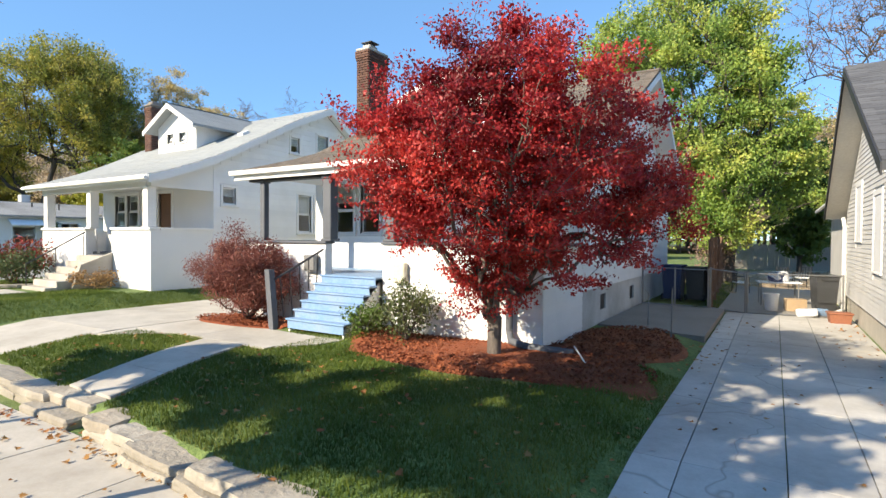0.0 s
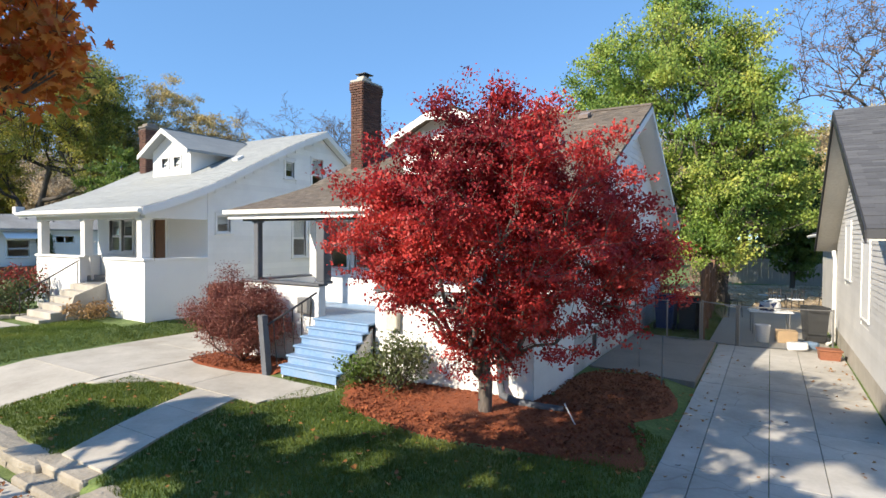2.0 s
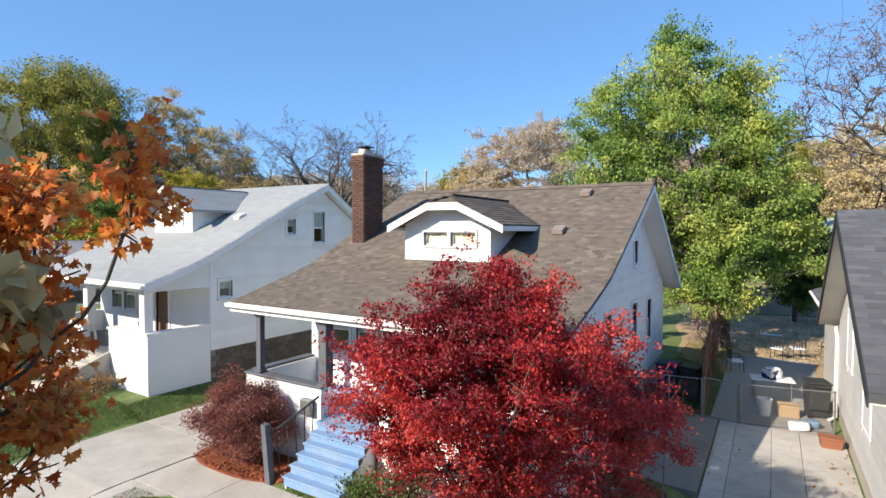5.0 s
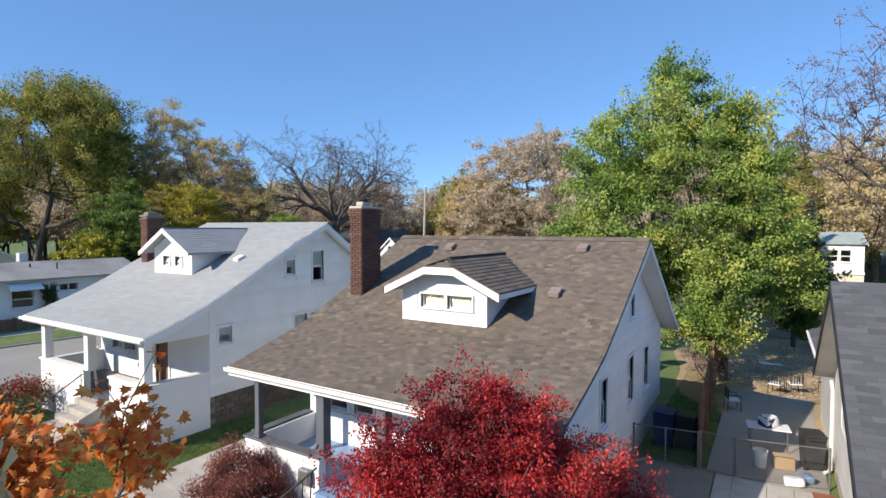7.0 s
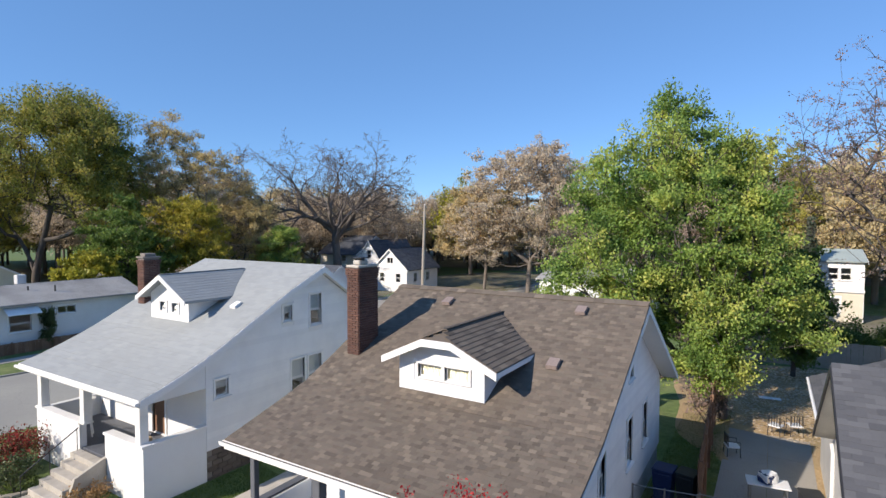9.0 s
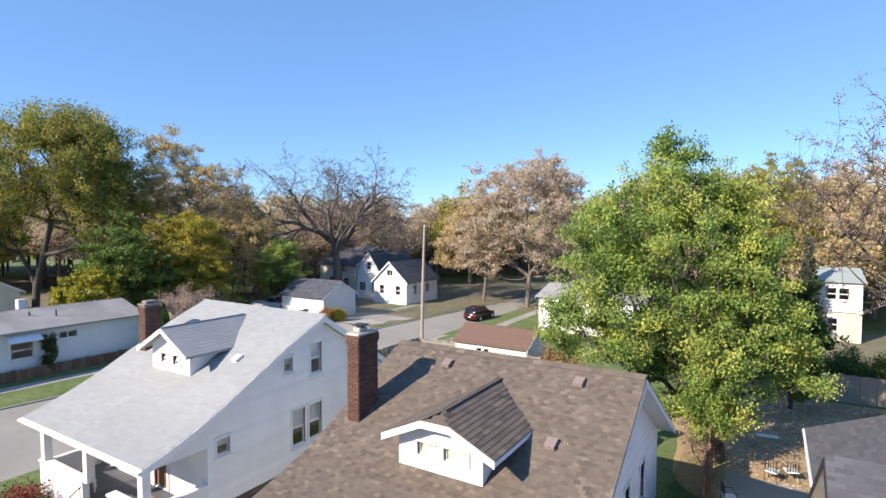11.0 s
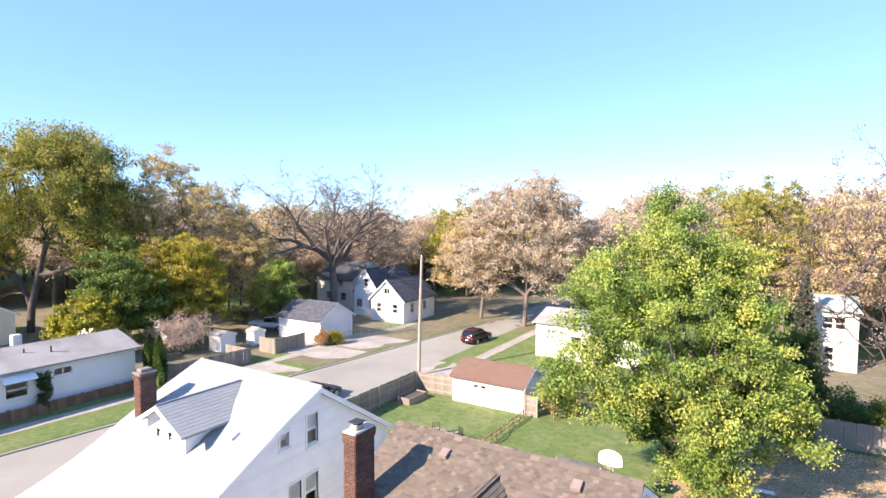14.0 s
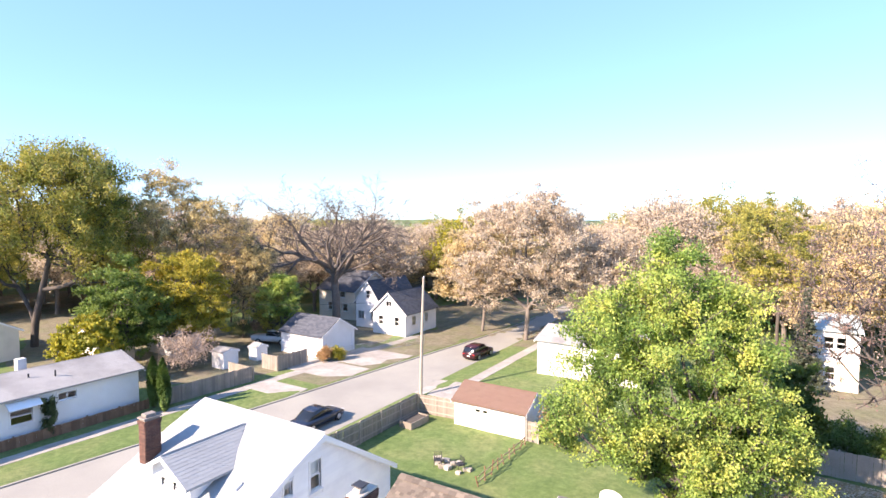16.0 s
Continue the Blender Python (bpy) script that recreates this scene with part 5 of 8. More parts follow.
# ---- trees and shrubs ----
def grow(base, trunk, targets, rnd, tip_r, step=0.5, power=0.46, sag=0.12, bow=0.12, fan=0.8):
    """A skeleton: a trunk polyline, then a limb from the nearest older point to each target. Gives nodes, parents, radii."""
    nodes = [Vector(base)]
    parent = [-1]
    for p in trunk:
        a, b = nodes[-1], Vector(p)
        n = max(1, int((b - a).length / step))
        for i in range(1, n + 1):
            nodes.append(a.lerp(b, i / n) + Vector((rnd.uniform(-1, 1), rnd.uniform(-1, 1), 0)) * 0.05 * step)
            parent.append(len(nodes) - 2)
    fork = Vector(trunk[0])
    tips = []
    arr = [tuple(p) for p in nodes]
    for t in sorted((Vector(q) for q in targets), key=lambda q: (q - fork).length):
        A = np.array(arr)
        d = np.linalg.norm(A - np.array(t), axis=1)
        up = np.maximum(0, A[:, 2] - t.z + 0.3)
        low = (A[:, 2] < fork.z - 0.05) * 50.0
        axis = np.array(t - fork)
        axis /= max(1e-6, np.linalg.norm(axis))
        rel = A - np.array(fork)
        off = np.linalg.norm(rel - np.outer(rel @ axis, axis), axis=1)   # limbs fan out from the fork
        k = int(np.argmin(d + 1.2 * up + low + fan * off))
        a = nodes[k]
        n = max(2, int(d[k] / step))
        side = Vector((rnd.uniform(-1, 1), rnd.uniform(-1, 1), rnd.uniform(-0.4, 1))) * bow * d[k]
        for i in range(1, n + 1):
            q = i / n
            p = a.lerp(t, q) + side * math.sin(q * math.pi) + Vector((0, 0, -sag * d[k] * math.sin(q * math.pi)))
            nodes.append(p)
            arr.append(tuple(p))
            parent.append(k if i == 1 else len(nodes) - 2)
        tips.append(len(nodes) - 1)
    load = [0.0] * len(nodes)
    for i in tips:
        load[i] += 1
    for i in range(len(nodes) - 1, 0, -1):
        load[parent[i]] += load[i]
    rad = [tip_r * max(1.0, w) ** power for w in load]
    return nodes, parent, rad, tips


def wood(nodes, parent, rad, sides=5, r_max=9.0, first=1):
    """Tapered limbs as one mesh."""
    V, F = [], []
    for i in range(first, len(nodes)):
        a, b = nodes[parent[i]], nodes[i]
        d = b - a
        if d.length < 1e-4:
            continue
        d.normalize()
        u = d.orthogonal().normalized()
        w = d.cross(u)
        k = len(V)
        sd = sides + 3 if rad[i] > 0.07 else sides
        ra, rb = min(rad[parent[i]], rad[i] * 1.35, r_max), min(rad[i], r_max)
        a2 = a - d * ra * 0.3
        for p, r in ((a2, ra), (b, rb)):
            for s in range(sd):
                c = 2 * math.pi * s / sd
                V.append(p + (u * math.cos(c) + w * math.sin(c)) * r)
        F += [(k + s, k + (s + 1) % sd, k + sd + (s + 1) % sd, k + sd + s) for s in range(sd)]
    s = Shape()
    s.v, s.f = [tuple(p) for p in V], F
    return s


LOBES = [(0, 0), (0.16, 0.1), (0.5, 0.02), (0.36, 0.24), (0.55, 0.42), (0.3, 0.46), (0.34, 0.7), (0.14, 0.62), (0, 1.0)]
MAPLE = LOBES + [(-x, y) for x, y in LOBES[-2:0:-1]]


def leaves(name, centres, size, mat, parent, seed, kind="diamond", droop=0.25, spread=0.6, label=""):
    """Leaves as one crown mesh; every leaf is an island of its own."""
    rng = np.random.default_rng(seed)
    c = np.asarray(centres, float)
    n = len(c)
    if kind == "maple":
        t = np.array([(x, y - 0.1, 0.22 * abs(x) - 0.12 * y * y) for x, y in MAPLE])
        faces_t = [tuple(range(len(MAPLE)))]
        half = len(LOBES)
        faces_t = [tuple(range(half)), tuple([0] + list(range(half - 1, len(MAPLE))))]
    elif kind == "blade":
        t = np.array([(-0.12, 0, 0), (0.12, 0, 0), (0.02, 0.25, 1.0)])
        faces_t = [(0, 1, 2)]
    else:
        t = np.array([(0, -0.5, 0.0), (0.36, 0.0, 0.1), (0, 0.55, -0.08), (-0.36, 0.0, 0.1)])
        faces_t = [(0, 1, 2), (0, 2, 3)]
    yaw = rng.uniform(0, 2 * np.pi, n)
    spread = max(spread, 1.0) if kind == "diamond" and spread == 0.6 else spread
    pit = rng.normal(-droop, spread, n)
    rol = rng.normal(0, spread, n)
    if kind == "blade":
        pit, rol = rng.normal(0, 0.25, n), rng.normal(0, 0.25, n)
    cy, sy, cp, sp, cr, sr = np.cos(yaw), np.sin(yaw), np.cos(pit), np.sin(pit), np.cos(rol), np.sin(rol)
    R = np.empty((n, 3, 3))
    R[:, 0, 0], R[:, 0, 1], R[:, 0, 2] = cy * cr - sy * sp * sr, -sy * cp, cy * sr + sy * sp * cr
    R[:, 1, 0], R[:, 1, 1], R[:, 1, 2] = sy * cr + cy * sp * sr, cy * cp, sy * sr - cy * sp * cr
    R[:, 2, 0], R[:, 2, 1], R[:, 2, 2] = -cp * sr, sp, cp * cr
    sz = size * rng.uniform(0.65, 1.3, n)
    v = np.einsum("nij,vj->nvi", R, t) * sz[:, None, None] + c[:, None, :]
    k = len(t)
    me = bpy.data.meshes.new(name)
    nv, nf = n * k, n * len(faces_t)
    me.vertices.add(nv)
    me.vertices.foreach_set("co", v.reshape(-1).astype(np.float32))
    lens = np.array([len(f) for f in faces_t])
    loops = np.concatenate([np.array(f) for f in faces_t])
    allloops = (loops[None, :] + (np.arange(n) * k)[:, None]).reshape(-1)
    me.loops.add(len(allloops))
    me.loops.foreach_set("vertex_index", allloops.astype(np.int32))
    tot = np.tile(lens, n)
    start = np.concatenate([[0], np.cumsum(tot)[:-1]])
    me.polygons.add(nf)
    me.polygons.foreach_set("loop_start", start.astype(np.int32))
    me.polygons.foreach_set("loop_total", tot.astype(np.int32))
    me.materials.append(LEAF[mat] if isinstance(mat, str) else mat)
    me.update(calc_edges=True)
    ob = new(name, me)
    if parent:
        hang(ob, parent)
    return tagged(ob, label)


def crown_targets(rnd, lobes, n, hollow=0.45):
    """Points in a union of ellipsoids (centre, radii, share), more of them towards the outside."""
    out = []
    tot = sum(l[2] for l in lobes)
    for c, r, share in lobes:
        for _ in range(max(1, int(n * share / tot))):
            d = Vector((rnd.gauss(0, 1), rnd.gauss(0, 1), rnd.gauss(0, 1))).normalized()
            q = hollow + (1 - hollow) * rnd.random() ** 0.6
            q *= 1 + 0.42 * noise.noise(d * 2.6 + Vector(c))
            out.append(Vector(c) + Vector((d.x * r[0], d.y * r[1], d.z * r[2])) * q)
    return out


def tree(name, base, trunk, lobes, n_limb, n_leaf, leaf_size, leaf, label, seed, tip_r=0.012, bark="bark", clump=0.55, kind="diamond",
         r_max=0.6, category="tree", group="", step=0.6, power=0.46, droop=0.25, flat=0.55, sag=0.1, hollow=0.45, bow=0.12, sprays=4, fill=0.42):
    """A tapered trunk with limbs and a crown of small leaves gathered in clumps."""
    rnd = random.Random(seed)
    rng = np.random.default_rng(seed)
    base = Vector(base)
    b3 = lambda p: base + Vector(p)
    L = [(b3(c), r, s) for c, r, s in lobes]
    targets = crown_targets(rnd, L, n_limb, hollow)
    nodes, parent, rad, tips = grow(base - Vector((0, 0, 0.2)), [b3(p) for p in trunk], targets, rnd, tip_r, step, power, sag, bow)
    top = thing(name, tuple(base), label, category, group)
    ends = []
    for i in tips:   # each limb ends in a spray of twigs
        out = nodes[i] - nodes[parent[i]]
        out = out.normalized() if out.length > 1e-5 else Vector((0, 0, 1))
        for _ in range(sprays):
            d = Vector((rnd.gauss(0, 1), rnd.gauss(0, 1), rnd.gauss(0, 1))).normalized() * 0.95 + out * 0.55 + Vector((0, 0, 0.2))
            d.z *= 0.4 + flat * 0.6
            nodes.append(nodes[i] + d * clump * rnd.uniform(0.35, 1.05))
            parent.append(i)
            rad.append(rad[i] * 0.55)
            ends.append(len(nodes) - 1)
    sh = wood(nodes, parent, rad, 4 if sprays else 5, r_max)
    part("trunk", sh, bark, top, smooth=True)
    if n_leaf:
        ends = ends or tips
        pts = np.array([tuple(nodes[i]) for i in ends])
        back = np.array([tuple(nodes[parent[i]]) for i in ends])
        w = rng.uniform(0.1, 2.0, len(pts))
        cnt = rng.multinomial(n_leaf, w / w.sum())
        idx = np.repeat(np.arange(len(pts)), cnt)
        g = rng.normal(0, 1, (len(idx), 3))
        g /= np.maximum(1e-6, np.linalg.norm(g, axis=1))[:, None]
        g *= (rng.uniform(0, 1, len(idx)) ** 0.5)[:, None] * clump * fill * (0.52 + w[idx] * 0.48)[:, None]
        g[:, 2] *= flat
        q = (rng.uniform(0, 1, len(idx)) ** 1.6)[:, None]
        leaves("crown", pts[idx] * (1 - q) + back[idx] * q + g, leaf_size, leaf, top, seed, kind, droop)
    return top


# the red maple by the porch
Zm = ground_z(-4.4, 8.7)
mtrunk = [(0.0, 0.0, 0.62), (0.05, -0.05, 1.0)]
tree("red_maple", (-4.4, 8.7, Zm), mtrunk,
     [((0.65, -0.7, 2.75), (2.0, 1.85, 1.3), 6), ((-0.68, -1.4, 2.9), (1.0, 0.95, 0.9), 2.0), ((2.0, 0.4, 2.4), (0.85, 0.85, 0.85), 1.7), ((0.65, -0.85, 3.72), (1.7, 1.6, 0.75), 3.6), ((0.8, -1.0, 4.35), (0.75, 0.7, 0.42), 0.6), ((0.0, -1.2, 4.35), (0.5, 0.5, 0.5), 0.3), ((1.2, -0.7, 1.75), (1.0, 0.9, 0.6), 0.7),
      ((0.2, -0.45, 1.4), (0.68, 0.6, 0.62), 1.1)],
     540, 130000, 0.046, "red_maple", "maple with deep red autumn leaves in a mulch bed", 11, tip_r=0.005, bark="pale_bark", clump=0.42, r_max=0.12, step=0.28, power=0.5, flat=0.5, hollow=0.2, sag=-0.14, bow=0.06)
# the street tree whose orange crown hangs beside the camera
tree("street_maple", (-6.2, 1.77, PAVE_Z), [(0.1, 0.0, 2.3), (0.6, 0.25, 3.6)],
     [((1.2, 0.48, 4.6), (0.8, 0.75, 0.72), 6), ((0.1, 0.0, 4.55), (1.1, 1.0, 0.72), 3.5), ((1.6, 0.72, 5.6), (0.26, 0.26, 0.6), 1.3), ((2.35, 1.1, 5.85), (0.15, 0.15, 0.4), 0.35), ((1.7, -0.9, 4.9), (1.0, 0.8, 0.7), 0.7), ((-0.8, -0.9, 4.9), (0.9, 0.8, 0.7), 0.5)],
     240, 9500, 0.085, "orange", "young street maple with orange and red leaves", 12, tip_r=0.005, bark="bark", clump=0.27, kind="maple", r_max=0.1, step=0.3, droop=0.7, flat=0.9)
# green tree behind the yard
tree("green_tree", (-2.4, 28.6, -0.3), [(0.0, 0.0, 1.7), (-0.2, 0.2, 3.6), (-1.1, 0.4, 6.5), (-2.0, 0.6, 10.5)],
     [((-2.0, 0.6, 8.4), (3.9, 3.6, 3.8), 6), ((-2.0, 0.7, 12.4), (2.2, 2.2, 2.0), 2.2), ((-2.1, 0.7, 14.3), (1.0, 1.0, 0.9), 0.5), ((-4.5, -0.6, 10.4), (2.3, 2.3, 2.0), 2.4), ((0.3, 0.9, 10.2), (2.0, 2.0, 2.0), 2.0), ((1.2, 0.7, 6.6), (2.2, 2.1, 2.3), 3.0), ((-5.1, -1.4, 6.7), (2.6, 2.4, 2.4), 3.4), ((-3.4, -0.6, 4.9), (1.6, 1.4, 1.0), 1.2), ((-0.4, -0.4, 4.6), (1.8, 1.6, 1.1), 1.3), ((2.0, 1.2, 5.0), (1.6, 1.7, 1.8), 2.0), ((-0.2, -0.9, 2.7), (1.3, 1.1, 1.3), 1.3), ((-2.2, 0.2, 3.4), (1.3, 1.2, 1.1), 1.0)],
     400, 150000, 0.125, "green", "large broadleaf tree turning from green to yellow", 13, tip_r=0.018, bark="bark", clump=1.05, r_max=0.42, step=0.7, flat=0.78, hollow=0.5, fill=0.42)
# big olive-green tree on the far left
tree("spreading_tree", (-77.0, 30.3, -0.3), [(0.2, 0.1, 2.8), (1.2, 0.6, 7.0), (3.0, 1.4, 13)],
     [((4.4, 1.0, 17.4), (9.6, 9.2, 6.6), 7), ((-6, -4, 10.4), (5.6, 5.6, 3.8), 2.4), ((8.8, 4.2, 11.6), (4.2, 4.2, 3.4), 1.8), ((7.6, 3.1, 15.2), (4.4, 4.4, 4.4), 2.2), ((-4.5, -3, 16.4), (7, 7, 6.4), 3.5), ((4.8, 1.8, 21.2), (5.0, 5.0, 2.8), 2)],
     640, 110000, 0.23, "oak_green", "tall spreading shade tree with olive green leaves", 14, tip_r=0.022, bark="bark", clump=1.8, r_max=0.75, step=1.6, flat=0.95, hollow=0.35)
tree("tall_tan_tree", (-65.2, 41.4, -0.3), [(0.0, 0.0, 6.0), (0.3, 0, 11)],
     [((-0.5, -0.3, 16.0), (4.0, 4.0, 6.6), 5), ((4.8, 2.6, 13.8), (3.8, 3.8, 5.2), 3), ((-3.4, -1.8, 12.6), (3.4, 3.4, 4.6), 2), ((7.8, 4.4, 9.4), (3.4, 3.4, 3.6), 2)],
     360, 42000, 0.19, "ochre", "tall tree with thin golden-brown leaves", 15, tip_r=0.014, bark="twig_bark", clump=1.3, r_max=0.4, step=1.2)
tree("dark_tree", (-59.0, 31.4, -0.3), [(0, 0, 2), (0, 0, 5)],
     [((0, 0, 6.5), (3.6, 3.6, 4.2), 5), ((2, 1.6, 5), (2.5, 2.5, 3), 2)], 220, 34000, 0.22, "mid_green", "dense green tree beside the long house", 16, tip_r=0.02, clump=1.1, r_max=0.35, step=1.0)
tree("olive_yellow_tree", (-57.6, 37.5, -0.3), [(0, 0, 2), (0, 0, 5)],
     [((0, 0, 7.2), (4.4, 4.4, 4.6), 5), ((2, 1, 5), (3, 3, 3), 2)], 260, 40000, 0.2, "yellow_olive", "round tree with olive-yellow leaves", 17, tip_r=0.02, clump=1.1, r_max=0.35, step=1.0)
tree("yellow_tree", (-56.2, 26.9, -0.3), [(0, 0, 0.8), (0, 0, 2)],
     [((0, 0, 3.4), (3.0, 3.0, 2.7), 4)], 90, 10000, 0.3, "yellow", "small tree with bright yellow leaves", 18, tip_r=0.02, clump=0.9, r_max=0.2, step=0.7)


def bare_tree(base, fork, reach, r0, label, seed):
    """A leafless tree: a thick bole, a dozen long bending limbs, and branches that divide four times into twigs."""
    rnd = random.Random(seed)
    base = Vector(base)
    nodes, parent, rad = [base - Vector((0, 0, 0.3))], [-1], [r0 * 1.25]

    def limb(k, d, length, r, depth):
        n = max(3, int(length / (0.9, 0.7, 0.5, 0.4, 0.35)[depth]))
        bend = Vector((rnd.gauss(0, 1), rnd.gauss(0, 1), rnd.gauss(-0.05, 0.5))) * 0.16
        for i in range(n):
            d = (d + bend * (3.0 / n) + Vector((rnd.gauss(0, 1), rnd.gauss(0, 1), rnd.gauss(0, 0.8))) * 0.17).normalized()
            nodes.append(nodes[k] + d * length / n)
            parent.append(k)
            rad.append(r * (1 - 0.62 * (i + 1) / n))
            k = len(nodes) - 1
            if depth < 4 and i >= n * (0.25 if depth else 0.3) and rnd.random() < (0.95, 1.0, 1.0, 0.9)[depth]:
                side = d.cross(Vector((rnd.gauss(0, 1), rnd.gauss(0, 1), rnd.gauss(0, 1)))).normalized()
                q = (d * 0.75 + side * rnd.uniform(0.55, 1.0) + Vector((0, 0, 0.12))).normalized()
                limb(k, q, length * rnd.uniform(0.34, 0.6), rad[k] * 0.62, depth + 1)
        if depth < 4:
            for _ in range(2):
                limb(k, (d + Vector((rnd.gauss(0, 1), rnd.gauss(0, 1), rnd.gauss(0.1, 0.8))) * 0.45).normalized(), length * rnd.uniform(0.25, 0.4), rad[k] * 0.8, depth + 1)

    for i in range(10):   # the bole
        nodes.append(base + Vector((0.25 * math.sin(i * 0.5), 0.1 * math.cos(i * 0.7), fork * (i + 1) / 10)))
        parent.append(len(nodes) - 2)
        rad.append(r0 * (1.12 - 0.25 * (i + 1) / 10))
    first = len(nodes) - 1
    for i, (turn, rise, length) in enumerate(reach):
        a, e = radians(turn), radians(rise)
        limb(first - (i % 4), Vector((math.cos(a) * math.cos(e), math.sin(a) * math.cos(e), math.sin(e))), length, r0 * (0.46 + 0.14 * (length > 9)), 0)
    top = thing("bare_tree", tuple(base), label, "tree")
    part("trunk", wood(nodes[:first + 1], parent, rad, 7), "pale_bark", top, smooth=True)
    part("crown", wood(nodes, parent, [max(r, 0.018) for r in rad], 3, first=first + 1), "pale_bark", top, smooth=True)


bare_tree((-53.5, 58.0, -0.3), 8.6, ((211, 16, 12), (198, 34, 10), (150, 30, 9), (120, 45, 9), (31, 34, 9.5), (20, 14, 7), (60, 40, 9), (300, 35, 8), (255, 24, 9), (216, 56, 9.2), (36, 58, 9.2), (330, 55, 8.5), (100, 75, 8.5), (250, 78, 8.5)),
          0.55, "leafless spreading tree with dark bending limbs", 19)
tree("oak_tree", (-27.6, 66.0, -0.3), [(0.3, 0, 4.0), (0.0, 0.2, 8)],
     [((0.2, 0, 12.5), (8.6, 8.0, 6.6), 6), ((-5, -1, 8), (5, 5, 4), 2), ((5, 1, 8), (5, 5, 4.5), 2), ((0.5, 0, 15.9), (5.6, 5.4, 3.4), 2.4)],
     620, 60000, 0.22, "tan", "broad oak with tan dry leaves", 20, tip_r=0.016, bark="twig_bark", clump=1.3, r_max=0.6, step=1.2)
tree("oak_tree", (-35.0, 68.0, -0.3), [(0.3, 0, 3.0), (0.0, 0.2, 6)],
     [((-0.5, 0, 9.5), (5.5, 5.0, 4.8), 6), ((-3, -1, 7), (4, 4, 3), 2)],
     300, 44000, 0.26, "gold", "oak with golden-brown leaves", 24, tip_r=0.016, bark="twig_bark", clump=1.2, r_max=0.45, step=1.1)
# sparse purple-brown tree on the right
tree("sparse_tree", (6.5, 37.5, -0.3), [(-0.2, 0, 3), (-0.4, -0.2, 6.5)],
     [((-2.0, -2.0, 12.0), (4.8, 4.5, 5.5), 5), ((-4.8, -4.0, 12.5), (2.8, 2.8, 3.4), 2.5), ((0.5, 0, 15.5), (4.5, 4.5, 5.0), 3)],
     430, 7000, 0.10, "plum", "half-bare tree with purple-brown leaves", 25, tip_r=0.008, bark="bark", clump=0.6, r_max=0.36, step=0.9, sag=-0.02, hollow=0.3, bow=0.05)
tree("russet_tree", (13.0, 47.0, -0.3), [(0, 0, 3), (0, 0, 6)],
     [((0, 0, 8.5), (6, 6, 5.5), 5), ((-4, -1, 6), (3.5, 3.5, 3.5), 2)], 420, 9000, 0.15, "purple", "thin tan-leaved tree behind the fence", 26, tip_r=0.014, bark="twig_bark", clump=1.0, r_max=0.4, step=1.0)
tree("yellow_green_tree", (0.2, 73.5, -0.3), [(0, 0, 4), (0, 0, 8)],
     [((-1.0, 0, 13.0), (4.8, 4.8, 5.6), 5), ((1.6, -1, 9.5), (3.6, 3.6, 4), 2)], 300, 30000, 0.2, "olive", "tree with thin yellow-green and brown leaves", 27, tip_r=0.014, clump=1.0, r_max=0.4, step=1.0)
tree("dark_tree", (0.6, 38.4, -0.3), [(0, 0, 1), (0, 0, 2.5)],
     [((0, 0, 3.9), (1.5, 1.5, 3.5), 4)], 130, 16000, 0.2, "dark_green", "dense dark evergreen by the rear fence", 28, tip_r=0.015, clump=0.7, r_max=0.2, step=0.7)
tree("small_green_tree", (-52.6, 47.2, -0.3), [(0, 0, 1.5), (0.1, 0, 4)],
     [((0, 0, 5.6), (2.3, 2.3, 2.6), 4), ((0.4, 0.3, 7.6), (1.4, 1.4, 1.2), 1.2)], 150, 16000, 0.17, "green", "small bright green tree behind the white garage", 29, tip_r=0.012, clump=0.8, r_max=0.16, step=0.7)
# thin bare trunks and brush between the yards
for k, (x, y, h) in enumerate(((-59.5, 47.0, 12), (-63.0, 51.5, 13), (-54.5, 47.5, 6.5), (-66.0, 46.0, 14), (-70.0, 53.0, 14))):
    tree("thicket_tree", (x, y, -0.3), [(0.1, 0, h * 0.3), (0.3, 0.2, h * 0.6)],
         [((0, 0, h * 0.72), (2.6, 2.6, h * 0.3), 3), ((0, 0, h * 0.4), (1.8, 1.8, h * 0.2), 1)], 170, (5000, 7000, 9000)[k % 3], 0.2, ("gold", "purple", "olive")[k % 3], "slender half-bare tree in a thicket", 80 + k,
         tip_r=0.012, bark="bark", clump=0.9, r_max=0.2, step=0.9, group="thicket")
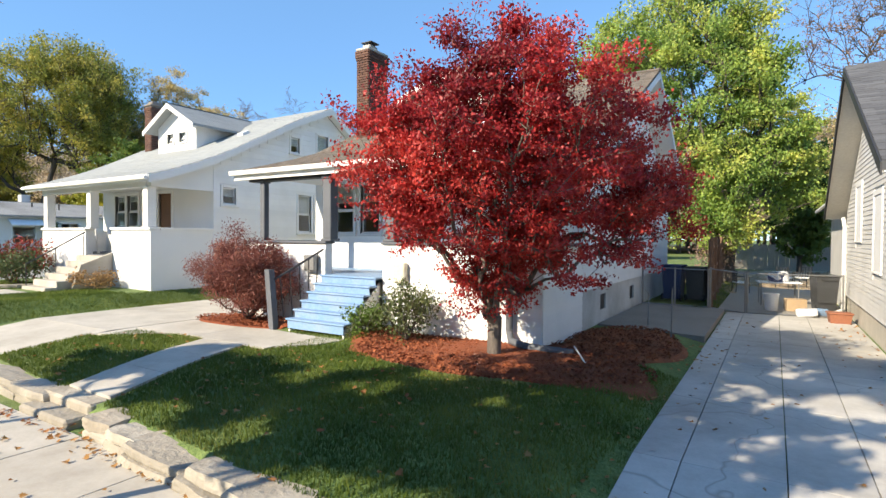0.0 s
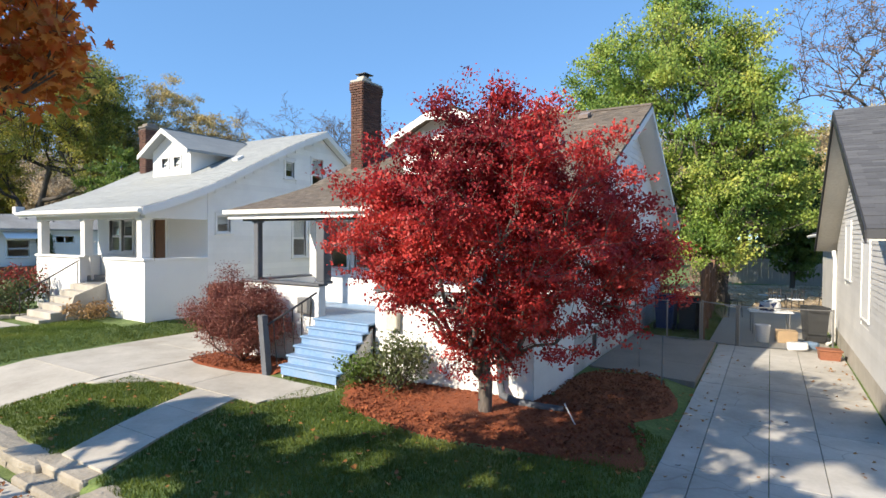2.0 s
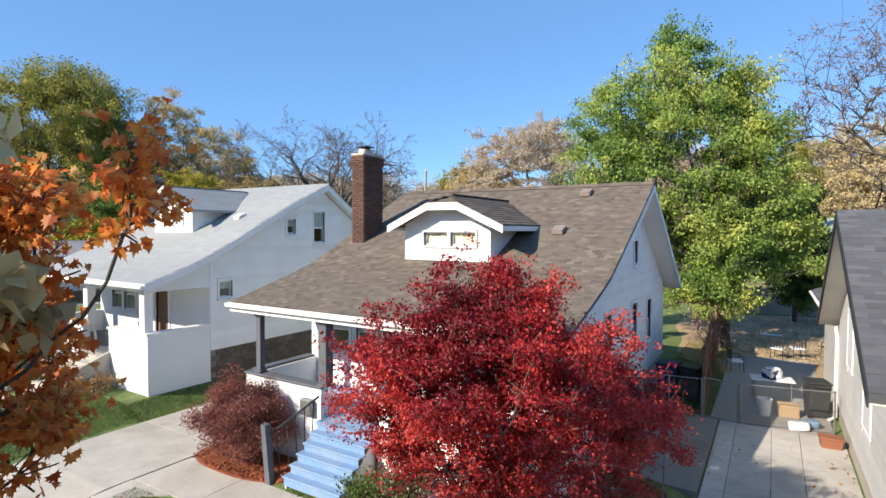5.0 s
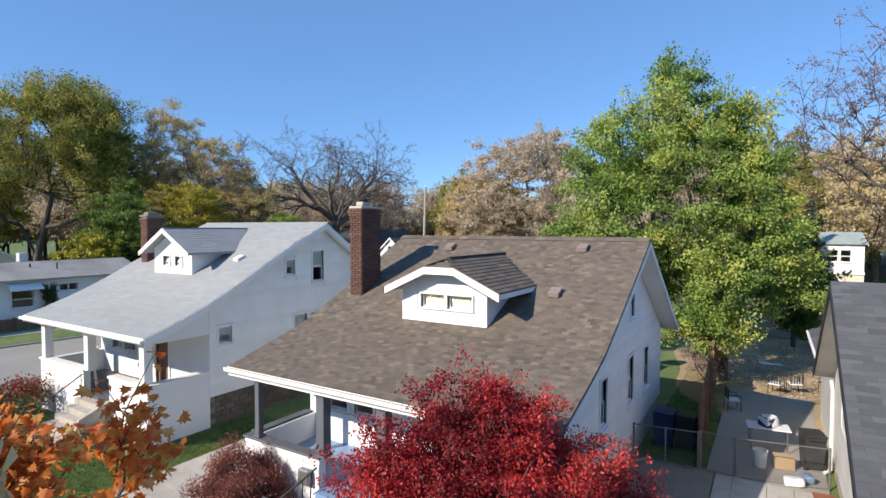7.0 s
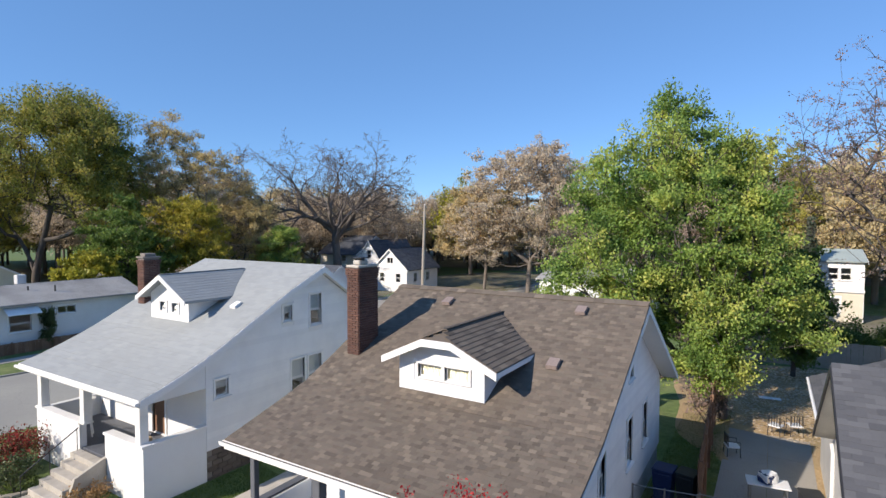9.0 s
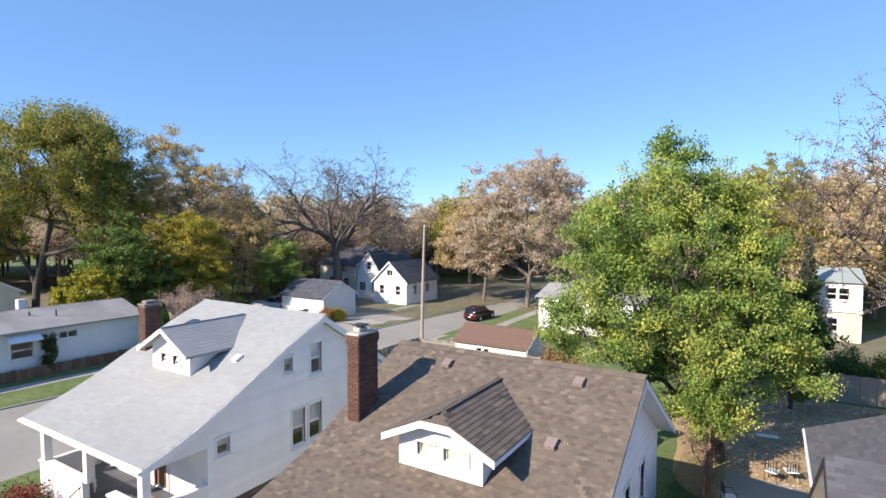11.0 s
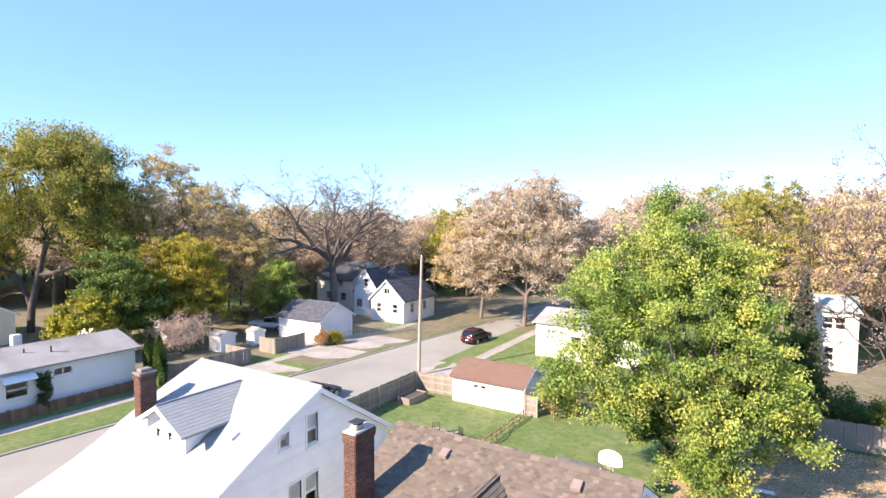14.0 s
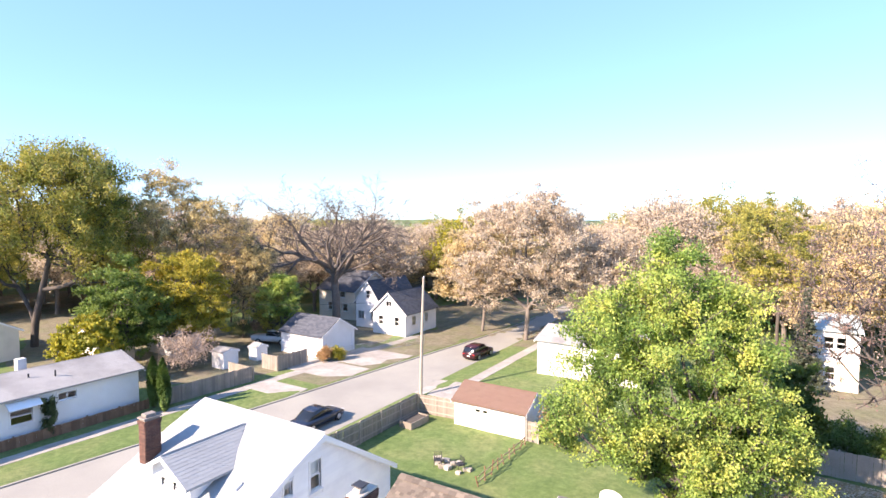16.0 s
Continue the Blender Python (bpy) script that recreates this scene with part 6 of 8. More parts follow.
# trees across the street, behind the viewpoint: they shade the lawn and the drive
for k, (x, y, lobes, nl) in enumerate((
        (-7.0, -2.5, [((-0.9, 0, 5.4), (0.9, 0.8, 0.6), 2), ((0.9, 0.1, 5.4), (1.1, 1.0, 0.7), 3), ((1.9, 1.1, 5.0), (0.6, 0.6, 0.4), 1.2)], 15000),
        (-10.9, -1.95, [((-1.3, -0.1, 5.4), (0.7, 0.6, 0.4), 2), ((0.0, 0.1, 5.4), (0.8, 0.6, 0.5), 2.4), ((1.3, -0.3, 5.4), (0.7, 0.7, 0.4), 1.6)], 14000),
        (-4.2, -0.9, [((0.1, 0.1, 5.6), (1.0, 1.3, 0.6), 1.1), ((-0.3, 2.0, 5.5), (0.8, 0.9, 0.5), 0.9), ((-1.1, 0.5, 5.5), (0.9, 0.8, 0.5), 3), ((-2.0, 0.3, 5.5), (0.9, 0.7, 0.4), 2.5), ((-1.6, -0.6, 5.5), (0.9, 0.6, 0.4), 2)], 15500))):
    tree("shade_tree", (x, y, -0.7), [(0, 0, 2.6), (0, 0, 3.8)], lobes,
         (30, 22, 26)[k], nl, 0.16, "gold", "street tree beside the road", 40 + k, tip_r=0.015, clump=0.62, r_max=0.2, step=1.0, group="street trees", fill=0.42)
tree("shade_tree", (-6.2, -5.0, -0.7), [(0, 0, 5), (0, 0, 8)], [((0, 0, 10.7), (0.8, 1.5, 0.5), 3)],
     14, 7000, 0.16, "gold", "street tree beside the road", 44, tip_r=0.015, clump=0.62, r_max=0.25, step=1.0, group="street trees")
# distant woods: a few kinds repeated round the horizon
far_kinds = []
for k, (lf, hgt, nl) in enumerate((("tan", 13.5, 17000), ("gold", 12.0, 19000), ("olive", 13.0, 26000), ("purple", 12.5, 8000), ("yellow", 11, 15000), ("gold", 11.5, 15000))):
    t = tree("far_tree", (-60 - 9 * k, 118 + 6 * k, -0.4), [(0, 0, 3), (0.2, 0, hgt * 0.45)],
             [((0, 0, hgt * 0.66), (4.8, 4.8, hgt * 0.33), 5), ((2.5, -1.5, hgt * 0.5), (3.2, 3.2, 2.6), 2), ((-2.5, 1, hgt * 0.5), (3.2, 3.2, 2.6), 2)],
             260, nl, 0.24, lf, "distant neighbourhood tree in autumn colour", 60 + k, tip_r=0.02, bark="twig_bark", clump=1.5, r_max=0.4, step=1.6, group="distant trees")
    far_kinds.append(t)
rnd = random.Random(99)
spots = []
for _ in range(2600):
    a = rnd.uniform(-0.22, 1.72)
    d = rnd.uniform(72, 230)
    x, y = -0.6 - math.sin(a) * d, 1.2 + math.cos(a) * d
    if y < 30 and d < 95 and a < 1.4:
        continue
    if -43 < x < -23 and y < 150 and d < 150:
        continue
    if d < 100 and -58 < x < -22 and y < 84:
        continue
    if (-70 < x < -48 and y < 62) or (x < -60 and y < 52 and d < 105):
        continue
    gap = 5.2 + d * 0.012
    if all((x - p) ** 2 + (y - q) ** 2 > gap * gap for p, q in spots):
        spots.append((x, y))
for x, y in sorted(spots, key=lambda p: math.hypot(p[0] + 0.6, p[1] - 1.2))[:220]:
    k = rnd.choice((0, 0, 0, 1, 1, 2, 3, 3, 4, 5, 5, 0, 1))
    sc = rnd.uniform(0.95, 1.4)
    if k == 4 and x > -30:
        k = 0
    c = copy_thing(far_kinds[k], pose(x, y, -0.4, 0, 0, rnd.uniform(0, 360)))
    low = 0.9 if -1.05 < (x + 45) / y < -0.08 else 1.0   # lower gardens beyond the leafless tree
    c.scale = (sc, sc, sc * low * rnd.uniform(0.9, 1.15))


# unseen trees added across the street behind the viewpoint, closing the place against skylight
spots = []
for _ in range(900):
    a, d = rnd.uniform(1.75, 5.95), rnd.uniform(36, 85)
    x, y = -0.6 - math.sin(a) * d, 1.2 + math.cos(a) * d
    if y > -22 and -70 < x < 30:
        continue
    if all((x - p) ** 2 + (y - q) ** 2 > 40 for p, q in spots):
        spots.append((x, y))
for x, y in spots[:72]:
    sc = rnd.uniform(0.75, 1.0)
    c = copy_thing(far_kinds[rnd.choice((0, 1, 2, 2, 3, 5))], pose(x, y, -0.6, 0, 0, rnd.uniform(0, 360)))
    c.scale = (sc, sc, sc)


def shrub(name, x, y, r, h, n, size, leaf, label, seed, stems=26, bark="bark", clump=0.2, flat=0.9, low=0.15):
    base = (x, y, ground_z(x, y))
    return tree(name, base, [(0, 0, 0.08)], [((0, 0, h * 0.6), (r, r, h * 0.42), 3), ((0, 0, h * (0.3 + low)), (r * 0.8, r * 0.8, h * 0.25), 1)],
                stems, n, size, leaf, label, seed, tip_r=0.005, bark=bark, clump=clump, r_max=0.03, step=0.2, category="shrub", flat=flat, hollow=0.35, sprays=2, fill=1.05)


shrub("barberry_bush", -10.55, 8.85, 0.92, 1.74, 60000, 0.034, "barberry", "rounded red-brown barberry bush in mulch", 31, 230, clump=0.22)
shrub("flowering_shrub", -6.3, 8.95, 0.5, 1.0, 2400, 0.055, "shrub", "loose grey-green rose shrub beside the steps", 32, 60, clump=0.22)
shrub("low_shrub", -7.0, 8.75, 0.35, 0.55, 900, 0.06, "dark_green", "low green shrub beside the steps", 33, 24, clump=0.16)
shrub("rose_bush", -22.6, 8.7, 1.15, 1.35, 4200, 0.085, "rose", "red rose bushes before the white porch", 34, 70, clump=0.26)
shrub("rose_bush", -20.8, 8.3, 0.7, 1.1, 1600, 0.08, "shrub", "leggy rose bush by the concrete steps", 35, 40, clump=0.24)
shrub("dry_plant", -18.0, 9.2, 0.5, 0.5, 900, 0.07, "russet", "dry brown plants by the porch wall", 36, 24, clump=0.2)
shrub("ivy_clump", -2.9, 27.4, 0.95, 2.3, 900, 0.10, "plum", "dry tangled vine round the tree foot", 37, 60, clump=0.35)
shrub("orange_shrub", 10.5, 42.5, 2.2, 3.2, 5000, 0.18, "russet", "orange shrub behind the pale fence", 38, 60, clump=0.5)
shrub("garage_shrub", -13.2, 37.6, 1.3, 1.9, 3200, 0.14, "russet", "rust-brown shrub beside the garage", 39, 50, clump=0.4)
shrub("bare_shrub", -51.5, 33.8, 2.6, 4.2, 5200, 0.13, "purple", "twiggy purple-grey leafless shrub", 41, 160, clump=0.5)
for k, (x, y) in enumerate(((-59.0, 49.8), (-57.0, 51.2), (-55.0, 52.2), (-60.5, 47.2))):
    shrub("brush_clump", x, y, 1.4, 2.2, 3600, 0.13, ("plum", "shrub")[k % 2], "dark red-brown brush behind the garage", 95 + k, 60, clump=0.4)
shrub("fence_shrub", -42.6, 44.5, 0.8, 1.4, 2600, 0.15, "russet", "orange shrub by the white garage", 42, 36, clump=0.35)
shrub("fence_shrub", -41.7, 45.6, 0.65, 1.25, 2600, 0.14, "yellow_olive", "yellow-green shrub by the white garage", 43, 36, clump=0.35)


for k, (x, y) in enumerate(((1.8, 44.6), (4.2, 45.2), (6.6, 44.8), (9.0, 45.4))):
    shrub("hedge_shrub", x, y, 1.5, 2.3, 7000, 0.12, "dark_green", "dense dark shrub behind the rear fence", 90 + k, 60, clump=0.4)


def arborvitae(x, y, h, r, seed):
    base = Vector((x, y, ground_z(x, y)))
    top = thing("arborvitae", tuple(base), "tall narrow bright green arborvitae", "evergreen", "row of arborvitae")
    part("trunk", Shape().tube([base, base + Vector((0, 0, h * 0.9))], [0.08, 0.02], 6), "bark", top)
    rng = np.random.default_rng(seed)
    n = 5200
    q = rng.uniform(0, 1, n) ** 0.75
    a = rng.uniform(0, 6.283, n)
    rr = r * np.sin(np.clip(q * 2.9 + 0.25, 0, 3.14)) ** 0.7 * rng.uniform(0.6, 1.05, n) * (1 + 0.12 * np.sin(5 * a + 9 * q))
    c = np.stack([x + rr * np.cos(a), y + rr * np.sin(a), base.z + 0.1 + q * (h - 0.1)], 1)
    leaves("crown", c, 0.16, "conifer", top, seed, droop=-0.9, spread=0.4)


for k, (x, y, h) in enumerate(((-44.4, 26.3, 4.4), (-43.5, 26.6, 4.3), (-42.6, 26.2, 4.0))):
    arborvitae(x, y, h, 0.46, 70 + k)


def spruce(x, y, h, r, seed):
    base = Vector((x, y, ground_z(x, y)))
    top = thing("spruce", tuple(base), "blue-grey spruce among bare trees", "conifer")
    s = Shape().tube([base, base + Vector((0, 0, h))], [0.2, 0.03], 7)
    part("trunk", s, "bark", top)
    rng = np.random.default_rng(seed)
    pts = []
    for w in np.linspace(0.1, 0.98, 26):
        for a in rng.uniform(0, 6.283, 9):
            L = r * (1 - w) * rng.uniform(0.7, 1.15)
            m = int(14 + 30 * (1 - w))
            t = rng.uniform(0.1, 1, m)
            pts.append(np.stack([x + L * t * np.cos(a) + rng.normal(0, 0.12, m), y + L * t * np.sin(a) + rng.normal(0, 0.12, m), base.z + h * w - 0.35 * L * t + rng.normal(0, 0.1, m)], 1))
    leaves("crown", np.concatenate(pts), 0.26, "spruce", top, seed, droop=0.2)


spruce(2.3, 60.0, 9.6, 2.0, 75)


# ---- stone edging along the front pavement ----
edge = thing("stone_wall", (-6.5, 4.15, PAVE_Z), "low dry wall of weathered limestone blocks", "stone wall", kind="structure")
rnd = random.Random(5)


def rough_stone(cx, cy, cz, lx, ly, lz, yaw, rnd):
    """A limestone block with broken, uneven faces."""
    bm = bmesh.new()
    bmesh.ops.create_cube(bm, size=1.0)
    bmesh.ops.subdivide_edges(bm, edges=bm.edges[:], cuts=3, use_grid_fill=True)
    o = Vector((rnd.uniform(0, 99), rnd.uniform(0, 99), 0))
    m = pose(cx, cy, cz, rnd.uniform(-4, 4), rnd.uniform(-4, 4), yaw)
    s = Shape()
    for v in bm.verts:
        p = Vector((v.co.x * lx, v.co.y * ly, v.co.z * lz))
        k = 1 - 0.05 * (abs(v.co.x) > 0.45) * (abs(v.co.y) > 0.45) - 0.035 * (abs(v.co.z) > 0.45) * ((abs(v.co.x) > 0.45) + (abs(v.co.y) > 0.45))
        p = Vector((p.x * k, p.y * k, p.z)) + (noise.noise_vector(p * 4.0 + o) * 0.15 + noise.noise_vector(p * 13.0 + o) * 0.10) * min(lx, ly, lz)
        s.v.append(tuple(m @ p))
    s.f = [tuple(v.index for v in f.verts) for f in bm.faces]
    bm.free()
    return s


x = -11.3
while x < -3.9:
    w = rnd.uniform(0.5, 1.0)
    if not -8.9 < x + w / 2 < -7.6:
        h = rnd.uniform(0.10, 0.13)
        yc = 4.2 - 0.08 * (x + w / 2 + 7.8)
        part("stone", rough_stone(x + w / 2, yc + rnd.uniform(-0.03, 0.03), PAVE_Z + h * 0.42, w * 1.12, rnd.uniform(0.32, 0.38), h, rnd.uniform(-4, 4), rnd), "stone", edge)
        part("stone", rough_stone(x + w / 2 + rnd.uniform(-0.1, 0.1), yc + 0.05 + rnd.uniform(-0.03, 0.03), PAVE_Z + h + 0.05, w * rnd.uniform(1.02, 1.16), rnd.uniform(0.36, 0.46), rnd.uniform(0.10, 0.14), rnd.uniform(-5, 5), rnd), "stone", edge)
    x += w
for k in range(2):
    part("stone_step", Shape().box(-8.85 - 0.02 * k, -7.6, 3.98 + 0.26 * k, 4.36 + 0.2 * k, PAVE_Z - 0.1, PAVE_Z + 0.12 + 0.12 * k, 0.03), "stone", edge, "stone step up to the path" if k == 0 else "")
# rose bed edging in front of the white house
bed = thing("rose_bed_edging", (-22.3, 8.0, 0), "curved edging of pale stone blocks round roses", "edging")
for k in range(22):
    a = math.pi * (1.02 + 0.96 * k / 21)
    px, py = -22.4 + 2.1 * math.cos(a), 8.75 + 1.55 * math.sin(a)
    part("stone", Shape().box(-0.14, 0.14, -0.08, 0.08, -0.06, 0.13, 0.025, pose(px, py, ground_z(px, py), 0, 0, math.degrees(a) + 90)), "stone", bed)


# ---- fences ----
def board_fence(name, a, b, h, mat, label, seed, width=0.145, posts=2.4, rails=True, side=1, zf=None, frame_mat=None):
    """An upright board fence from a to b: posts, rails and single boards."""
    zf = zf or ground_z
    rnd = random.Random(seed)
    a, b = Vector((*a, 0)), Vector((*b, 0))
    d = (b - a).normalized()
    n = Vector((-d.y, d.x, 0)) * side
    L = (b - a).length
    ang = math.degrees(math.atan2(d.y, d.x))
    m0 = a.lerp(b, 0.5)
    top = thing(name, (m0.x, m0.y, zf(m0.x, m0.y)), label, "fence")
    k = int(L / width)
    tm = Shape().box(-width / 2 + 0.004, width / 2 - 0.004, -0.01, 0.01, 0, h, 0).mesh("board", mat)
    for i in range(k):
        p = a + d * (i + 0.5) * width
        ob = hang(new("board", tm), top)
        ob.matrix_basis = pose(p.x, p.y, zf(p.x, p.y) - 0.02 + rnd.uniform(-0.02, 0.02), rnd.uniform(-1, 1), rnd.uniform(-0.7, 0.7), ang)
    q = max(1, round(L / posts))
    for i in range(q + 1):
        p = a + d * L * i / q + n * 0.06
        z = zf(p.x, p.y)
        part("post", Shape().box(-0.05, 0.05, -0.045, 0.045, -0.3, h + 0.05, 0.01, pose(p.x, p.y, z, 0, 0, ang)), frame_mat or mat, top)
    if rails:
        for r in (0.25, h * 0.55, h - 0.25):
            p0, p1 = a + n * 0.035, b + n * 0.035
            part("rail", Shape().slab([(p0.x, p0.y, zf(p0.x, p0.y) + r - 0.045), (p1.x, p1.y, zf(p1.x, p1.y) + r - 0.045), (p1.x, p1.y, zf(p1.x, p1.y) + r + 0.045), (p0.x, p0.y, zf(p0.x, p0.y) + r + 0.045)], tuple(n * 0.02)), frame_mat or mat, top)
    return top


board_fence("yard_fence", (-24.8, 22.5), (-24.85, 36.9), 1.65, "fence_wood", "weathered grey board fence along the side street", 1, side=-1, frame_mat="pole_wood")
board_fence("yard_fence", (-24.75, 37.0), (-21.3, 37.3), 1.55, "fence_wood", "weathered board fence beside the garage", 2, side=-1, frame_mat="pole_wood")
board_fence("yard_fence", (-15.1, 36.5), (-14.2, 36.5), 1.5, "fence_wood", "short board fence at the garage corner", 3, side=-1, frame_mat="pole_wood")
board_fence("drive_fence", (-2.2, 18.1), (-2.6, 27.2), 2.0, "cedar_wood", "red-brown board fence beside the patio", 4, side=-1)
# lighter pole_wood boards carry the sunlight that this tree-shaded fence lacks
board_fence("rear_fence", (-4.0, 41.6), (18.0, 41.6), 1.7, "pole_wood", "weathered fence behind the rear yard, sunlight put into its pale boards", 5, width=0.2, side=1)
board_fence("street_fence", (-44.0, 27.4), (-43.3, 35.4), 1.5, "fence_wood", "grey board fence across the side street", 6, side=1)
board_fence("street_fence", (-47.0, 35.5), (-43.3, 35.5), 1.4, "fence_wood", "grey board fence across the side street", 7, side=1)
board_fence("screen_fence", (-43.8, 39.0), (-43.8, 43.2), 1.6, "fence_wood", "tan board screen beside a drive", 8, side=1)
board_fence("screen_fence", (-46.2, 39.0), (-43.8, 39.0), 1.6, "fence_wood", "tan board screen beside a drive", 9, side=1)
board_fence("low_fence", (-44.75, 12.0), (-44.6, 26.0), 0.8, "cedar_wood", "low brown picket fence before a long house", 10, width=0.2, side=1)


def mesh_fence(name, a, b, h, label, gap=0.12, posts=2.4, mat="galvanised", wire=0.0016, category="fence"):
    """A chain-link fence: posts, top rail and crossing wires."""
    a, b = Vector((*a, ground_z(*a))), Vector((*b, ground_z(*b)))
    L = (b - a).length
    top = thing(name, tuple(a.lerp(b, 0.5)), label, category)
    q = max(1, round(L / posts))
    for i in range(q + 1):
        p = a.lerp(b, i / q)
        part("post", Shape().tube([p - Vector((0, 0, 0.2)), p + Vector((0, 0, h + 0.04))], 0.025, 8), mat, top)
    for r in (0.05, h):
        part("rail", Shape().tube([a + Vector((0, 0, r)), b + Vector((0, 0, r))], 0.018, 6), mat, top)
    s = Shape()
    n = int(L / gap)
    k = int(h / gap)
    for i in range(-k, n + 1):
        for sg in (1, -1):
            u0, u1, z0, z1 = i, i + k, 0, k
            if u0 < 0:
                z0, u0 = -u0, 0
            if u1 > n:
                z1, u1 = z1 - (u1 - n), n
            if z1 <= z0:
                continue
            if sg < 0:
                z0, z1 = k - z0, k - z1
            s.tube([a.lerp(b, u0 * gap / L) + Vector((0, 0, z0 * gap)), a.lerp(b, min(1, u1 * gap / L)) + Vector((0, 0, z1 * gap))], wire, 3, caps=False)
    part("wire_mesh", s, mat, top)
    return top


mesh_fence("chain_link_gate", (-2.15, 17.95), (-1.3, 18.2), 1.15, "galvanised chain-link gate leaf across the drive", 0.07, 0.9, category="gate")
mesh_fence("chain_link_gate", (-1.25, 18.2), (0.95, 18.7), 1.15, "wide chain-link gate leaf standing ajar", 0.07, 2.2, category="gate")
mesh_fence("chain_link_fence", (-3.9, 17.5), (-2.2, 17.9), 1.1, "chain-link fence from house to gate", 0.07, 0.85)
mesh_fence("chain_link_fence", (-42.8, 46.0), (-37.9, 57.5), 1.1, "chain-link fence across the street", 0.2, 2.4, mat="aluminium", wire=0.011)
mesh_fence("chain_link_fence", (-42.8, 45.8), (-46.0, 45.2), 1.1, "chain-link fence round a white garage", 0.2, 1.6, wire=0.006)
part_fence = thing("garden_fence", (-14.9, 33.5, -0.3), "collapsed low wooden fence between two lawns", "fence")
rnd = random.Random(8)
for k in range(9):
    y = 28.9 + k * 0.86
    x = -15.0 + 0.01 * k
    part("post", Shape().box(-0.035, 0.035, -0.035, 0.035, -0.2, rnd.uniform(0.6, 0.95), 0.01, pose(x, y, ground_z(x, y), rnd.uniform(-12, 12), rnd.uniform(-14, 14), 0)), "cedar_wood", part_fence)
for k in range(8):
    y = 28.9 + k * 0.86
    x = -15.0 + 0.01 * k
    for r in (0.25, 0.6):
        part("rail", Shape().box(-0.015, 0.015, 0, 0.88, -0.04, 0.04, 0.006, pose(x, y, ground_z(x, y) + r, rnd.uniform(-9, 5), rnd.uniform(-20, 20), rnd.uniform(-6, 3))), "timber", part_fence)


# ---- garages, sheds and houses further off ----
def gable_house(name, x0, x1, y0, y1, z0, eave, ridge, along, wall_mat, roof_mat, label, category="house", over=0.35, openings=(), windows=(), courses=0.19, doors=()):
    """A plain gabled building. openings: (wall, u, z, w, h, style). along: the ridge's axis."""
    top = thing(name, ((x0 + x1) / 2, (y0 + y1) / 2, z0), label, category)
    cx, cy = (x0 + x1) / 2, (y0 + y1) / 2
    if along == "x":
        prof = lambda u: ridge - abs(u - cy) * (ridge - eave) / ((y1 - y0) / 2)
        tops = {"W": prof, "E": prof, "S": eave, "N": eave}
    else:
        prof = lambda u: ridge - abs(u - cx) * (ridge - eave) / ((x1 - x0) / 2)
        tops = {"S": prof, "N": prof, "W": eave, "E": eave}
    spec = {"S": ("y", y0, -1, x0, x1), "N": ("y", y1, 1, x0, x1), "W": ("x", x0, -1, y0 + 0.15, y1 - 0.15), "E": ("x", x1, 1, y0 + 0.15, y1 - 0.15)}
    for k, (plane, at, out, u0, u1) in spec.items():
        ops = [(u - w / 2, u + w / 2, z, z + h) for wl, u, z, w, h, st in openings if wl == k]
        ob = wall("wall", top, plane, at, out, 0.15, u0, u1, z0 - 0.3, tops[k], ops, wall_mat, cuts=(cx,) if plane == "y" else (cy,))
        for wl, u, z, w, h, st in openings:
            if wl == k and st != "door":
                window(top, plane, at, out, u, z, w, h, split=st, trim=0.1, cover=None)
            elif wl == k:
                s = Shape()
                ubox(s, plane, at, out, u - w / 2 + 0.01, u + w / 2 - 0.01, -0.1, -0.05, z, z + h - 0.01)
                for i in range(1, 5):
                    ubox(s, plane, at, out, u - w / 2 + 0.06, u + w / 2 - 0.06, -0.05, -0.038, z + h * (i - 0.9) / 5 + 0.04, z + h * i / 5)
                part("door", s, "white_paint", top)
    s = Shape()
    if along == "x":
        half, c = (y1 - y0) / 2, cy
    else:
        half, c = (x1 - x0) / 2, cx
    sl = (ridge - eave) / half
    ho = half + over
    a0, a1 = ((x0, x1) if along == "x" else (y0, y1))
    a0, a1 = a0 - over * 0.7, a1 + over * 0.7
    for sg in (1, -1):
        n = max(2, int(ho * math.hypot(1, sl) / courses))
        q = [(a0, c, ridge + 0.02), (a1, c, ridge + 0.02), (a1, c + sg * ho, ridge + 0.02 - sl * ho), (a0, c + sg * ho, ridge + 0.02 - sl * ho)]
        if along == "y":
            q = [(b, a, z) for a, b, z in q]
        s.slab(q, (0, 0, 0.1))
    roof = part("roof", s, roof_mat, top)
    s = Shape()
    for sg in (1, -1):
        n = max(2, int(ho * math.hypot(1, sl) / courses))
        for i in range(n):
            w0, w1 = ho * (1 - i / n), ho * (1 - (i + 1.25) / n)
            m = a0
            while m < a1 - 0.05:
                e = min(a1, m + (0.2 if m == a0 and i % 2 else 0.4))
                q = [(m, c + sg * w0, ridge + 0.125 - sl * w0 + 0.009), (e - 0.004, c + sg * w0, ridge + 0.125 - sl * w0 + 0.009), (e - 0.004, c + sg * w1, ridge + 0.125 - sl * w1), (m, c + sg * w1, ridge + 0.125 - sl * w1)]
                if along == "y":
                    q = [(b, a, z) for a, b, z in q]
                s.slab(q, (0, 0, 0.012))
                m = e
    part("shingle_cover", s, roof_mat, roof, kind="stuff")
    s = Shape()
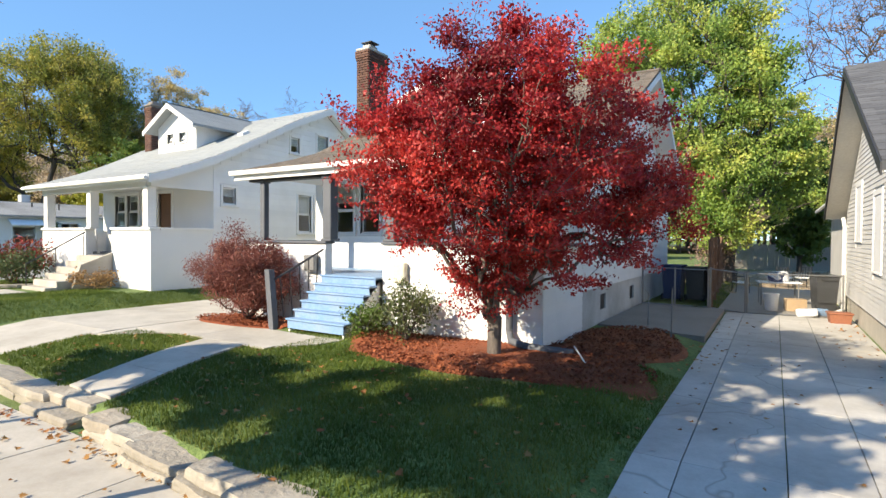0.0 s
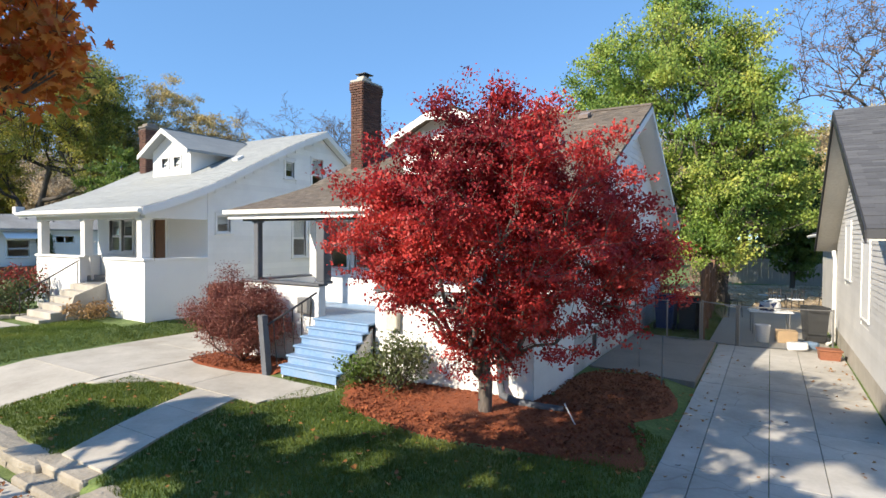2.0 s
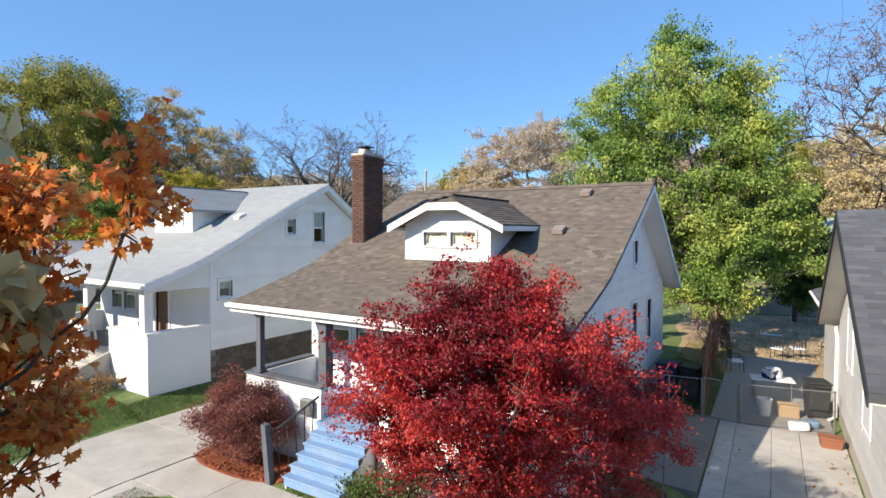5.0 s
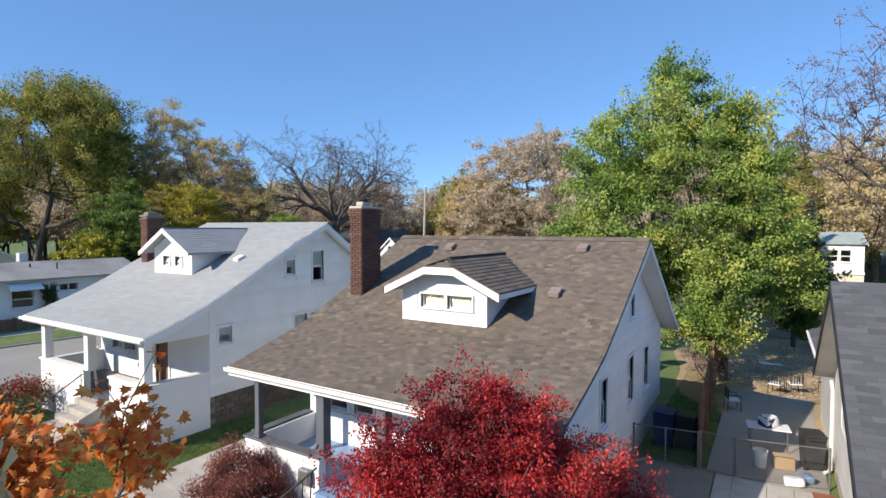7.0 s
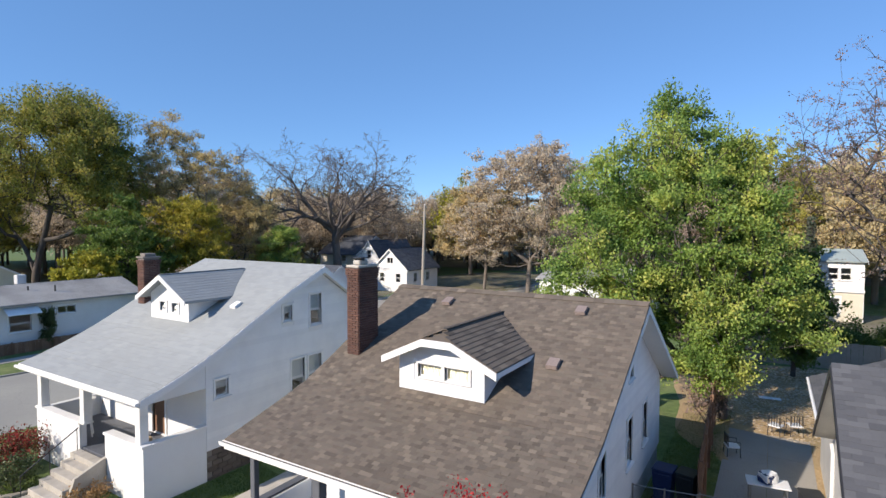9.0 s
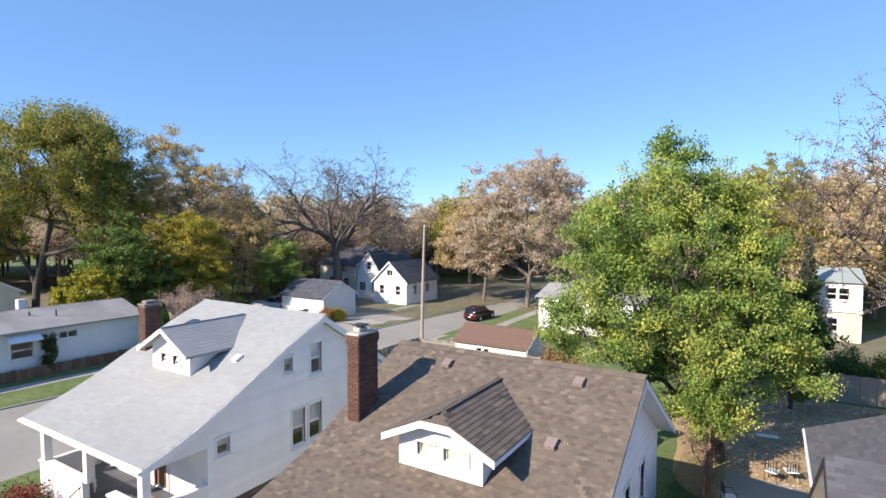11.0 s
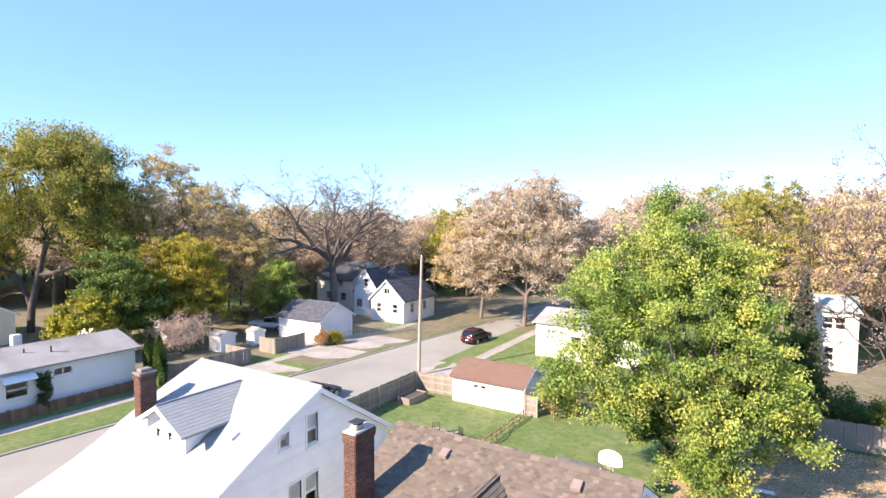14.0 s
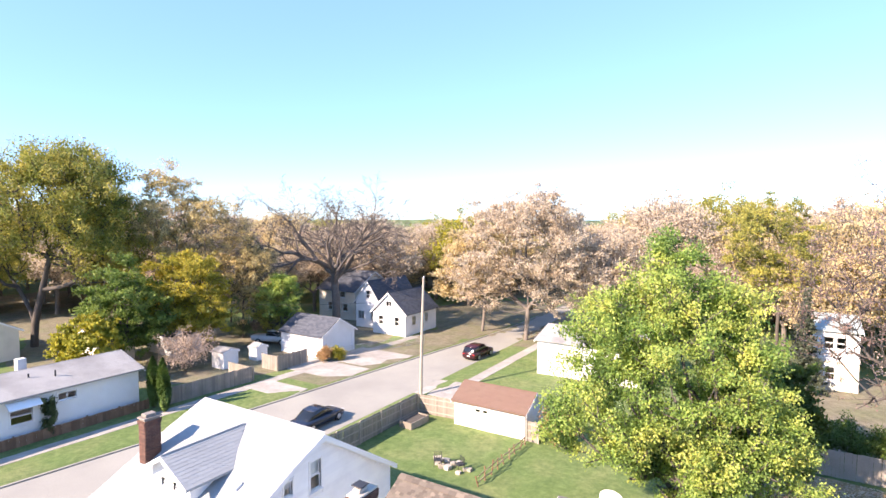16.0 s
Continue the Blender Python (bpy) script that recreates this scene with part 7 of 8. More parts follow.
    for sg in (1, -1):
        for av in (a0, a1):
            q = [(av, c, ridge + 0.1), (av, c + sg * ho, ridge + 0.1 - sl * ho), (av, c + sg * ho, ridge - 0.12 - sl * ho), (av, c, ridge - 0.12)]
            off = (0.03 if av == a1 else -0.03, 0, 0)
            if along == "y":
                q, off = [(b, a, z) for a, b, z in q], (0, off[0], 0)
            part("rake_board", Shape().slab(q, off), "white_paint", top)
    return top


gable_house("garage", -21.1, -15.25, 36.5, 40.2, -0.45, 1.66, 2.55, "x", "white_paint", "red_roof", "white garage with a red-brown shingle roof", "garage", 0.25,
            [("S", -19.05, 0.95, 0.4, 0.3, "single"), ("S", -18.45, 0.95, 0.4, 0.3, "single"), ("W", 38.5, -0.4, 2.3, 1.95, "door")])
gable_house("garage", -50.0, -43.3, 45.0, 50.4, -0.3, 2.2, 3.75, "x", "white_paint", "dark_roof", "white double garage with a slate-blue roof", "garage", 0.3, [("E", 47.8, -0.25, 4.2, 2.1, "door")])
gable_house("gable_house", -47.4, -41.9, 59.0, 66.6, -0.3, 2.8, 5.3, "y", "white_paint", "dark_roof", "white cottage with a dark roof and gabled front", "house", 0.35,
            [("S", -46.0, 0.9, 0.7, 1.2, "double"), ("S", -43.3, 0.9, 0.7, 1.2, "double"), ("S", -44.65, 3.4, 0.9, 0.8, "pair"), ("E", 61, 0.9, 0.8, 1.2, "double"), ("E", 64, 0.9, 0.8, 1.2, "double")])
gable_house("gable_house", -52.2, -47.7, 61.0, 70.0, -0.3, 3.4, 6.3, "y", "white_paint", "dark_roof", "narrow white house with a steep gable", "house", 0.3,
            [("S", -49.95, 3.9, 0.7, 1.1, "double"), ("S", -51.2, 0.8, 1.0, 1.2, "pair"), ("S", -49.0, 0.8, 0.7, 1.2, "double")])
gable_house("gable_house", -62.5, -55.0, 64.0, 73.0, -0.3, 4.2, 6.8, "x", "cream_paint", "dark_roof", "cream house half hidden by a leafless tree", "house", 0.4,
            [("S", -57.0, 0.9, 1.0, 1.2, "double"), ("S", -60.0, 0.9, 1.0, 1.2, "double"), ("S", -57.5, 3.0, 0.9, 0.9, "double")])
gable_house("gable_house", -20.7, -10.5, 52.6, 60.0, -0.3, 3.2, 4.1, "x", "white_paint", "pale_roof", "white corner house across the rear drive", "house", 0.35,
            [("W", 56.0, 0.9, 1.0, 1.2, "double"), ("S", -16.5, 0.9, 1.0, 1.2, "double"), ("S", -12.5, 0.9, 1.0, 1.2, "double")])
ts = gable_house("two_storey_house", 2.8, 6.5, 62.0, 70.0, -0.5, 5.3, 6.2, "x", "white_paint", "green_roof", "white two-storey house with a low green-grey roof", "house", 0.3,
            [("S", 4.2, 3.6, 0.75, 1.1, "double"), ("S", 5.15, 3.6, 0.75, 1.1, "double"), ("S", 4.35, 0.7, 0.75, 1.2, "double")])
siding(ts, "y", 62.0, -1, 2.85, 6.45, -0.4, 2.5, 0.2, "cream_siding", [(3.83, 4.87, 0.55, 2.05)])
part("belt_board", Shape().box(2.75, 6.55, 61.86, 61.97, 2.5, 2.75, 0.01), "white_paint", ts)
lh = gable_house("long_house", -51.6, -45.3, 4.0, 25.6, -0.3, 3.0, 3.95, "y", "white_paint", "pale_roof", "long low white house with a shallow grey roof", "house", 0.45,
                 [("E", 20.3, 1.95, 1.2, 0.55, "pair"), ("E", 17.4, 1.0, 1.3, 1.2, "double"), ("E", 8.5, 1.0, 1.2, 1.2, "double")])
s = Shape()
s.slab([(-45.2, 16.4, 2.75), (-45.2, 18.4, 2.75), (-44.4, 18.4, 2.3), (-44.4, 16.4, 2.3)], (0, 0, 0.04))
part("awning", s, "white_paint", lh, "white metal window awning")
shrub("wall_ivy", -44.8, 18.85, 0.42, 3.3, 3600, 0.11, "shrub", "dark ivy climbing the long white wall", 44, 30, clump=0.2, flat=1.0, low=0.02)
part("chimney", Shape().box(-49.9, -49.3, 18.7, 19.3, 3.4, 4.7, 0.03), "foundation", lh)
for x, y in ((-47.2, 18.6), (-46.6, 20.1)):
    part("vent_pipe", Shape().tube([(x, y, 3.2), (x, y, 4.0)], 0.06, 8), "black_metal", lh)
gable_house("shed", -66.5, -61.5, 30.0, 34.0, -0.3, 2.2, 3.2, "y", "cream_paint", "pale_roof", "small weathered shed under trees", "shed", 0.2)
gable_house("shed", -63.5, -58.0, 36.5, 40.0, -0.3, 2.0, 3.3, "x", "foundation", "dark_roof", "garden shed with a blue-grey roof", "shed", 0.2)
gable_house("shed", -51.0, -49.0, 36.4, 38.2, -0.3, 1.35, 1.6, "x", "white_paint", "pale_roof", "small pale grey shed by a drive", "shed", 0.12, [("E", 37.6, -0.2, 0.9, 1.5, "door")])
gable_house("shed", -50.2, -48.9, 40.5, 42.0, -0.3, 1.05, 1.35, "x", "white_paint", "pale_roof", "low pale grey store by a drive", "shed", 0.1, [("E", 41.3, -0.2, 0.8, 1.3, "door")])
gable_house("gable_house", -84.0, -72.0, 19.0, 27.0, -0.3, 3.0, 5.2, "x", "cream_paint", "pale_roof", "pale bungalow behind the large tree", "house", 0.4, [("E", 23, 0.9, 1.0, 1.2, "double")])
gable_house("garden_shelter", -8.7, -6.9, 24.2, 26.2, -0.3, 1.95, 2.45, "x", "foundation", "grey_shingle", "small garden shed with a grey roof", "shed", 0.15)

# ---- utility pole and wires ----
pole = thing("utility_pole", (-26.95, 40.6, -0.3), "weathered wooden utility pole by the street", "utility pole")
part("pole", Shape().tube([(-26.98, 40.55, -0.6), (-26.93, 40.6, 4), (-26.82, 40.75, 10.3)], [0.16, 0.14, 0.10], 10), "pole_wood", pole)
part("insulator", Shape().tube([(-26.82, 40.75, 10.3), (-26.82, 40.75, 10.45)], [0.06, 0.03], 8), "white_plastic", pole)


def wire(a, b, sag, label):
    a, b = Vector(a), Vector(b)
    pts = [a.lerp(b, i / 14) - Vector((0, 0, sag * 4 * (i / 14) * (1 - i / 14))) for i in range(15)]
    solo("power_line", Shape().tube(pts, 0.014, 4), "black_metal", label, "cable")


wire((-26.83, 40.7, 8.2), (-49.0, 62.0, 7.0), 0.5, "overhead service line to a white house")
wire((-26.83, 40.7, 8.4), (-62.0, 36.0, 6.5), 0.8, "overhead line crossing the side street")
wire((-26.83, 40.7, 7.9), (-24, 62.0, 6.0), 0.5, "overhead line along the side street")


# ---- cars ----
def car(name, m, L, W, H, paint, label, style):
    """A parked car: lofted lower body, glazed cabin, roof, wheels, lamps."""
    top = new(name)
    top.matrix_basis = m
    tagged(top, label, "car")

    def loft(secs, n=10):
        s = Shape()
        for x, hw, z0, z1, r in secs:
            for i in range(n):
                a = 2 * math.pi * (i + 0.5) / n
                e = 0.35
                cx, cz = math.cos(a), math.sin(a)
                px = math.copysign(abs(cx) ** e, cx) * hw
                pz = math.copysign(abs(cz) ** e, cz) * (z1 - z0) / 2 + (z0 + z1) / 2
                s.v.append((x, px, pz))
        k = len(secs)
        for j in range(k - 1):
            s.f += [(j * n + i, j * n + (i + 1) % n, (j + 1) * n + (i + 1) % n, (j + 1) * n + i) for i in range(n)]
        s.f += [tuple(range(n))[::-1], tuple(range((k - 1) * n, k * n))]
        return s.turned(m)

    hw, belt = W / 2, H * 0.60
    if style == "sedan":
        low = [(-L / 2, hw * 0.8, 0.35, belt * 0.85, 0), (-L / 2 + 0.12, hw * 0.93, 0.24, belt * 0.98, 0), (-L * 0.28, hw, 0.2, belt * 1.03, 0), (0, hw, 0.2, belt, 0), (L * 0.24, hw, 0.2, belt * 0.97, 0), (L / 2 - 0.3, hw * 0.93, 0.24, belt * 0.82, 0), (L / 2, hw * 0.75, 0.32, belt * 0.66, 0)]
        cab = [(-L * 0.36, hw * 0.72, belt * 0.9, belt * 1.02, 0), (-L * 0.2, hw * 0.78, belt * 0.9, H * 0.95, 0), (-L * 0.05, hw * 0.78, belt * 0.9, H * 0.985, 0), (L * 0.07, hw * 0.76, belt * 0.9, H * 0.94, 0), (L * 0.26, hw * 0.78, belt * 0.85, belt * 1.0, 0)]
        roof = [(-L * 0.21, hw * 0.66, H * 0.9, H * 0.96, 0), (-L * 0.06, hw * 0.7, H * 0.93, H, 0), (L * 0.075, hw * 0.66, H * 0.9, H * 0.955, 0)]
    elif style == "suv":
        low = [(-L / 2, hw * 0.85, 0.4, belt, 0), (-L / 2 + 0.1, hw * 0.95, 0.3, belt * 1.05, 0), (0, hw, 0.28, belt * 1.03, 0), (L * 0.25, hw, 0.28, belt, 0), (L / 2 - 0.2, hw * 0.94, 0.3, belt * 0.88, 0), (L / 2, hw * 0.8, 0.4, belt * 0.75, 0)]
        cab = [(-L * 0.49, hw * 0.8, belt, belt * 1.1, 0), (-L * 0.42, hw * 0.82, belt * 0.95, H * 0.96, 0), (-L * 0.1, hw * 0.84, belt * 0.95, H * 0.985, 0), (L * 0.06, hw * 0.82, belt * 0.95, H * 0.95, 0), (L * 0.24, hw * 0.84, belt * 0.9, belt * 1.02, 0)]
        roof = [(-L * 0.43, hw * 0.74, H * 0.92, H * 0.97, 0), (-L * 0.1, hw * 0.77, H * 0.94, H, 0), (L * 0.065, hw * 0.72, H * 0.91, H * 0.96, 0)]
    else:
        low = [(-L / 2, hw * 0.95, 0.45, belt, 0), (-L / 2 + 0.08, hw, 0.4, belt * 1.02, 0), (0, hw, 0.36, belt * 1.02, 0), (L * 0.3, hw, 0.36, belt * 0.98, 0), (L / 2, hw * 0.88, 0.42, belt * 0.9, 0)]
        cab = [(-L * 0.1, hw * 0.82, belt * 0.95, belt * 1.1, 0), (-L * 0.08, hw * 0.84, belt * 0.95, H * 0.97, 0), (L * 0.1, hw * 0.84, belt * 0.95, H * 0.97, 0), (L * 0.22, hw * 0.84, belt * 0.9, belt * 1.02, 0)]
        roof = [(-L * 0.085, hw * 0.78, H * 0.92, H * 0.98, 0), (0.02, hw * 0.8, H * 0.95, H, 0), (L * 0.11, hw * 0.74, H * 0.92, H * 0.97, 0)]
    body = part("body", loft(low), paint, top, smooth=True)
    part("cabin_glass", loft(cab), "car_glass", top, "dark tinted glass", smooth=True)
    part("roof", loft(roof), paint, top, smooth=True)
    R = 0.33 if style == "sedan" else 0.37
    for sx in (-0.3, 0.31):
        for sy in (-1, 1):
            c = (L * sx, sy * (hw - 0.1), R)
            t = Shape()
            t.tube([(c[0], c[1] - 0.11 * sy, c[2]), (c[0], c[1] - 0.09 * sy, c[2]), (c[0], c[1] + 0.09 * sy, c[2]), (c[0], c[1] + 0.115 * sy, c[2])], [R * 0.9, R, R, R * 0.88], 18)
            tyre = part("wheel", t.turned(m), "rubber", top)
            part("rim", Shape().tube([(c[0], c[1] + 0.1 * sy, c[2]), (c[0], c[1] + 0.122 * sy, c[2])], [R * 0.66, R * 0.6], 14).turned(m), "aluminium", tyre)
    for sy in (-1, 1):
        part("headlight", Shape().box(L / 2 - 0.14, L / 2 - 0.02, sy * hw * 0.5, sy * hw * 0.8, belt * 0.62, belt * 0.76, 0.03).turned(m), "aluminium", top)
        part("tail_light", Shape().box(-L / 2 - 0.005, -L / 2 + 0.14, sy * hw * 0.55, sy * hw * 0.86, belt * 0.72, belt * 0.9, 0.02).turned(m), "tail_red", top)
        part("mirror", Shape().box(L * 0.15, L * 0.19, sy * hw * 0.9, sy * hw * 1.12, belt * 0.98, belt * 1.1, 0.02).turned(m), paint, top)
    part("number_plate", Shape().box(-L / 2 - 0.012, -L / 2, -0.15, 0.15, belt * 0.55, belt * 0.68, 0.004).turned(m), "white_plastic", top)
    return top


car("parked_sedan", pose(-30.4, 31.2, ROAD_Z + 0.02, 0, 0, 92), 4.8, 1.82, 1.45, "car_blue", "navy blue sedan parked at the kerb", "sedan")
car("parked_suv", pose(-29.1, 55.6, ROAD_Z + 0.02, 0, 0, 88), 4.5, 1.8, 1.65, "car_maroon", "maroon small SUV parked at the kerb", "suv")
car("pickup_truck", pose(-54.0, 47.2, ground_z(-54, 47), 0, 0, 20), 5.2, 1.9, 1.75, "car_white", "white pickup truck parked under trees", "pickup")

# ---- things in the rear yards and by the gate ----
def raised_bed(x, y, w, d, h, ang):
    m = pose(x, y, ground_z(x, y), 0, 0, ang)
    top = new("raised_bed")
    top.matrix_basis = m
    tagged(top, "weathered grey timber raised garden bed on the lawn", "garden bed")
    for a, b, c, e in ((-w / 2, w / 2, -d / 2, -d / 2 + 0.06), (-w / 2, w / 2, d / 2 - 0.06, d / 2), (-w / 2, -w / 2 + 0.06, -d / 2 + 0.06, d / 2 - 0.06), (w / 2 - 0.06, w / 2, -d / 2 + 0.06, d / 2 - 0.06)):
        part("side_board", Shape().box(a, b, c, e, -0.05, h, 0.01).turned(m), "fence_wood", top)
    part("soil", Shape().box(-w / 2 + 0.06, w / 2 - 0.06, -d / 2 + 0.06, d / 2 - 0.06, -0.05, h - 0.1, 0).turned(m), "bark", top)


raised_bed(-23.7, 34.8, 1.2, 2.2, 0.5, -4)


def hoop(x, y):
    z = ground_z(x, y)
    top = thing("basketball_hoop", (x, y, z), "basketball hoop with a rounded white backboard", "basketball hoop")
    part("pole", Shape().tube([(x, y + 0.35, z), (x, y + 0.35, z + 2.5), (x, y + 0.08, z + 2.75)], 0.05, 8), "black_metal", top)
    out = [(0.55 * math.cos(a), 0.36 * math.sin(a)) for a in [math.pi * i / 12 for i in range(13)]] + [(-0.55, -0.32), (-0.3, -0.42), (0.3, -0.42), (0.55, -0.32)]
    part("backboard", Shape().prism(out, 0.04, Matrix.Translation((x, y + 0.02, z + 2.85)) @ Matrix.Rotation(math.pi / 2, 4, "X")), "white_plastic", top, "white rounded backboard")
    ring = [(x + 0.23 * math.cos(a), y - 0.28 + 0.23 * math.sin(a), z + 2.5) for a in [2 * math.pi * i / 16 for i in range(17)]]
    part("rim", Shape().tube(ring, 0.012, 6), "terracotta", top)
    s = Shape()
    for i in range(12):
        a = 2 * math.pi * i / 12
        s.tube([(x + 0.23 * math.cos(a), y - 0.28 + 0.23 * math.sin(a), z + 2.5), (x + 0.14 * math.cos(a + 0.4), y - 0.28 + 0.14 * math.sin(a + 0.4), z + 2.1)], 0.008, 4)
    part("net", s, "white_plastic", top)


hoop(-6.65, 26.4)


def garden_chair(x, y, ang, mat, label):
    m = pose(x, y, ground_z(x, y) + 0.03, 0, 0, ang)
    top = new("garden_chair")
    top.matrix_basis = m
    tagged(top, label, "chair", "garden chairs")
    part("seat", Shape().box(-0.24, 0.24, -0.24, 0.24, 0.40, 0.46, 0.025).turned(m), mat, top)
    for k in range(5):
        part("back_slat", Shape().box(-0.2 + 0.1 * k - 0.014, -0.2 + 0.1 * k + 0.014, 0.2, 0.22, 0.44, 0.86, 0.004).turned(m), "black_metal", top)
    part("top_rail", Shape().tube([(-0.24, 0.21, 0.44), (-0.24, 0.21, 0.88), (0.24, 0.21, 0.88), (0.24, 0.21, 0.44)], 0.014, 6).turned(m), "black_metal", top)
    for sx in (-0.22, 0.22):
        for sy in (-0.22, 0.22):
            part("leg", Shape().tube([(sx, sy, 0.42), (sx * 1.1, sy * 1.1, 0)], 0.016, 6).turned(m), "black_metal", top)
        part("armrest", Shape().tube([(sx * 1.1, -0.22, 0.42), (sx * 1.1, -0.22, 0.64), (sx * 1.1, 0.22, 0.66)], 0.016, 6).turned(m), "black_metal", top)


garden_chair(-0.25, 27.75, 160, "white_plastic", "black-framed garden chair with a white seat")
garden_chair(0.42, 28.15, 200, "white_plastic", "black-framed garden chair with a white seat")
garden_chair(-1.7, 24.5, 110, "white_plastic", "white garden chair against the fence")
garden_chair(1.6, 28.9, 240, "black_plastic", "dark metal garden chair")


def table(x, y, ang):
    m = pose(x, y, ground_z(x, y) + 0.03, 0, 0, ang)
    top = new("patio_table")
    top.matrix_basis = m
    tagged(top, "folding patio table with a grey top", "table")
    part("tabletop", Shape().box(-0.6, 0.6, -0.35, 0.35, 0.7, 0.74, 0.012).turned(m), "white_plastic", top)
    for sx in (-0.5, 0.5):
        for sy in (-0.28, 0.28):
            part("leg", Shape().tube([(sx, sy, 0.7), (sx, sy, 0)], 0.018, 6).turned(m), "galvanised", top)
    rnd = random.Random(3)
    for k in range(5):
        px, py, r = rnd.uniform(-0.45, 0.45), rnd.uniform(-0.2, 0.2), rnd.uniform(0.12, 0.22)
        b = solo("plastic_sack", rough_stone(0, 0, 0.74 + r * 0.6, r * 2.2, r * 1.8, r * 1.5, rnd.uniform(0, 90), rnd).turned(m), ("blue_plastic", "white_plastic", "blue_plastic")[k % 3], "crumpled plastic sack on the patio table", "sack")


table(-0.5, 21.0, 8)


def bucket(x, y, r, h, mat, label):
    z = ground_z(x, y) + 0.03
    n = 16
    s = Shape()
    rings = [(r * 0.8, 0), (r, h), (r * 1.05, h), (r * 1.05, h - 0.03), (r * 0.93, h - 0.03), (r * 0.74, 0.02)]
    for q, zz in rings:
        s.v += [(x + q * math.cos(6.2832 * i / n), y + q * math.sin(6.2832 * i / n), z + zz) for i in range(n)]
    for j in range(len(rings) - 1):
        s.f += [(j * n + i, j * n + (i + 1) % n, (j + 1) * n + (i + 1) % n, (j + 1) * n + i) for i in range(n)]
    s.f += [tuple(range(n))[::-1], tuple(range(5 * n, 6 * n))]
    solo("bucket", s, mat, label, "bucket")


bucket(-0.68, 19.4, 0.2, 0.5, "white_plastic", "white plastic bucket on the patio")


def wheelie_bin(x, y, ang, w, d, h, mat, label):
    m = pose(x, y, ground_z(x, y) + 0.03, 0, 0, ang)
    top = new("wheelie_bin")
    top.matrix_basis = m
    tagged(top, label, "bin")
    s = Shape()
    s.add([(-w * 0.4, -d * 0.38, 0.04), (w * 0.4, -d * 0.38, 0.04), (w * 0.4, d * 0.38, 0.04), (-w * 0.4, d * 0.38, 0.04), (-w / 2, -d / 2, h), (w / 2, -d / 2, h), (w / 2, d / 2, h), (-w / 2, d / 2, h)],
          [(3, 2, 1, 0), (4, 5, 6, 7), (0, 1, 5, 4), (1, 2, 6, 5), (2, 3, 7, 6), (3, 0, 4, 7)])
    part("tub", s.turned(m), mat, top)
    part("lid", Shape().box(-w * 0.54, w * 0.54, -d * 0.56, d * 0.54, h, h + 0.05, 0.02).turned(m), mat, top)
    part("handle", Shape().tube([(-w * 0.35, d * 0.56, h - 0.05), (-w * 0.35, d * 0.64, h - 0.05), (w * 0.35, d * 0.64, h - 0.05), (w * 0.35, d * 0.56, h - 0.05)], 0.014, 6).turned(m), mat, top)
    for sx in (-1, 1):
        part("wheel", Shape().tube([(sx * w * 0.42, d * 0.4, 0.1), (sx * w * 0.5, d * 0.4, 0.1)], 0.1, 12).turned(m), "rubber", top)


wheelie_bin(0.62, 20.1, 195, 0.56, 0.62, 1.0, "black_plastic", "black wheelie bin by the grey house wall")
wheelie_bin(-3.3, 19.2, 175, 0.6, 0.65, 1.05, "blue_plastic", "dark blue wheelie bin behind the house fence")
wheelie_bin(-2.65, 19.35, 170, 0.55, 0.6, 1.0, "black_plastic", "black wheelie bin behind the house fence")
m = pose(0.78, 17.5, ground_z(0.82, 17.7) + 0.03, 0, 0, 6) @ Matrix.Scale(0.72, 4)
pl = new("planter_box")
pl.matrix_basis = m
tagged(pl, "brown plastic planter box on the drive", "planter")
s = Shape()
s.add([(-0.28, -0.2, 0), (0.28, -0.2, 0), (0.28, 0.2, 0), (-0.28, 0.2, 0), (-0.33, -0.25, 0.36), (0.33, -0.25, 0.36), (0.33, 0.25, 0.36), (-0.33, 0.25, 0.36)], [(3, 2, 1, 0), (0, 1, 5, 4), (1, 2, 6, 5), (2, 3, 7, 6), (3, 0, 4, 7), (4, 5, 6, 7)])
part("tub", s.turned(m), "terracotta", pl)
part("rim", Shape().box(-0.36, 0.36, -0.28, 0.28, 0.34, 0.40, 0.015).turned(m), "terracotta", pl)
solo("cardboard_box", Shape().box(-0.25, 0.25, -0.2, 0.2, 0, 0.35, 0.01, pose(-0.08, 19.7, ground_z(0, 19.7) + 0.03, 0, 0, 12)), "cardboard", "open cardboard box by the gate", "box")
solo("white_sack", rough_stone(0.15, 18.55, ground_z(0, 18.5) + 0.14, 0.5, 0.32, 0.2, 10, random.Random(2)), "white_plastic", "white plastic sack on the drive", "sack", smooth=True)
solo("blue_sack", rough_stone(0.42, 18.9, ground_z(0, 18.5) + 0.12, 0.4, 0.3, 0.22, 30, random.Random(6)), "blue_paint", "crumpled pale blue sack on the drive", "sack", smooth=True)
solo("garden_stake", Shape().tube([(-3.32, 9.42, -0.08), (-2.86, 8.74, -0.27)], 0.012, 6), "white_plastic", "thin white rod leaning on the drain pipe", "stake", "garden stakes")
for x, y, h in ((-2.3, 12.2, 1.0), (-2.98, 13.5, 0.75)):
    solo("garden_stake", Shape().tube([(x, y, ground_z(x, y) - 0.1), (x + 0.01, y, ground_z(x, y) + h)], 0.016, 6), "galvanised", "thin steel stake standing beside the mulch", "stake", "garden stakes")
solo("white_board", Shape().box(-0.5, 0.5, -0.2, 0.2, 0, 0.03, 0.006, pose(-0.5, 32.9, ground_z(-0.5, 32.9) + 0.05, 0, 2, 12)), "white_plastic", "white board lying on fallen leaves", "board")
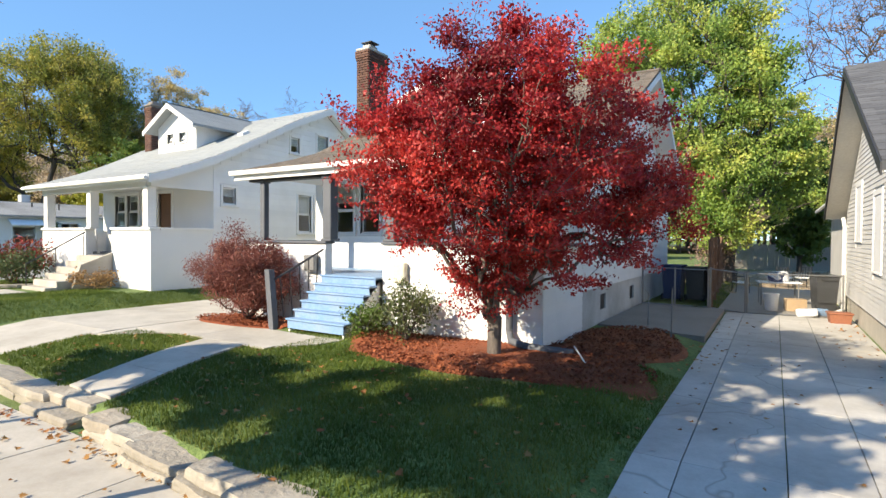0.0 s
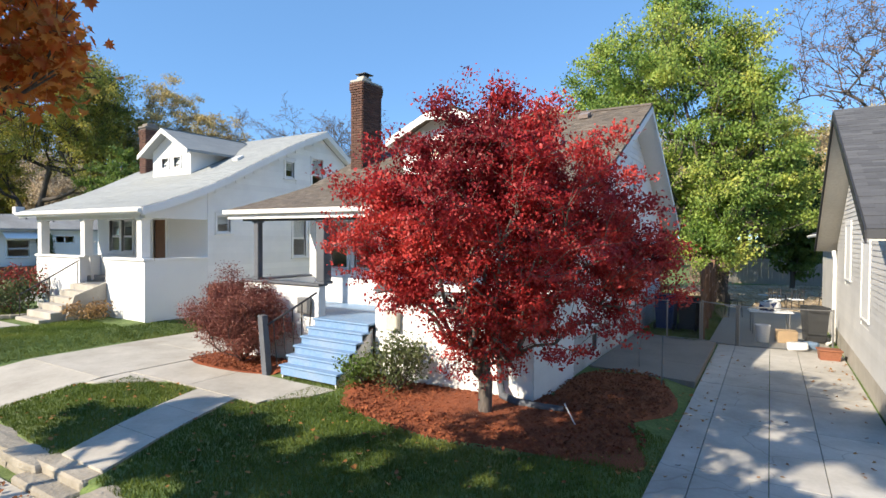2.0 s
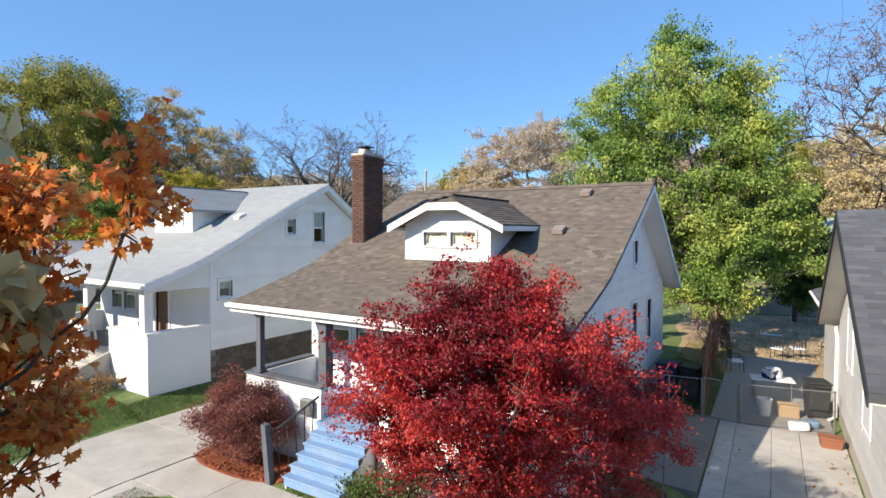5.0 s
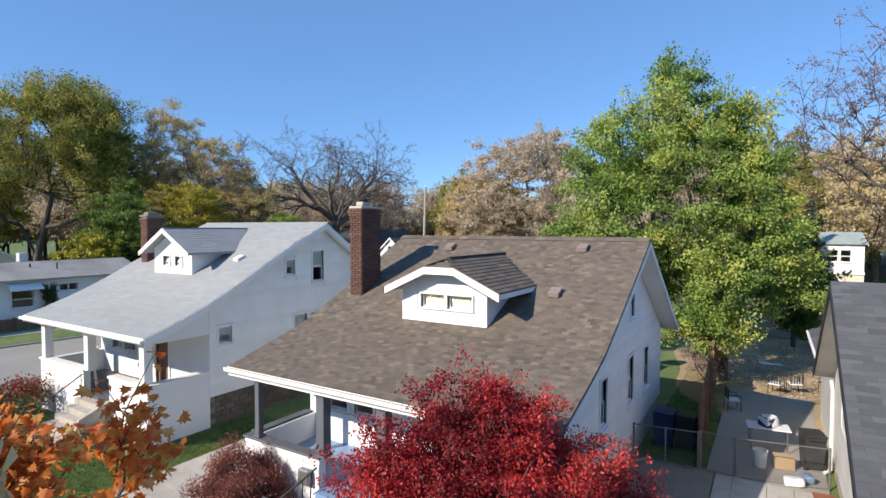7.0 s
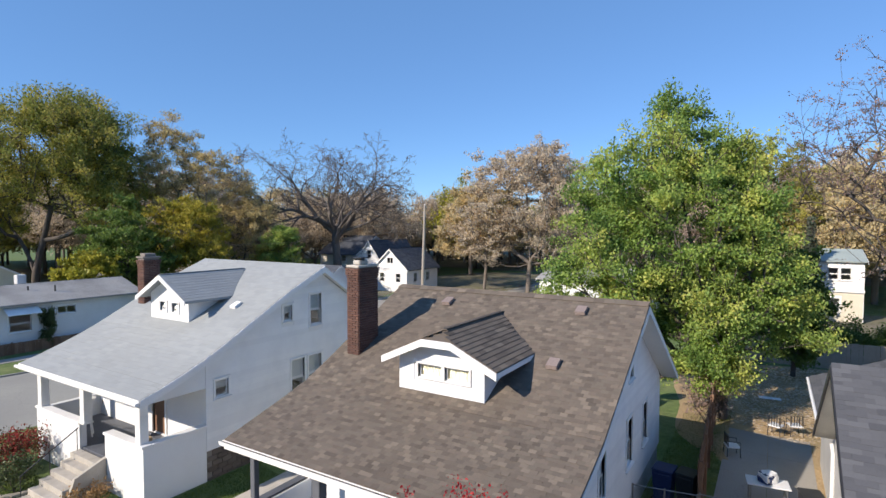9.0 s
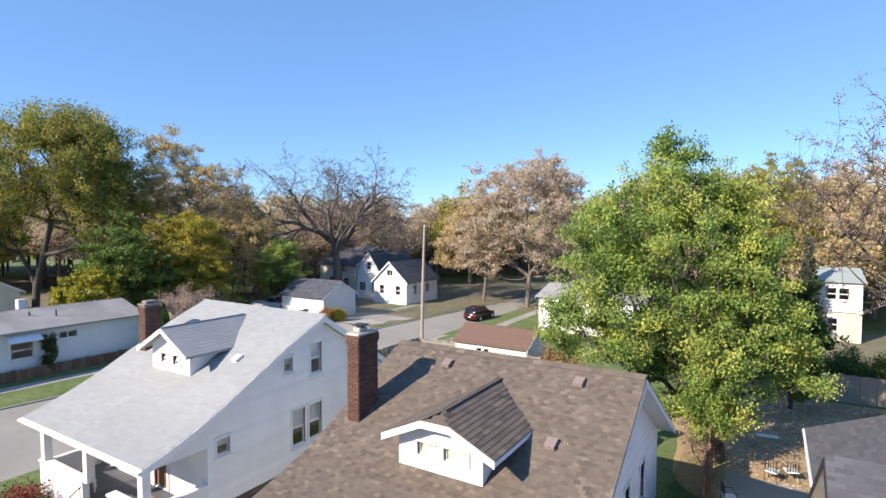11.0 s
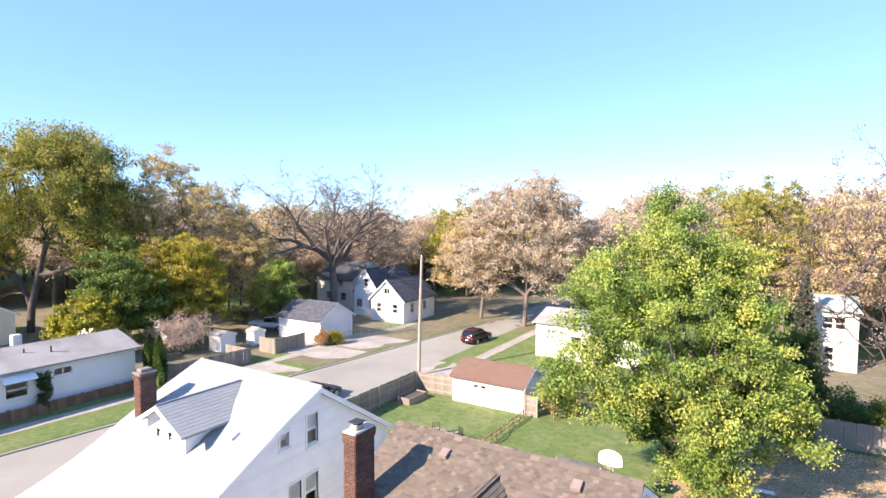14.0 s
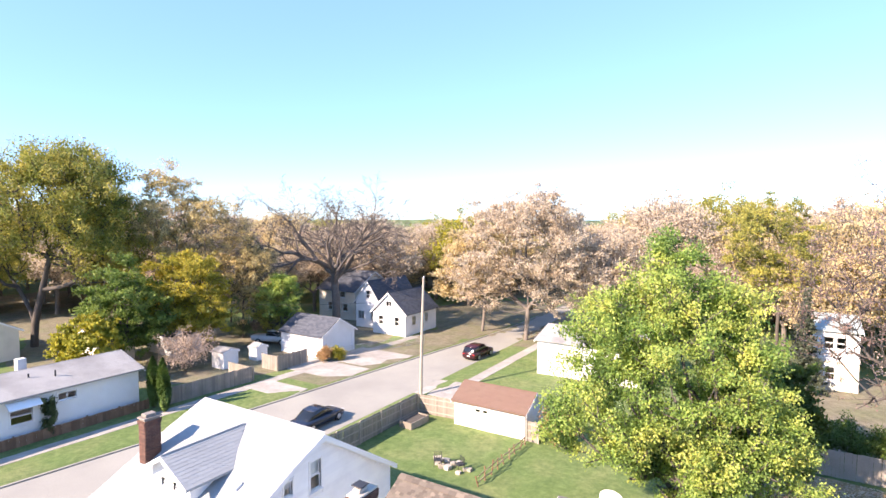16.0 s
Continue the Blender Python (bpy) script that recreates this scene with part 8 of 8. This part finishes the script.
# rock pile and garden ornaments on the neighbour's rear lawn
rnd = random.Random(14)
for k in range(12):
    x, y = -17.6 + rnd.uniform(-1.3, 1.3), 30.2 + rnd.uniform(-0.7, 0.7)
    r = rnd.uniform(0.25, 0.5)
    solo("garden_rock", rough_stone(x, y, ground_z(x, y) + r * 0.25, r, r * 0.8, r * 0.6, rnd.uniform(0, 90), rnd), "stone", "grey garden rock in a small pile", "rock", "rock pile")
garden_chair(-18.4, 29.8, 30, "black_plastic", "dark metal garden chair by the rocks")
garden_chair(-16.9, 30.0, -30, "black_plastic", "dark metal garden chair by the rocks")
# porch of the white house
solo("porch_crate", Shape().box(-18.1, -17.7, 10.6, 11.0, 1.02, 1.55, 0.02), "cardboard", "tan box on the white porch", "box")
stand = thing("plant_stand", (-21.0, 10.6, 1.02), "white metal plant stand on the porch", "plant stand")
for k in range(3):
    a = 2.1 * k
    part("leg", Shape().tube([(-21 + 0.22 * math.cos(a), 10.6 + 0.22 * math.sin(a), 1.02), (-21 + 0.05 * math.cos(a), 10.6 + 0.05 * math.sin(a), 1.9), (-21 + 0.16 * math.cos(a), 10.6 + 0.16 * math.sin(a), 2.35)], 0.03, 6), "white_plastic", stand)
part("tray", Shape().tube([(-21, 10.6, 2.3), (-21, 10.6, 2.38)], [0.2, 0.24], 12), "white_plastic", stand)

# ---- grass, mulch chips and fallen leaves ----
rng = np.random.default_rng(7)


def scatter(n, x0, x1, y0, y1, keep):
    p = rng.uniform((x0, y0), (x1, y1), (n, 2))
    return np.array([(x, y, ground_z(x, y)) for x, y in p if keep(x, y)])


def on_lawn(x, y):
    if y < 4.36 - 0.08 * (x + 7.8) or (abs(x + 8.16 + 0.32 * (y - 4.5)) < 0.58 and y < 7.2) or x > -1.77 or (x < -10.4 and y > 6.95) or (x < -11.5 and y > 6.2) or (-12.2 < x < -7.9 and 7.1 < y < 8.4):
        return False
    if ((x + 4.55) / 2.5) ** 2 + ((y - 8.9) / 1.55) ** 2 < 0.95 or ((x + 2.95) / 0.98) ** 2 + ((y - 11.1) / 1.9) ** 2 < 1:
        return False
    return not (x < -8.8 and y > 8.2)


tagged(leaves("lawn_grass", np.concatenate([scatter(120000, -11.9, -1.7, 3.8, 9.6, on_lawn), scatter(60000, -24, -15.3, 4.42, 9.2, lambda x, y: not -20.2 < x < -18.5), scatter(8000, -16.2, -15.1, 9.0, 14, lambda x, y: True), scatter(30000, -3.9, -2.0, 12, 30, lambda x, y: y > 17.7)]), 0.055, "grass", None, 1, "blade", label="short green lawn grass"), kind="stuff", category="grass")
chip = scatter(13000, -7.2, -1.5, 6.9, 13.3, lambda x, y: ((x + 4.55) / 2.55) ** 2 + ((y - 8.9) / 1.6) ** 2 < 1 or ((x + 2.95) / 0.96) ** 2 + ((y - 11.1) / 1.86) ** 2 < 1)
chip2 = scatter(1500, -12.4, -8.8, 8.2, 9.7, lambda x, y: ((x + 10.6) / 1.75) ** 2 + ((y - 8.95) / 0.68) ** 2 < 1)
chip = np.concatenate([chip, chip2])
chip[:, 2] += 0.075
tagged(leaves("mulch_chips", chip, 0.06, MAT["mulch"], None, 2, spread=0.35, label="red-brown shredded wood mulch chips"), kind="stuff", category="mulch")
lit = np.concatenate([scatter(90, -2.0, -1.35, 4.3, 17, lambda x, y: True), scatter(60, 0.6, 1.1, 6, 18, lambda x, y: True), scatter(160, -9, -2, 3.75, 4.05, lambda x, y: True), scatter(300, -11.8, -2.0, 4.4, 9.0, on_lawn), scatter(120, -12, -2, 2.5, 4.0, lambda x, y: True), scatter(90, -1.9, 0.9, 4.5, 17, lambda x, y: rng.uniform() < 0.5 or x > 0.3)])
lit[:, 2] += 0.05
tagged(leaves("fallen_leaves", lit, 0.065, "litter", None, 3, "maple", 0.0, 0.25, label="scattered dry fallen leaves"), kind="stuff", category="leaves")
lit = scatter(14000, -4.5, 12, 27.0, 41, lambda x, y: ((x - 3.2) / 7.6) ** 2 + ((y - 34.0) / 7.2) ** 2 < 1)
lit[:, 2] += 0.03
tagged(leaves("leaf_carpet", lit, 0.15, "tan", None, 4, "diamond", 0.0, 0.25, label="thick carpet of dry tan leaves"), kind="stuff", category="leaves")
